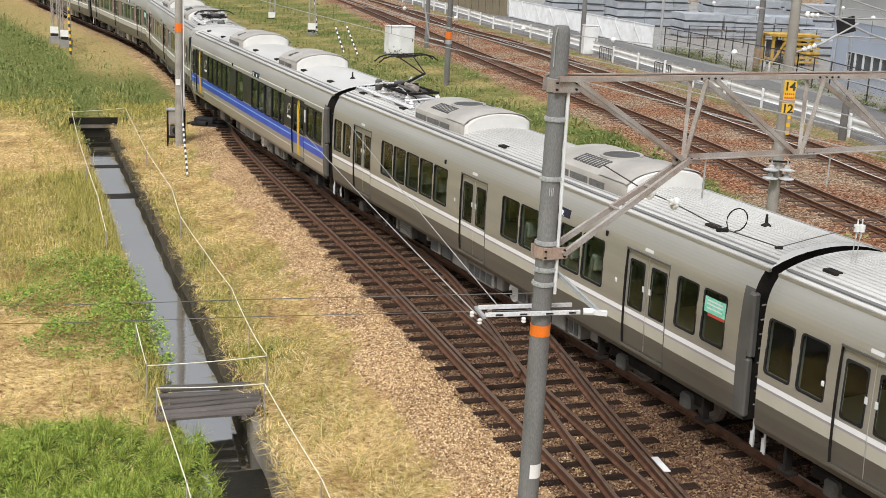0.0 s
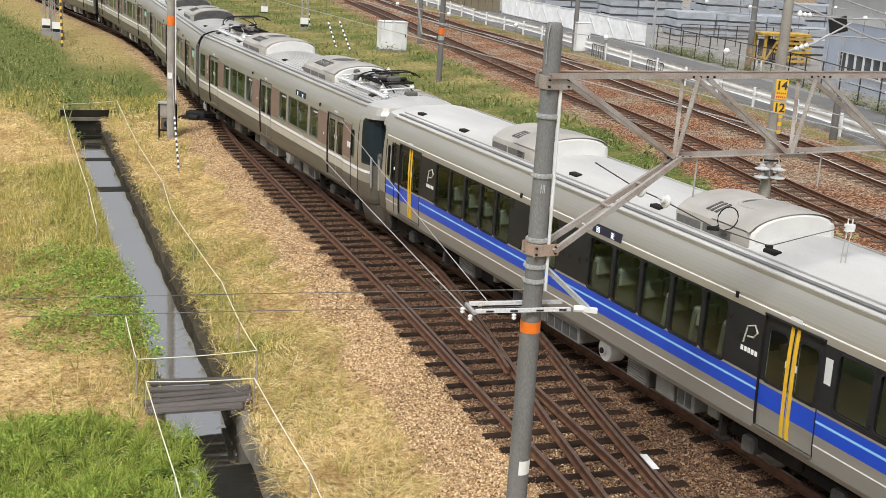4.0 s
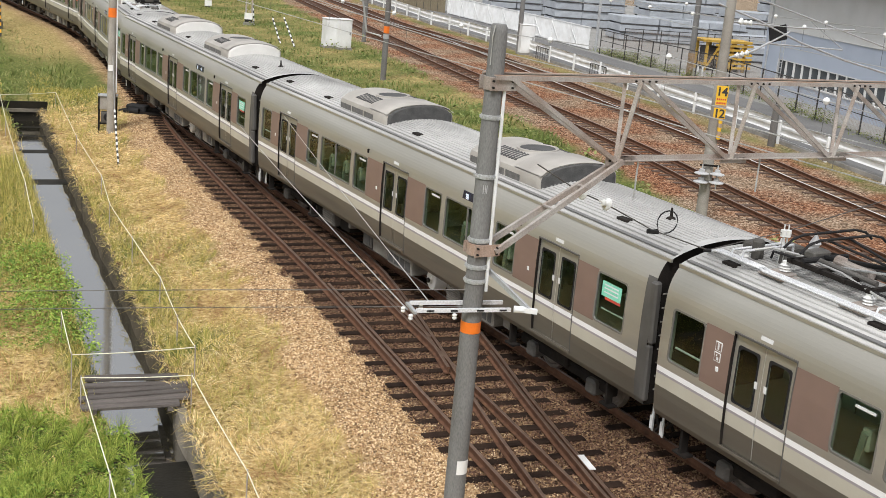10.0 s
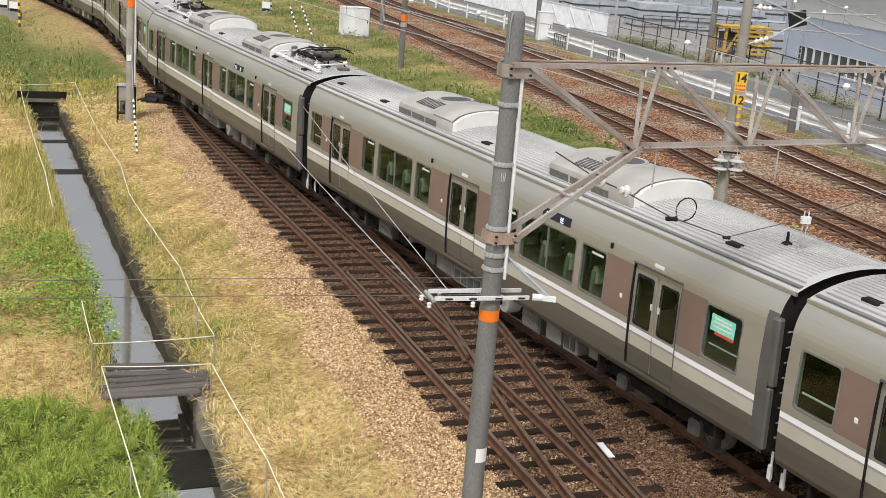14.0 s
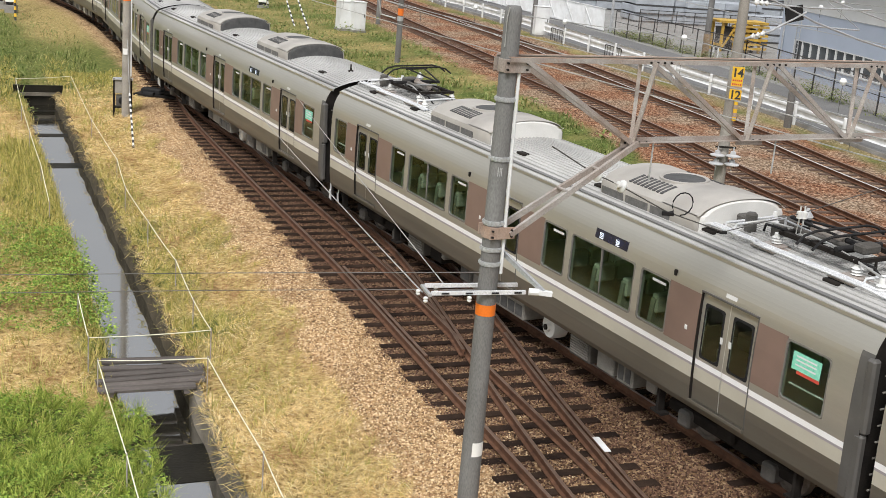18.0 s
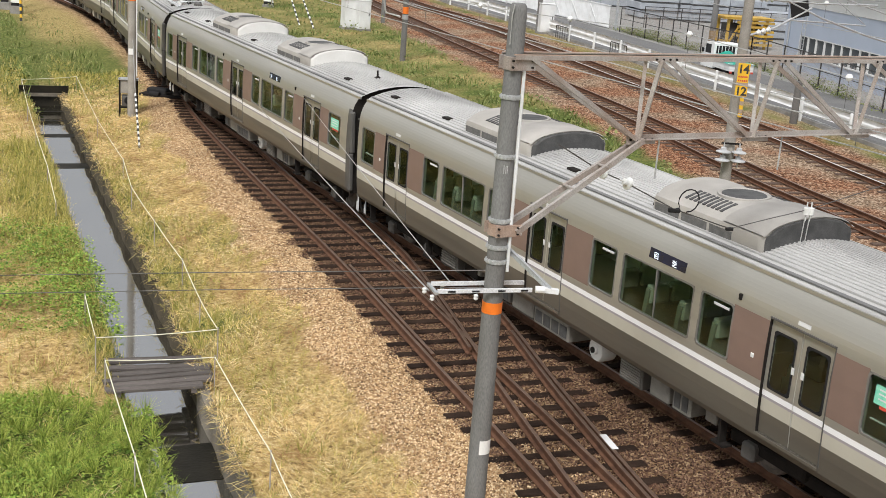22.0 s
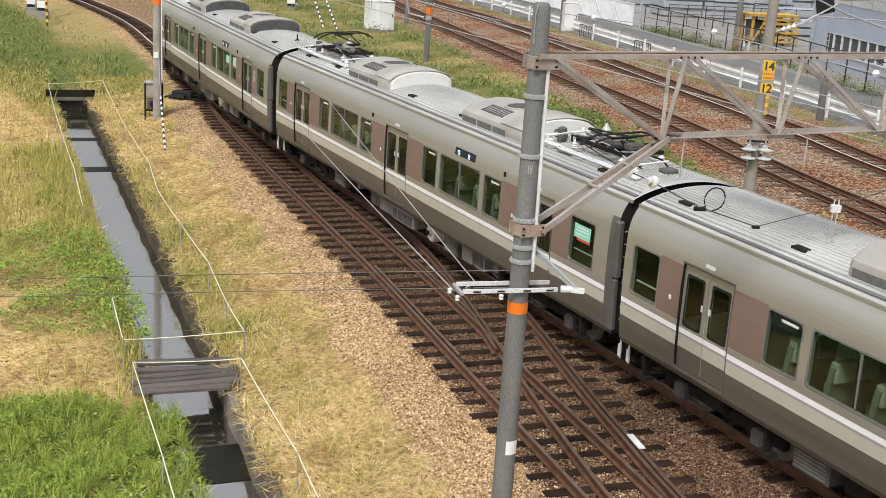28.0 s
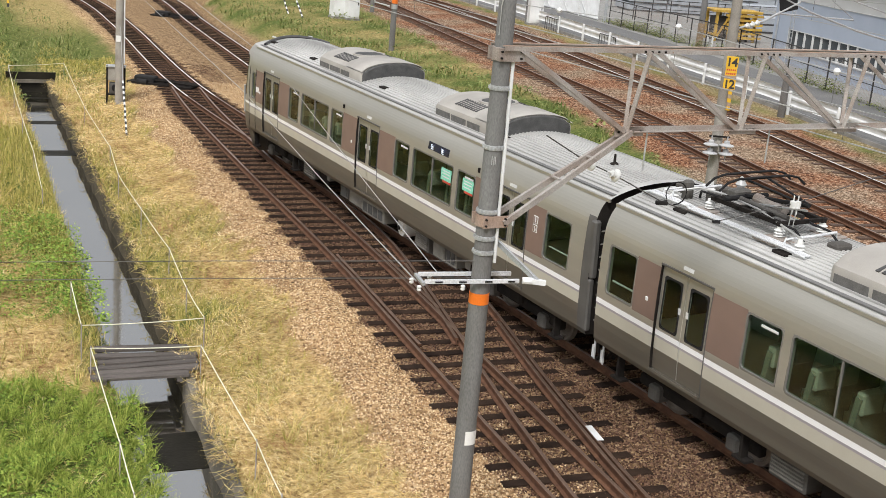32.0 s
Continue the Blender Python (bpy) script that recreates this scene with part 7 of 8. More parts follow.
def road():
    rows = [[(*GUARD.beside(s, -0.35), ROAD_Z), (*GUARD.beside(s, -6.6), ROAD_Z)] for s in np.arange(0, GUARD.s[-1], 2.0)]
    tagged(part("road", Mesh().sweep(rows, closed=False), ASPHALT), "narrow grey asphalt road beside the railway", "road", kind="structure")
    rows = [[(*GUARD.beside(s, -6.6), ROAD_Z - 0.006), (*GUARD.beside(s, -70), ROAD_Z - 0.006)] for s in np.arange(0, GUARD.s[-1], 4.0)]
    tagged(part("pavement", Mesh().sweep(rows, closed=False), PAVING), "pale dusty open yard beyond the road", "yard", kind="structure")
    rows = [[(*GUARD.beside(s, -0.62), ROAD_Z + 0.008), (*GUARD.beside(s, -0.78), ROAD_Z + 0.008)] for s in np.arange(0, GUARD.s[-1], 2.0)]
    tagged(part("road_line", Mesh().sweep(rows, closed=False), WHITE_PAINT), "white line along the road's edge", "road line", kind="structure")
    k = [[(*GUARD.beside(s, o), z) for o, z in ((0.0, ROAD_Z - 0.3), (0.0, ROAD_Z + 0.14), (-0.3, ROAD_Z + 0.14), (-0.35, ROAD_Z - 0.01))] for s in np.arange(0, GUARD.s[-1], 2.0)]
    tagged(part("kerb", Mesh().sweep(k, closed=False), CONCRETE), "low concrete kerb along the road", "kerb", kind="structure")


road()


def guard_rail():
    g = thing("guard_rail", "white steel guard rail on posts along the road", "guard rail")
    W_ = [(0.0, 0.30), (0.07, 0.36), (0.07, 0.50), (0.02, 0.56), (0.02, 0.64), (0.07, 0.70), (0.07, 0.84), (0.0, 0.90)]
    sec = np.arange(18, GUARD.s[-1] - 2, 4.0)
    for s in sec:
        rows = [[(*GUARD.beside(q, 0.0 - x), ROAD_Z + z + 0.1) for x, z in W_] for q in (s, s + 2, s + 4)]
        back = [[(*GUARD.beside(q, 0.012 - x), ROAD_Z + z + 0.1) for x, z in reversed(W_)] for q in (s, s + 2, s + 4)]
        part("beam", Mesh().sweep(rows, closed=False).sweep(back, closed=False), WHITE_PAINT, g)
        q = GUARD.beside(s, 0.09)
        part("post", Mesh().lathe([(0.07, ROAD_Z - 0.3), (0.07, ROAD_Z + 0.98), (0.05, ROAD_Z + 1.02), (0, ROAD_Z + 1.03)], 10, (q[0], q[1], 0)), WHITE_PAINT, g)


guard_rail()


def panel_fence():
    """White corrugated gate panels in frames."""
    f = thing("white_gate", "long white corrugated sliding gate behind the road", "gate")
    a, b = Vector((6.6, 116.5, ROAD_Z)), Vector((15.75, 89.9, ROAD_Z))
    n = 9
    up = Vector((0, 0, 1))
    for i in range(n):
        p, q = a.lerp(b, i / n), a.lerp(b, (i + 0.985) / n)
        d = (q - p).normalized()
        nn = Vector((-d.y, d.x, 0))
        rows = []
        m = 26
        for k in range(m + 1):
            w = p.lerp(q, k / m) + nn * (0.03 if k % 2 else -0.03)
            rows.append([w + up * 0.15, w + up * 1.62])
        part("panel", Mesh().sweep(rows, closed=False), WHITE_PAINT, f)
        part("post", Mesh().bar(p, p + up * 1.72, 0.08, 0.08), WHITE_PAINT, f)
        part("top_rail", Mesh().bar(p + up * 1.66, q + up * 1.66, 0.07, 0.07), WHITE_PAINT, f)
        part("bottom_rail", Mesh().bar(p + up * 0.12, q + up * 0.12, 0.07, 0.08), WHITE_PAINT, f)
        part("stay", Mesh().bar(p + nn * -0.09 + up * 1.55, p.lerp(q, 0.45) + nn * -0.09 + up * 0.2, 0.05, 0.04), WHITE_PAINT, f)


panel_fence()


def mesh_fence(a, b, n, h, label):
    f = thing("mesh_fence", label, "fence", group="dark mesh fences")
    a, b = Vector(a), Vector(b)
    up = Vector((0, 0, 1))
    for i in range(n + 1):
        p = a.lerp(b, i / n)
        part("post", Mesh().bar(p - up * 0.2, p + up * h, 0.06, 0.06), FENCE_BLACK, f)
        if i < n:
            q = a.lerp(b, (i + 1) / n)
            part("top_rail", Mesh().bar(p + up * (h - 0.04), q + up * (h - 0.04), 0.05, 0.05), FENCE_BLACK, f)
            part("middle_rail", Mesh().bar(p + up * h * 0.55, q + up * h * 0.55, 0.035, 0.035), FENCE_BLACK, f)
            w = Mesh()
            for k in range(1, 18):
                t = p.lerp(q, k / 18)
                w.bar(t + up * 0.05, t + up * (h - 0.05), 0.008, 0.008)
            for k in range(1, 10):
                w.bar(p + up * (h * k / 10), q + up * (h * k / 10), 0.008, 0.008)
            tagged(part("wire_mesh", w, GALV_OLD, f), kind="stuff")


mesh_fence((16.2, 88.0, ROAD_Z), (21.2, 72.0, ROAD_Z), 9, 1.75, "dark brown mesh fence along the yard")
mesh_fence((21.2, 72.0, ROAD_Z), (24.6, 45.0, ROAD_Z), 12, 1.75, "dark brown mesh fence before the building")
mesh_fence((19.0, 93.5, ROAD_Z + 0.0), (31.0, 96.5, ROAD_Z), 8, 1.6, "dark mesh fence between stacks of concrete")


def reed_fence():
    f = thing("reed_fence", "tall weathered brown reed screen behind the road", "fence")
    a, b = Vector((0.0, 127, ROAD_Z)), Vector((6.4, 117.5, ROAD_Z))
    n = 10
    for i in range(n):
        p, q = a.lerp(b, i / n), a.lerp(b, (i + 1) / n)
        me = Mesh()
        for k in range(14):
            t = p.lerp(q, (k + 0.5) / 14)
            me.tube(t, t + Vector((random.uniform(-0.02, 0.02), 0, 2.6 + random.uniform(-0.15, 0.15))), 0.045, n=5)
        part("panel", me, BAMBOO, f)
        part("post", Mesh().tube(p, p + Vector((0, 0, 2.7)), 0.05, n=6), FENCE_BLACK, f)


reed_fence()


def cabinets():
    for x, y, z, w, d, h, lab, rz in ((-2.75, 76.9, 0.62, 0.95, 0.8, 1.75, "tall white relay cabinet on a concrete base", 24), (-1.95, 76.5, 0.62, 0.75, 0.8, 1.8, "pale grey relay cabinet beside a white one", 24), (10.2, 82.9, 0.62, 0.95, 0.7, 1.95, "plain white equipment cabinet beside the road", 10)):
        c = thing("equipment_cabinet", lab, "cabinet", pose(x, y, z, 0, 0, rz), "line side cabinets")
        part("case", Mesh().box(-w / 2, w / 2, -d / 2, d / 2, 0.1, h, bevel=0.02), WHITE_PAINT, c)
        part("plinth", Mesh().box(-w / 2 - 0.05, w / 2 + 0.05, -d / 2 - 0.05, d / 2 + 0.05, -0.15, 0.1), CONCRETE, c)
        part("roof", Mesh().box(-w / 2 - 0.04, w / 2 + 0.04, -d / 2 - 0.04, d / 2 + 0.04, h, h + 0.05, bevel=0.015), WHITE_PAINT, c)
        part("door", Mesh().box(-w / 2 + 0.05, w / 2 - 0.05, -d / 2 - 0.02, -d / 2, 0.18, h - 0.08, bevel=0.008), WHITE_PAINT, c)
        part("handle", Mesh().box(w / 2 - 0.16, w / 2 - 0.11, -d / 2 - 0.05, -d / 2 - 0.02, h * 0.5, h * 0.62, bevel=0.008), UNDER, c)
    # low hoop barriers by the guard rail
    for x, y, rz in ((11.0, 80.0, 105), (13.2, 71.5, 105)):
        c = thing("hoop_barrier", "low dark steel hoop barrier beside the track", "barrier", pose(x, y, YARD - 0.2, 0, 0, rz), "hoop barriers")
        part("hoop", Mesh().path([(-1.1, 0, -0.1), (-1.1, 0, 0.75), (-1.05, 0, 0.8), (1.05, 0, 0.8), (1.1, 0, 0.75), (1.1, 0, -0.1)], 0.03, 8), FENCE_BLACK, c)
        for k in range(5):
            part("bar", Mesh().tube((-0.8 + k * 0.4, 0, 0), (-0.8 + k * 0.4, 0, 0.8), 0.015, n=6), FENCE_BLACK, c)


cabinets()


def block_stacks():
    """Stacks of long precast concrete slabs on battens."""
    rs = random.Random(8)
    for x, y, rz, nx, L, wd, hh, nlay in ((20.2, 101.5, 12, 2, 3.4, 3.0, 0.55, 3), (24.6, 102.0, 12, 2, 3.4, 3.0, 0.55, 3), (29.5, 99.0, 12, 2, 3.4, 3.0, 0.55, 2), (16.2, 112.5, 12, 2, 2.6, 3.0, 0.6, 5), (20.2, 113.5, 12, 1, 2.8, 3.0, 0.6, 5), (24.5, 110.5, 12, 2, 3.2, 3, 0.6, 4), (31.5, 108, 12, 2, 3.2, 3, 0.6, 4), (37, 104, 12, 2, 3.2, 3, 0.6, 3), (11.0, 121, 12, 2, 2.6, 3, 0.5, 4), (27.5, 90.5, 12, 2, 3.0, 2.2, 0.45, 2), (27.0, 124, 12, 3, 3.2, 3, 0.7, 6), (38, 118, 12, 3, 3.2, 3, 0.7, 6), (17, 126, 12, 2, 3.2, 3, 0.7, 6)):
        st = thing("slab_stack", "stack of pale grey precast concrete slabs on battens", "concrete stack", pose(x, y, ROAD_Z, 0, 0, rz), "stacks of concrete slabs")
        z = 0.12
        for k in range(nlay):
            for i in range(nx):
                a = i * (L + 0.12) + rs.uniform(-0.05, 0.05)
                part("slab", cached(("slab", L, wd, hh), lambda: Mesh().box(0, L, 0, wd, 0, hh, bevel=0.03).data("slab", [BLOCK])), None, st, at=pose(a, rs.uniform(-0.06, 0.06), z))
            part("batten", cached(("batten", L, nx, wd), lambda: Mesh().box(0.1, (L + 0.12) * nx - 0.2, 0.3, 0.45, -0.12, -0.004).box(0.1, (L + 0.12) * nx - 0.2, wd - 0.4, wd - 0.25, -0.12, -0.004).box(-0.02, (L + 0.12) * nx, -0.05, -0.02, -0.09, -0.01).data("batten", [TIMBER_DARK])), None, st, at=pose(0, 0, z))
            z += hh + 0.12


block_stacks()


def warehouse():
    """Long building: pale blue lower wall with a window band, white upper wall, overhanging eave."""
    a, b = Vector((23.6, 73.6, 0)), Vector((29.5, 33.0, 0))
    d = (b - a).normalized()
    n = Vector((d.y, -d.x, 0))
    if n.x > 0:
        n = -n
    ang = math.degrees(math.atan2(d.y, d.x))
    L = (b - a).length
    w = thing("warehouse", "long pale blue and white warehouse with a window band", "building", Matrix.Translation((a.x, a.y, ROAD_Z)) @ pose(0, 0, 0, 0, 0, ang))
    # local: x along the wall, y into the building
    s = 1
    part("lower_wall", Mesh().box(0, L, 0, 0.25, -0.3, 0.92), CLAD_BLUE, w)
    part("middle_wall", Mesh().box(0, L, 0, 0.25, 2.05, 3.75), CLAD_BLUE, w)
    part("wall_pier", Mesh().box(0, 2.0, 0.0, 0.25, 0.92, 2.05), CLAD_BLUE, w)
    part("upper_wall", Mesh().box(-0.02, L, -0.05, 0.25, 3.75, 6.6), CLAD_WHITE, w)
    part("end_wall", Mesh().box(0, 0.25, 0.25, 22, -0.3, 3.75), CLAD_BLUE, w)
    part("upper_end_wall", Mesh().box(-0.02, 0.25, 0.25, 22, 3.75, 6.6), CLAD_WHITE, w)
    part("eave", Mesh().box(-0.6, L, -0.9, 0.3, 6.6, 6.75).box(-0.6, L, -0.95, -0.75, 6.72, 6.95), CLAD_WHITE, w)
    part("gutter", Mesh().tube((-0.6, -1.0, 6.62), (L, -1.0, 6.62), 0.09, n=10), GALV_OLD, w)
    part("roof", Mesh().box(-0.6, L, 0.0, 22, 6.75, 6.95), CLAD_WHITE, w)
    part("sill", Mesh().box(2.0, L, -0.06, 0.2, 0.86, 0.93), CLAD_WHITE, w)
    k = 0
    x = 2.0
    while x < L - 1:
        win = part("window", Mesh().box(x, x + 0.06, -0.02, 0.16, 0.93, 2.05).box(x + 0.06, x + 1.0, -0.0, 0.1, 1.99, 2.05), CLAD_WHITE, w)
        part("pane", Mesh().box(x + 0.06, x + 1.0, 0.1, 0.13, 0.93, 2.0), DARK_PANE, win)
        x += 1.0
        k += 1
    part("downpipe", Mesh().tube((0.6, -0.08, -0.3), (0.6, -0.08, 6.6), 0.06, n=8), GALV, w)
    lad = Mesh()
    for o in (-0.22, 0.22):
        lad.tube((3.0 + o, -0.35, -0.3), (3.0 + o, -0.35, 3.4), 0.025, n=6)
    for i in range(11):
        lad.tube((2.78, -0.35, 0.1 + i * 0.3), (3.22, -0.35, 0.1 + i * 0.3), 0.018, n=6)
    part("ladder", lad, GALV, w)


warehouse()


def yellow_machine():
    """A yellow steel rack and loader parts stacked in the yard."""
    y = thing("yellow_rack", "yellow painted steel machine parts stacked in the yard", "machinery", pose(22.3, 81.8, ROAD_Z, 0, 0, 12))
    OCHRE = mat("worn ochre paint", (0.62, 0.40, 0.055), (0.48, 0.29, 0.05), 2.5, 0.6, dirt=(0.22, 0.14, 0.06), dirt_scale=2.0, dirt_amount=0.6)
    part("deck", Mesh().box(-0.3, 3.3, -0.1, 1.7, 1.92, 2.02), OCHRE, y)
    for k in range(5):
        part("deck_plank", Mesh().box(-0.35, 3.35, -0.1 + k * 0.37, 0.2 + k * 0.37, 2.024, 2.09, bevel=0.01), OCHRE, y)
    for a in (0.0, 0.95, 1.9, 2.85):
        for c in (0.05, 1.5):
            part("column", Mesh().box(a, a + 0.16, c, c + 0.16, -0.1, 1.92), OCHRE, y)
    for i in range(6):
        part("beam", Mesh().bar((0.9 - 0.05 * i, -0.06, 0.25 + i * 0.3), (3.4, -0.02, 0.32 + i * 0.29), 0.2, 0.15), OCHRE, y)
        part("cross_beam", Mesh().bar((0.1 + i * 0.55, -0.15, 0.4 + (i % 3) * 0.5), (0.1 + i * 0.55, 1.6, 0.4 + (i % 3) * 0.5), 0.14, 0.14), OCHRE, y)
    for i in range(3):
        part("brace", Mesh().bar((0.05 + i * 0.9, -0.02, 0.15), (0.95 + i * 0.9, -0.02, 1.75), 0.11, 0.1), OCHRE, y)
    part("crate", Mesh().box(0.2, 2.7, 0.4, 1.4, 0.0, 1.6, bevel=0.03), TIMBER_DARK, y)


yellow_machine()


def kei_truck():
    """A small flat-nosed truck with a green sheet over its bed; y points along its way."""
    t = thing("small_truck", "small white truck with a green sheet over its bed", "truck")
    paint = mat("white car paint", (0.80, 0.81, 0.80), (0.77, 0.78, 0.77), 2, 0.25, fine=0.01)
    sheet = mat("green tarpaulin", (0.02, 0.34, 0.25), (0.015, 0.28, 0.21), 3, 0.6, 0, 0.2, 8)
    cab = Mesh()
    prof = [(0.30, 0.55), (0.30, 1.75), (0.36, 1.82), (1.15, 1.80), (1.55, 1.2), (1.66, 1.05), (1.68, 0.45), (0.30, 0.45)]
    cab.sweep([[(x, y, z) for y, z in prof] for x in (-0.70, 0.70)])
    part("cab", cab, paint, t)
    part("windscreen", Mesh().add([(-0.62, 1.20, 1.745), (0.62, 1.20, 1.745), (0.62, 1.56, 1.215), (-0.62, 1.56, 1.215)], [(3, 2, 1, 0)]), BLACK_BAND, t)
    part("rear_window", Mesh().box(-0.55, 0.55, 0.285, 0.30, 1.25, 1.65), BLACK_BAND, t)
    gr = Mesh()
    for k in range(5):
        gr.box(-0.45 + k * 0.2, -0.42 + k * 0.2, 0.265, 0.285, 1.22, 1.68)
    part("window_guard", gr, WHITE_PAINT, t)
    for s in (-1, 1):
        part("side_window", Mesh().box(min(s * 0.70, s * 0.708), max(s * 0.70, s * 0.708), 0.62, 1.25, 1.2, 1.68), BLACK_BAND, t)
        part("mirror", Mesh().box(min(s * 0.72, s * 0.86), max(s * 0.72, s * 0.86), 1.35, 1.42, 1.2, 1.42, bevel=0.02), BLACK, t)
        part("side_gate", Mesh().box(min(s * 0.68, s * 0.72), max(s * 0.68, s * 0.72), -1.65, 0.22, 0.65, 0.95, bevel=0.01), paint, t)
        part("tail_lamp", Mesh().box(min(s * 0.55, s * 0.69), max(s * 0.55, s * 0.69), -1.72, -1.69, 0.45, 0.55), RED_STICKER, t)
    part("bed", Mesh().box(-0.70, 0.70, -1.68, 0.25, 0.55, 0.66), paint, t)
    part("tail_gate", Mesh().box(-0.70, 0.70, -1.70, -1.66, 0.65, 0.95, bevel=0.01), paint, t)
    rows = []
    for y, h in ((-1.78, 0.93), (-1.6, 1.02), (-0.9, 1.12), (-0.2, 1.34), (0.12, 1.42), (0.22, 1.38)):
        rows.append([(x, y, 0.93 + (h - 0.93) * (1 - (x / 0.78) ** 2) + 0.02 * math.sin(x * 9 + y * 5)) for x in np.linspace(-0.78, 0.78, 9)])
    part("tarpaulin", Mesh().sweep(rows, closed=False), sheet, t, "green tarpaulin", smooth=True)
    part("chassis", Mesh().box(-0.5, 0.5, -1.6, 1.5, 0.3, 0.55), UNDER, t)
    for y in (-1.05, 1.0):
        for s in (-1, 1):
            w = part("wheel", Mesh().lathe([(0.0, s * 0.55), (0.27, s * 0.55), (0.27, s * 0.68), (0.2, s * 0.69), (0.0, s * 0.67)], 16, (0, y, 0.27), "X"), BLACK, t)
            part("rim", Mesh().lathe([(0.0, s * 0.672), (0.17, s * 0.692), (0.17, s * 0.696), (0.0, s * 0.70)], 12, (0, y, 0.27), "X"), GALV, w)
    return t


TRUCK = kei_truck()


# ---- loose stones, straw and weeds ----
def island_mat(name, cols, rough=0.8):
    """Colour of each loose piece by its own random number."""
    m = bpy.data.materials.new(name)
    m.use_nodes = True
    n, li = m.node_tree.nodes, m.node_tree.links.new
    p = n["Principled BSDF"]
    g = n.new("ShaderNodeNewGeometry")
    r = n.new("ShaderNodeValToRGB")
    e = r.color_ramp.elements
    while len(e) < len(cols):
        e.new(0.5)
    for i, c in enumerate(cols):
        e[i].position, e[i].color = i / (len(cols) - 1), (*c, 1)
    li(g.outputs["Random Per Island"], r.inputs[0])
    li(r.outputs[0], p.inputs["Base Color"])
    p.inputs["Roughness"].default_value = rough
    p.inputs["Specular IOR Level"].default_value = 0.1
    return m


def scatter(name, tv, tf, P, yaw, size, lean, lean_dir, m, label, category, jitter=0.0, seed=1, stretch=None):
    """One mesh of many copies of a small template."""
    rng = np.random.default_rng(seed)
    tv, tf = np.array(tv, float), np.array(tf, int)
    n, k = len(P), len(tv)
    V = np.repeat(tv[None], n, 0) * size[:, None, None]
    if stretch is not None:
        V *= stretch[:, None, :]
    if jitter:
        V *= 1 + rng.uniform(-jitter, jitter, V.shape)
    c, s = np.cos(yaw)[:, None], np.sin(yaw)[:, None]
    x, y = V[..., 0] * c - V[..., 1] * s, V[..., 0] * s + V[..., 1] * c
    z = V[..., 2]
    # lean: turn about a level axis
    a, b = np.cos(lean)[:, None], np.sin(lean)[:, None]
    ux, uy = np.cos(lean_dir)[:, None], np.sin(lean_dir)[:, None]
    along = x * ux + y * uy
    ox, oy = x - along * ux, y - along * uy
    al2, z2 = along * a + z * b, -along * b + z * a
    V = np.stack([ox + al2 * ux, oy + al2 * uy, z2], -1) + P[:, None, :]
    F = (tf[None] + (np.arange(n) * k)[:, None, None]).reshape(-1, tf.shape[1])
    me = bpy.data.meshes.new(name)
    me.vertices.add(n * k)
    me.vertices.foreach_set("co", V.ravel().astype(np.float32))
    w = tf.shape[1]
    me.loops.add(len(F) * w)
    me.loops.foreach_set("vertex_index", F.ravel().astype(np.int32))
    me.polygons.add(len(F))
    me.polygons.foreach_set("loop_start", np.arange(0, len(F) * w, w, dtype=np.int32))
    me.update(calc_edges=True)
    me.materials.append(m)
    return tagged(new(name, me), label, category, kind="stuff")


STONE_V = [(0.5, 0.1, -0.1), (-0.45, 0.2, 0.0), (0.05, 0.5, 0.05), (0.0, -0.48, -0.05), (0.1, 0.05, 0.42), (0.0, 0.0, -0.4)]
STONE_F = [(0, 2, 4), (2, 1, 4), (1, 3, 4), (3, 0, 4), (2, 0, 5), (1, 2, 5), (3, 1, 5), (0, 3, 5)]
BLADE_V = [(-0.5, 0, 0), (0.5, 0, 0), (-0.42, 0.10, 0.5), (0.42, 0.10, 0.5), (0.0, 0.38, 1.0)]
BLADE_F = [(0, 1, 3), (0, 3, 2), (2, 3, 4)]
LEAF_V = [(0, 0, 0), (-0.38, 0.35, 0.12), (0.38, 0.35, 0.12), (-0.3, 0.7, 0.1), (0.3, 0.7, 0.1), (0, 1.05, 0.0)]
LEAF_F = [(0, 2, 1), (1, 2, 4), (1, 4, 3), (3, 4, 5)]


def spread(n, x0, x1, y0, y1, seed):
    """Points over a patch of ground, denser towards the viewer, with the ground's data."""
    rng = np.random.default_rng(seed)
    u = rng.random(n)
    Y = y0 * (y1 / y0) ** u
    X = rng.uniform(x0, x1, n)
    z, bal, near, dd, dt, rust, strip = heights(X, Y)
    return rng, X, Y, z, bal, near, dd, dt, rust, strip, green_at(X, Y, near, dd, strip)


def along_track(n, o0, o1, y0, y1, seed):
    """Points beside the train's track, from o0 to o1 metres across, with the ground's data."""
    rng = np.random.default_rng(seed)
    Y = y0 * (y1 / y0) ** rng.random(n)
    X = np.interp(Y, TRAIN_LINE.p[::-1, 1], TRAIN_LINE.p[::-1, 0]) + rng.uniform(o0, o1, n)
    z, bal, near, dd, dt, rust, strip = heights(X, Y)
    return rng, X, Y, z, bal, near, dd, dt, rust, strip, green_at(X, Y, near, dd, strip)


def tuft(X, Y, d, pull=0.6):
    """Draws points towards the hearts of tufts about d apart: place, way outwards, and each tuft's vigour 0 to 1."""
    i, j = np.floor(X / d), np.floor(Y / d)

    def chance(a, b):
        return np.modf(np.abs(np.sin(i * a + j * b) * 43758.5453))[0]
    cx, cy = (i + 0.15 + 0.7 * chance(12.9898, 78.233)) * d, (j + 0.15 + 0.7 * chance(39.346, 11.135)) * d
    out = np.arctan2(Y - cy, X - cx)
    return X + (cx - X) * pull, Y + (cy - Y) * pull, out, chance(73.156, 52.235)


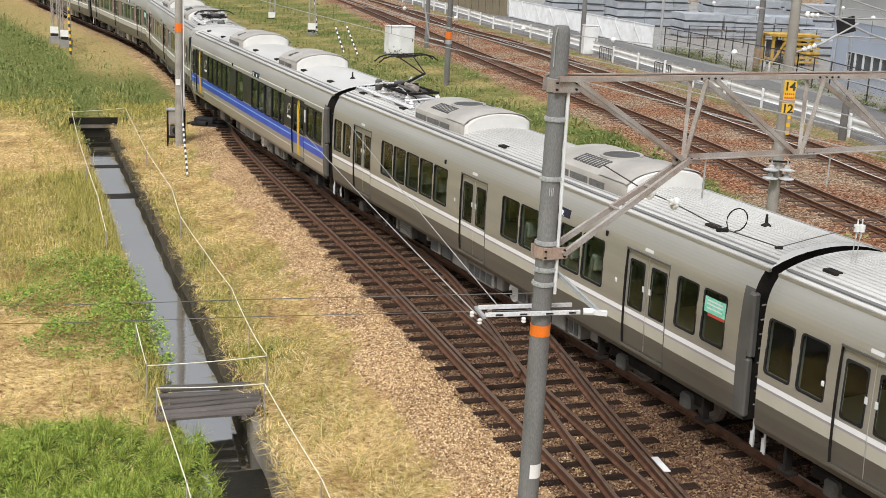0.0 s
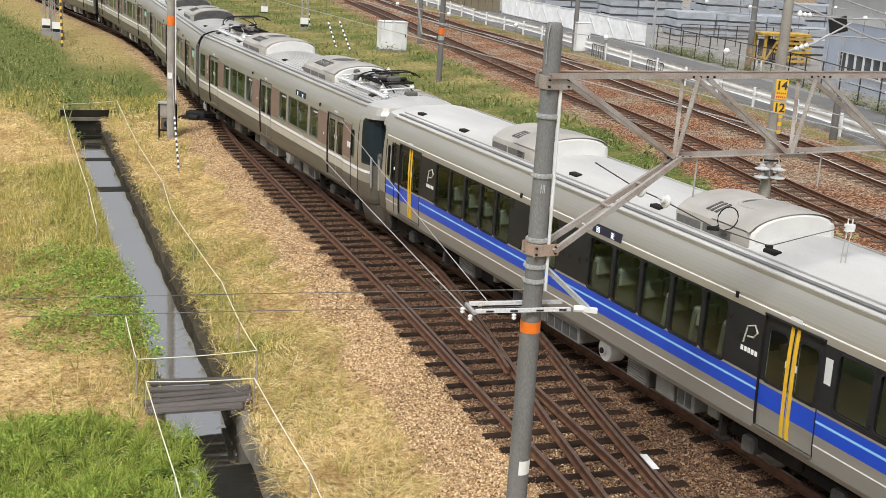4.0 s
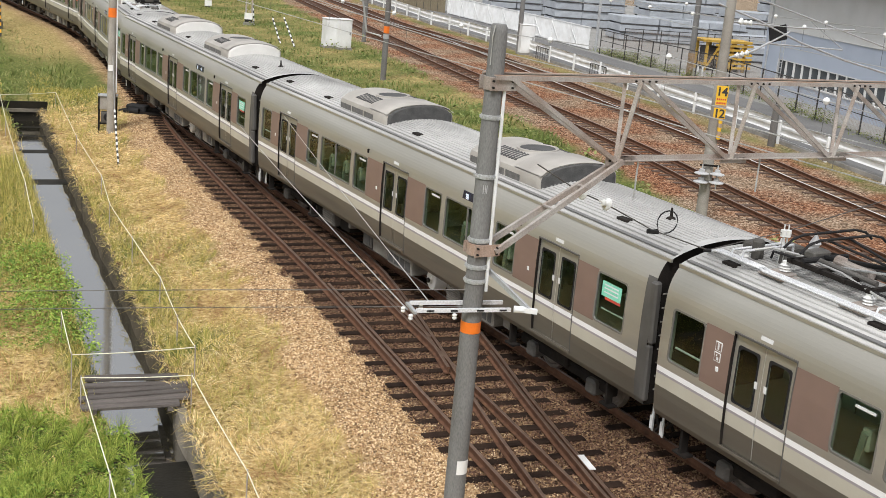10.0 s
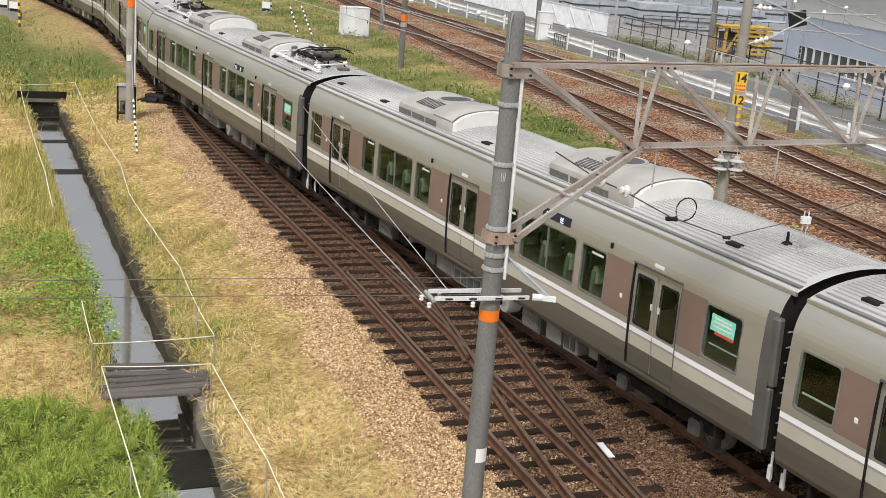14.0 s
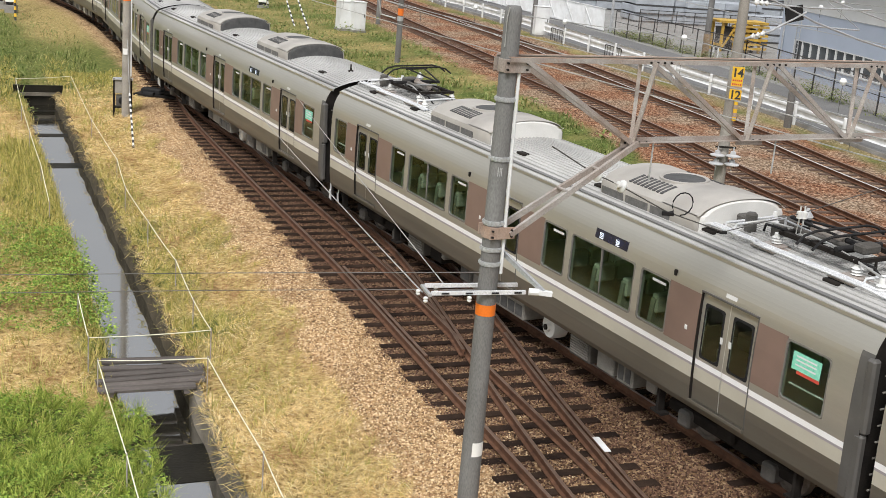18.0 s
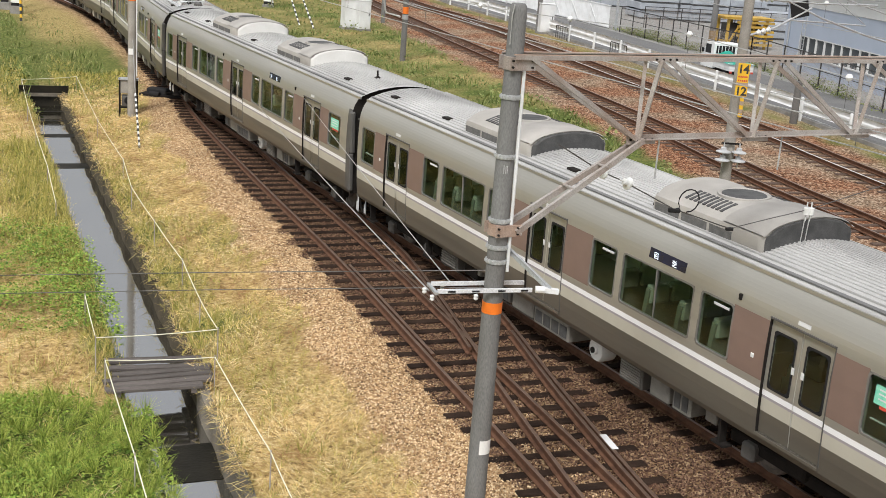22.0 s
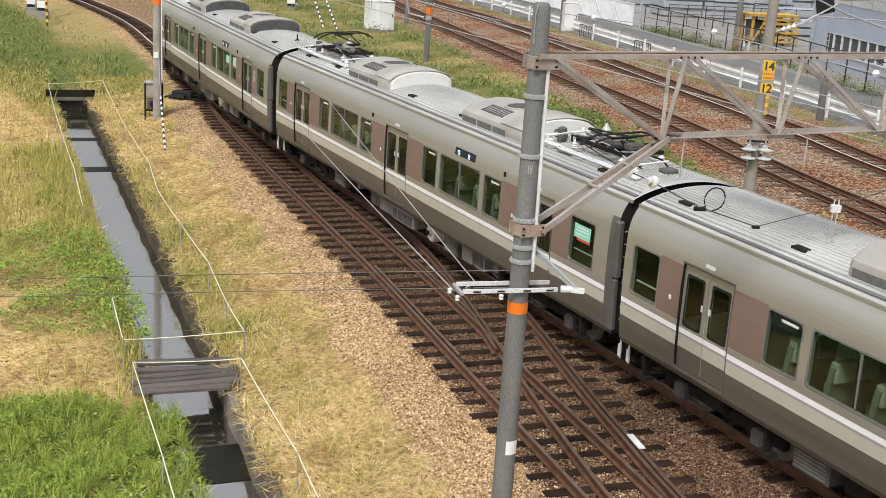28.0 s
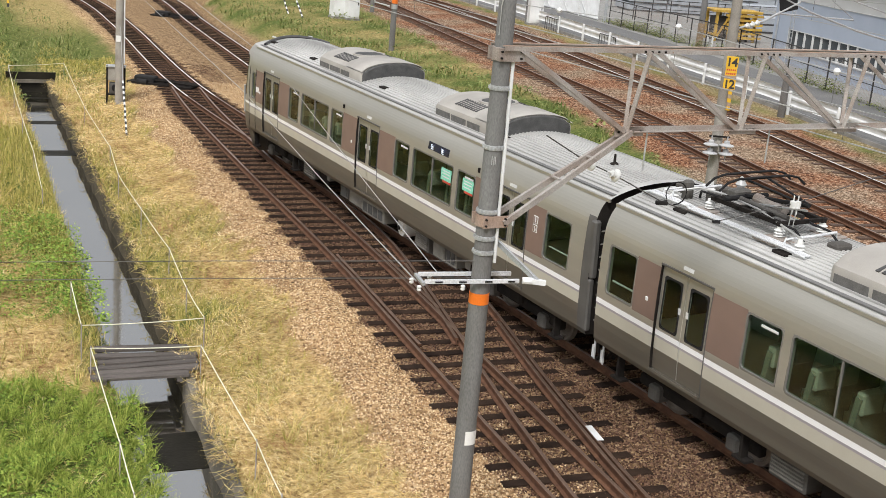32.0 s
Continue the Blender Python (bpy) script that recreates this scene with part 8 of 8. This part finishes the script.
def vegetation():
    # ballast stones lying loose on the shoulders and between the rails
    rng, X, Y, z, bal, near, dd, dt, rust, strip, g = along_track(230000, -8.0, 2.6, 13.0, 58, 3)
    keep = (bal > rng.uniform(0.25, 0.75, len(X))) & (near < 3.6) & (dt > -2.6)
    for nm, sel, cols, lab in (("ballast_stones", keep & (rust < 0.35 + 0.2 * rng.random(len(X))), [(0.13, 0.075, 0.04), (0.44, 0.275, 0.14), (0.62, 0.43, 0.24), (0.90, 0.73, 0.48), (0.23, 0.13, 0.068), (0.56, 0.37, 0.20)], "loose pale brown ballast stones on the shoulder"),
                               ("stained_ballast_stones", keep & (rust >= 0.35), [(0.025, 0.014, 0.010), (0.075, 0.04, 0.026), (0.125, 0.068, 0.045), (0.24, 0.15, 0.10), (0.045, 0.025, 0.018)], "loose rust-stained ballast stones between the rails")):
        i = np.where(sel)[0]
        P = np.stack([X[i], Y[i], z[i] + 0.005], 1)
        n = len(i)
        scatter(nm, STONE_V, STONE_F, P, rng.uniform(0, 6.28, n), rng.uniform(0.026, 0.058, n), rng.uniform(-0.8, 0.8, n), rng.uniform(0, 6.28, n), island_mat(lab, cols, 0.85), lab, "ballast", 0.3, 5)
    # cut straw, lying every way
    rng, X, Y, z, bal, near, dd, dt, rust, strip, g = spread(430000, -24, 3, 13.5, 58, 7)
    lip = (dd > -0.24) & (dd < 0.03 + 0.05 * wob(X, Y, 3.1, 2)) & (Y > 17.5)
    z = np.where(lip, GRASS_Z + 0.05, z)
    ok = (bal < 0.45) & (near > 2.0) & (~((dd > -0.22) & (dd < 1.25)) | lip) & (X < -1 - (Y - 16) * 0.29 + 6)
    shade = 0.6 * wob(X, Y, 0.75, 12) + 0.5 * wob(X, Y, 1.9, 15) + 0.5 * wob(X, Y, 4.3, 6) + rng.normal(0, 0.2, len(X))
    straw_ok = ok & (rng.random(len(X)) > g * 0.85)
    for nm, sel, cols, lab in (("cut_straw", shade > -0.12, [(0.445, 0.28, 0.107), (0.763, 0.53, 0.213), (0.954, 0.72, 0.33), (0.97, 0.86, 0.543), (0.572, 0.41, 0.136), (0.89, 0.65, 0.272), (0.318, 0.19, 0.0776), (0.97, 0.77, 0.407)], "pale golden cut straw lying over the ground"),
                               ("withered_straw", (shade <= -0.12) & (shade > -0.62), [(0.233, 0.14, 0.0534), (0.488, 0.33, 0.121), (0.657, 0.48, 0.204), (0.403, 0.32, 0.097), (0.827, 0.62, 0.31)], "dull withered straw among the golden straw"),
                               ("brown_stalks", shade <= -0.62, [(0.212, 0.095, 0.0436), (0.35, 0.17, 0.0825), (0.445, 0.25, 0.116), (0.286, 0.18, 0.0679)], "red-brown dead stalks in the straw")):
        i = np.where(straw_ok & sel)[0]
        n = len(i)
        P = np.stack([X[i], Y[i], z[i] + rng.uniform(0.0, 0.05, n) + 0.05 * np.clip(wob(X[i], Y[i], 3.6, 4) + 0.4, 0, 1)], 1)
        swirl = 2.6 * wob(X[i], Y[i], 0.6, 3) + 1.2 * wob(X[i], Y[i], 1.7, 8) + rng.normal(0, 0.55, n)
        st = np.stack([rng.uniform(0.004, 0.0075, n) * (1 + 1.3 * np.clip((Y[i] - 20) / 30, 0, 1)), np.ones(n) * 0.35, rng.uniform(0.10, 0.34, n)], 1)
        scatter(nm, BLADE_V, BLADE_F, P, swirl, np.ones(n), rng.uniform(0.85, 1.5, n), swirl + 1.57 + rng.normal(0, 0.25, n), island_mat(nm.replace("_", " "), cols), lab, "straw", seed=2, stretch=st)
    # straw hanging over the ditch wall
    i = np.where((dd > -0.25) & (dd < 0.0) & (Y > 15) & (rng.random(len(X)) < 0.45 * np.clip(0.6 + wob(X, Y, 2.3, 4), 0.15, 1)))[0]
    n = len(i)
    P = np.stack([X[i] + rng.normal(0, 0.05, n), Y[i] + rng.normal(0, 0.1, n), np.full(n, GRASS_Z + 0.07)], 1)
    st = np.stack([rng.uniform(0.008, 0.014, n), np.ones(n) * 0.5, rng.uniform(0.12, 0.32, n)], 1)
    scatter("hanging_straw", BLADE_V, BLADE_F, P, rng.uniform(0, 6.28, n), np.ones(n), rng.uniform(1.5, 2.3, n), math.pi + 0.33 + rng.normal(0, 0.6, n), island_mat("hanging straw", [(0.30, 0.22, 0.09), (0.48, 0.37, 0.15), (0.62, 0.50, 0.24), (0.36, 0.33, 0.11)]), "dry grass hanging over the ditch wall", "grass", seed=9, stretch=st)
    # short green grass in the straw and on the field
    i = np.where(ok & (rng.random(len(X)) < (0.04 + g) * np.where((dd > 0.9) & (dd < 8) & (Y < 20.3), 0.0, 1.0)))[0]
    n = len(i)
    tx, ty, out, vig = tuft(X[i], Y[i], 0.3)
    P = np.stack([tx, ty, z[i] - 0.01], 1)
    far = np.clip((Y[i] - 20) / 40, 0, 1)
    st = np.stack([rng.uniform(0.005, 0.011, n) * (1 + 1.6 * far), np.ones(n) * 0.3, rng.uniform(0.07, 0.22, n) * (0.5 + 0.7 * vig + 0.5 * g[i] + 0.7 * ((Y[i] > 27) & (Y[i] < 42) & (dd[i] > 1)))], 1)
    scatter("grass", BLADE_V, BLADE_F, P, rng.uniform(0, 6.28, n), np.ones(n), rng.uniform(0.0, 1.0, n), out + rng.normal(0, 0.5, n), island_mat("fresh grass", [(0.19, 0.198, 0.04), (0.336, 0.322, 0.075), (0.493, 0.437, 0.12), (0.717, 0.572, 0.22), (0.269, 0.27, 0.06)]), "fresh green grass growing through the straw", "grass", seed=3, stretch=st)
    # leafy weeds on the bank and near the viewer
    rng, X, Y, z, bal, near, dd, dt, rust, strip, g = spread(380000, -14, 1, 12.8, 44, 11)
    bush = np.clip(0.35 + 0.7 * wob(X, Y, 1.25, 2.0) + 0.5 * wob(X, Y, 4.1, 3.0), 0, 1)
    bankz = (dd > 1.0) & (dd < 4.4 + 1.4 * wob(X, Y, 0.7, 1)) & (Y > 23.5) & (Y < 30.5)
    front = (dd > 0.95) & (dd < 8) & (Y < 20.1 + 0.3 * wob(X, Y, 1.1, 5))
    i = np.where((bankz & (rng.random(len(X)) < 0.45 + 0.55 * bush)) | (front & (rng.random(len(X)) < 0.25 + 0.5 * bush)))[0]
    n = len(i)
    hgt = (0.04 + 0.42 * bush[i] * rng.random(n) ** 0.6) * np.where(front[i], 0.6, 1.3)
    zz = np.maximum(z[i], GRASS_Z - 0.25)
    P = np.stack([X[i], Y[i], zz + hgt], 1)
    scatter("leafy_weeds", LEAF_V, LEAF_F, P, rng.uniform(0, 6.28, n), rng.uniform(0.03, 0.07, n), rng.uniform(-0.9, 0.9, n), rng.uniform(0, 6.28, n), island_mat("weed leaves", [(0.0607, 0.117, 0.0192), (0.135, 0.227, 0.036), (0.243, 0.358, 0.06), (0.405, 0.507, 0.102), (0.0945, 0.169, 0.0264)], 0.6), "dense bright green leafy weeds on the ditch bank", "weeds", 0.25, 4)
    # soft bright grass among the leaves near the viewer
    i = np.where(front & (rng.random(len(X)) < 0.75 + 0.25 * bush))[0]
    n = len(i)
    tx, ty, out, vig = tuft(X[i], Y[i], 0.34)
    P = np.stack([tx, ty, np.maximum(z[i], GRASS_Z - 0.2) + 0.1 * vig], 1)
    st = np.stack([rng.uniform(0.005, 0.010, n), np.ones(n) * 0.45, rng.uniform(0.12, 0.36, n) * (0.35 + 0.5 * bush[i] + 0.75 * vig)], 1)
    scatter("lush_grass", BLADE_V, BLADE_F, P, rng.uniform(0, 6.28, n), np.ones(n), rng.uniform(0.0, 1.1, n), out + rng.normal(0, 0.35, n), island_mat("lush grass", [(0.112, 0.175, 0.0288), (0.21, 0.287, 0.048), (0.345, 0.42, 0.0816), (0.51, 0.539, 0.132), (0.158, 0.224, 0.0384)]), "lush bright green grass near the ditch", "grass", seed=16, stretch=st)
    # tufts of long grass along wall and bank
    rng, X, Y, z, bal, near, dd, dt, rust, strip, g = spread(120000, -22, 2, 12.8, 62, 13)
    clump = np.clip(0.4 + 1.0 * wob(X, Y, 2.1, 7), 0, 1)
    edge = ~((dd > 0.9) & (Y < 20.4)) & (((dd > -1.5) & (dd < -0.06) & (Y > 16) & (clump > 0.35 + 0.35 * step(-0.7, -1.5, dd))) | ((dd > 1.2) & (dd < 3.4) & ~((Y > 24) & (Y < 30) & (rng.random(len(X)) < 0.8))) | ((dd > 3) & (Y > 27) & (Y < 42)) | ((dd < -0.9) & (near > 2.9) & (bal < 0.3) & (Y < 40) & (0.6 * wob(X, Y, 0.8, 33) + 0.4 * wob(X, Y, 2.2, 5) > 0.22) & (rng.random(len(X)) < 0.6)))
    i = np.where(edge & (rng.random(len(X)) < clump))[0]
    n = len(i)
    tx, ty, out, vig = tuft(X[i], Y[i], 0.4, 0.5)
    P = np.stack([tx, ty, np.maximum(z[i], GRASS_Z - 0.3) - 0.02], 1)
    st = np.stack([rng.uniform(0.005, 0.011, n) * (1 + Y[i] / 40), np.ones(n) * 0.5, rng.uniform(0.16, 0.45, n) * (0.6 + 0.6 * vig)], 1)
    scatter("long_grass", BLADE_V, BLADE_F, P, rng.uniform(0, 6.28, n), np.ones(n), rng.uniform(0.0, 0.7, n), out + rng.normal(0, 0.5, n), island_mat("long grass", [(0.248, 0.245, 0.06), (0.378, 0.357, 0.1), (0.529, 0.459, 0.16), (0.691, 0.551, 0.24), (0.313, 0.306, 0.075)]), "long seeding grass along the ditch", "grass", seed=6, stretch=st)
    # meadow further off, and the strip between the tracks and the main line
    rng, X, Y, z, bal, near, dd, dt, rust, strip, g = spread(150000, -48, 16, 26, 122, 17)
    clump = np.clip(0.45 + 0.9 * wob(X, Y, 0.7, 3), 0, 1)
    mead = (Y > 50) & (near > 2.6) & (dist_to(NEAR_MAIN, X, Y)[0] > 2.2) & (X > -16 - (Y - 50) * 0.62)
    dn, _ = dist_to(NEAR_MAIN, X, Y)
    st_ok = (strip > 0.3) & (dn > 2.4) & (bal < 0.4)
    i = np.where((mead & (rng.random(len(X)) < np.where((near < 5.5) & (Y > 66), 0.45, 0.85))) | (st_ok & (rng.random(len(X)) < 0.25 + 0.75 * clump)))[0]
    n = len(i)
    P = np.stack([X[i], Y[i], z[i] - 0.02], 1)
    tall = np.where(st_ok[i], 0.15 + 0.6 * clump[i] ** 1.5, 0.22 + 0.75 * clump[i] ** 1.5) * np.where((near[i] < 5.5) & (Y[i] > 66) & ~st_ok[i], 0.5, 1.0)
    st = np.stack([rng.uniform(0.02, 0.05, n), np.ones(n) * 0.4, rng.uniform(0.2, 0.7, n) * tall], 1)
    scatter("meadow", BLADE_V, BLADE_F, P, rng.uniform(0, 6.28, n), np.ones(n), rng.uniform(0.0, 0.6, n), rng.uniform(0, 6.28, n), island_mat("meadow grass", [(0.08, 0.115, 0.032), (0.15, 0.20, 0.06), (0.245, 0.29, 0.095), (0.37, 0.36, 0.16), (0.11, 0.15, 0.04), (0.20, 0.25, 0.07)]), "green meadow grass and weeds beside the tracks", "grass", seed=8, stretch=st)

    # broad-leaved clumps in the meadow and between the tracks
    rng, X, Y, z, bal, near, dd, dt, rust, strip, g = spread(260000, -48, 14, 30, 122, 41)
    dn, _ = dist_to(NEAR_MAIN, X, Y)
    lump = np.clip(1.5 * (0.55 * wob(X, Y, 0.95, 5) + 0.45 * wob(X, Y, 2.3, 1)) - 0.15, 0, 1)
    field = (Y > 49) & (near > 6.0) & (X > -16 - (Y - 50) * 0.62) & (strip < 0.3)
    between = (strip > 0.3) & (dn > 2.6) & (bal < 0.4)
    i = np.where((field | between) & (rng.random(len(X)) < lump))[0]
    n = len(i)
    P = np.stack([X[i], Y[i], z[i] + (0.05 + 0.65 * lump[i]) * rng.random(n) ** 0.7], 1)
    scatter("tall_weeds", LEAF_V, LEAF_F, P, rng.uniform(0, 6.28, n), rng.uniform(0.08, 0.17, n), rng.uniform(-0.9, 0.9, n), rng.uniform(0, 6.28, n), island_mat("tall weed leaves", [(0.075, 0.11, 0.034), (0.13, 0.175, 0.05), (0.20, 0.245, 0.075), (0.29, 0.305, 0.12), (0.10, 0.14, 0.04)], 0.7), "tall green weeds in clumps beside the tracks", "weeds", 0.25, 14)

    # weeds at the foot of the yard's fences and of the main line's verge
    rng = np.random.default_rng(31)
    n = 26000
    k = rng.random(n)
    a, b, c = np.array([16.0, 89.5]), np.array([21.0, 72.0]), np.array([24.4, 45.0])
    P2 = np.where(k[:, None] < 0.6, a + (b - a) * (k / 0.6)[:, None], b + (c - b) * ((k - 0.6) / 0.4)[:, None])
    clump = np.clip(0.35 + wob(P2[:, 0], P2[:, 1], 1.3, 2), 0, 1)
    keep = rng.random(n) < clump
    P2, clump = P2[keep], clump[keep]
    n = len(P2)
    P = np.stack([P2[:, 0] + rng.normal(0.35, 0.35, n), P2[:, 1] + rng.normal(0, 0.2, n), ROAD_Z + (0.03 + 0.65 * clump * rng.random(n) ** 1.6)], 1)
    scatter("fence_weeds", LEAF_V, LEAF_F, P, rng.uniform(0, 6.28, n), rng.uniform(0.05, 0.11, n), rng.uniform(-0.9, 0.9, n), rng.uniform(0, 6.28, n), island_mat("fence weeds", [(0.09, 0.13, 0.04), (0.15, 0.19, 0.06), (0.22, 0.25, 0.09), (0.32, 0.31, 0.14)]), "green weeds growing along the yard's fence", "weeds", 0.25, 12)


vegetation()


# ---- movement ----
def train_s(t):
    """Metres along the line of the joint between the two trains."""
    u = (t - 16) / 16
    return 195.73 + 86.55 * u - 4.242 * u ** 2 + 0.643 * u ** 3


def motions():
    for i, car in enumerate(CARS):
        rows = []
        for k in range(65):
            t = k * 0.5
            s = train_s(t) - CAR * (i - FRONT_CARS + 0.5)
            p, a, b = TRAIN_LINE.at(s), TRAIN_LINE.at(s - 7), TRAIN_LINE.at(s + 7)
            c = (a + b) / 2
            rows.append((t, pose(c[0], c[1], 0, 0, CANT, math.degrees(math.atan2(b[1] - a[1], b[0] - a[0])) - 90)))
        walk(car, rows)
    # the truck drives off along the road and out of sight behind the screen
    rows = []
    for k in range(65):
        t = k * 0.5
        d = t - 23
        s = 76.0 - 12.8 * d if d < 0 else (76.0 - 12.6 * d + 0.7 * d * d if d < 2.3 else 50.7 - 16.0 * (d - 2.3))
        p, w = GUARD.beside(s, -3.2), -GUARD.way(s)
        rows.append((t, pose(p[0], p[1], ROAD_Z, 0, 0, math.degrees(math.atan2(w[1], w[0])) - 90)))
    walk(TRUCK, rows)


motions()
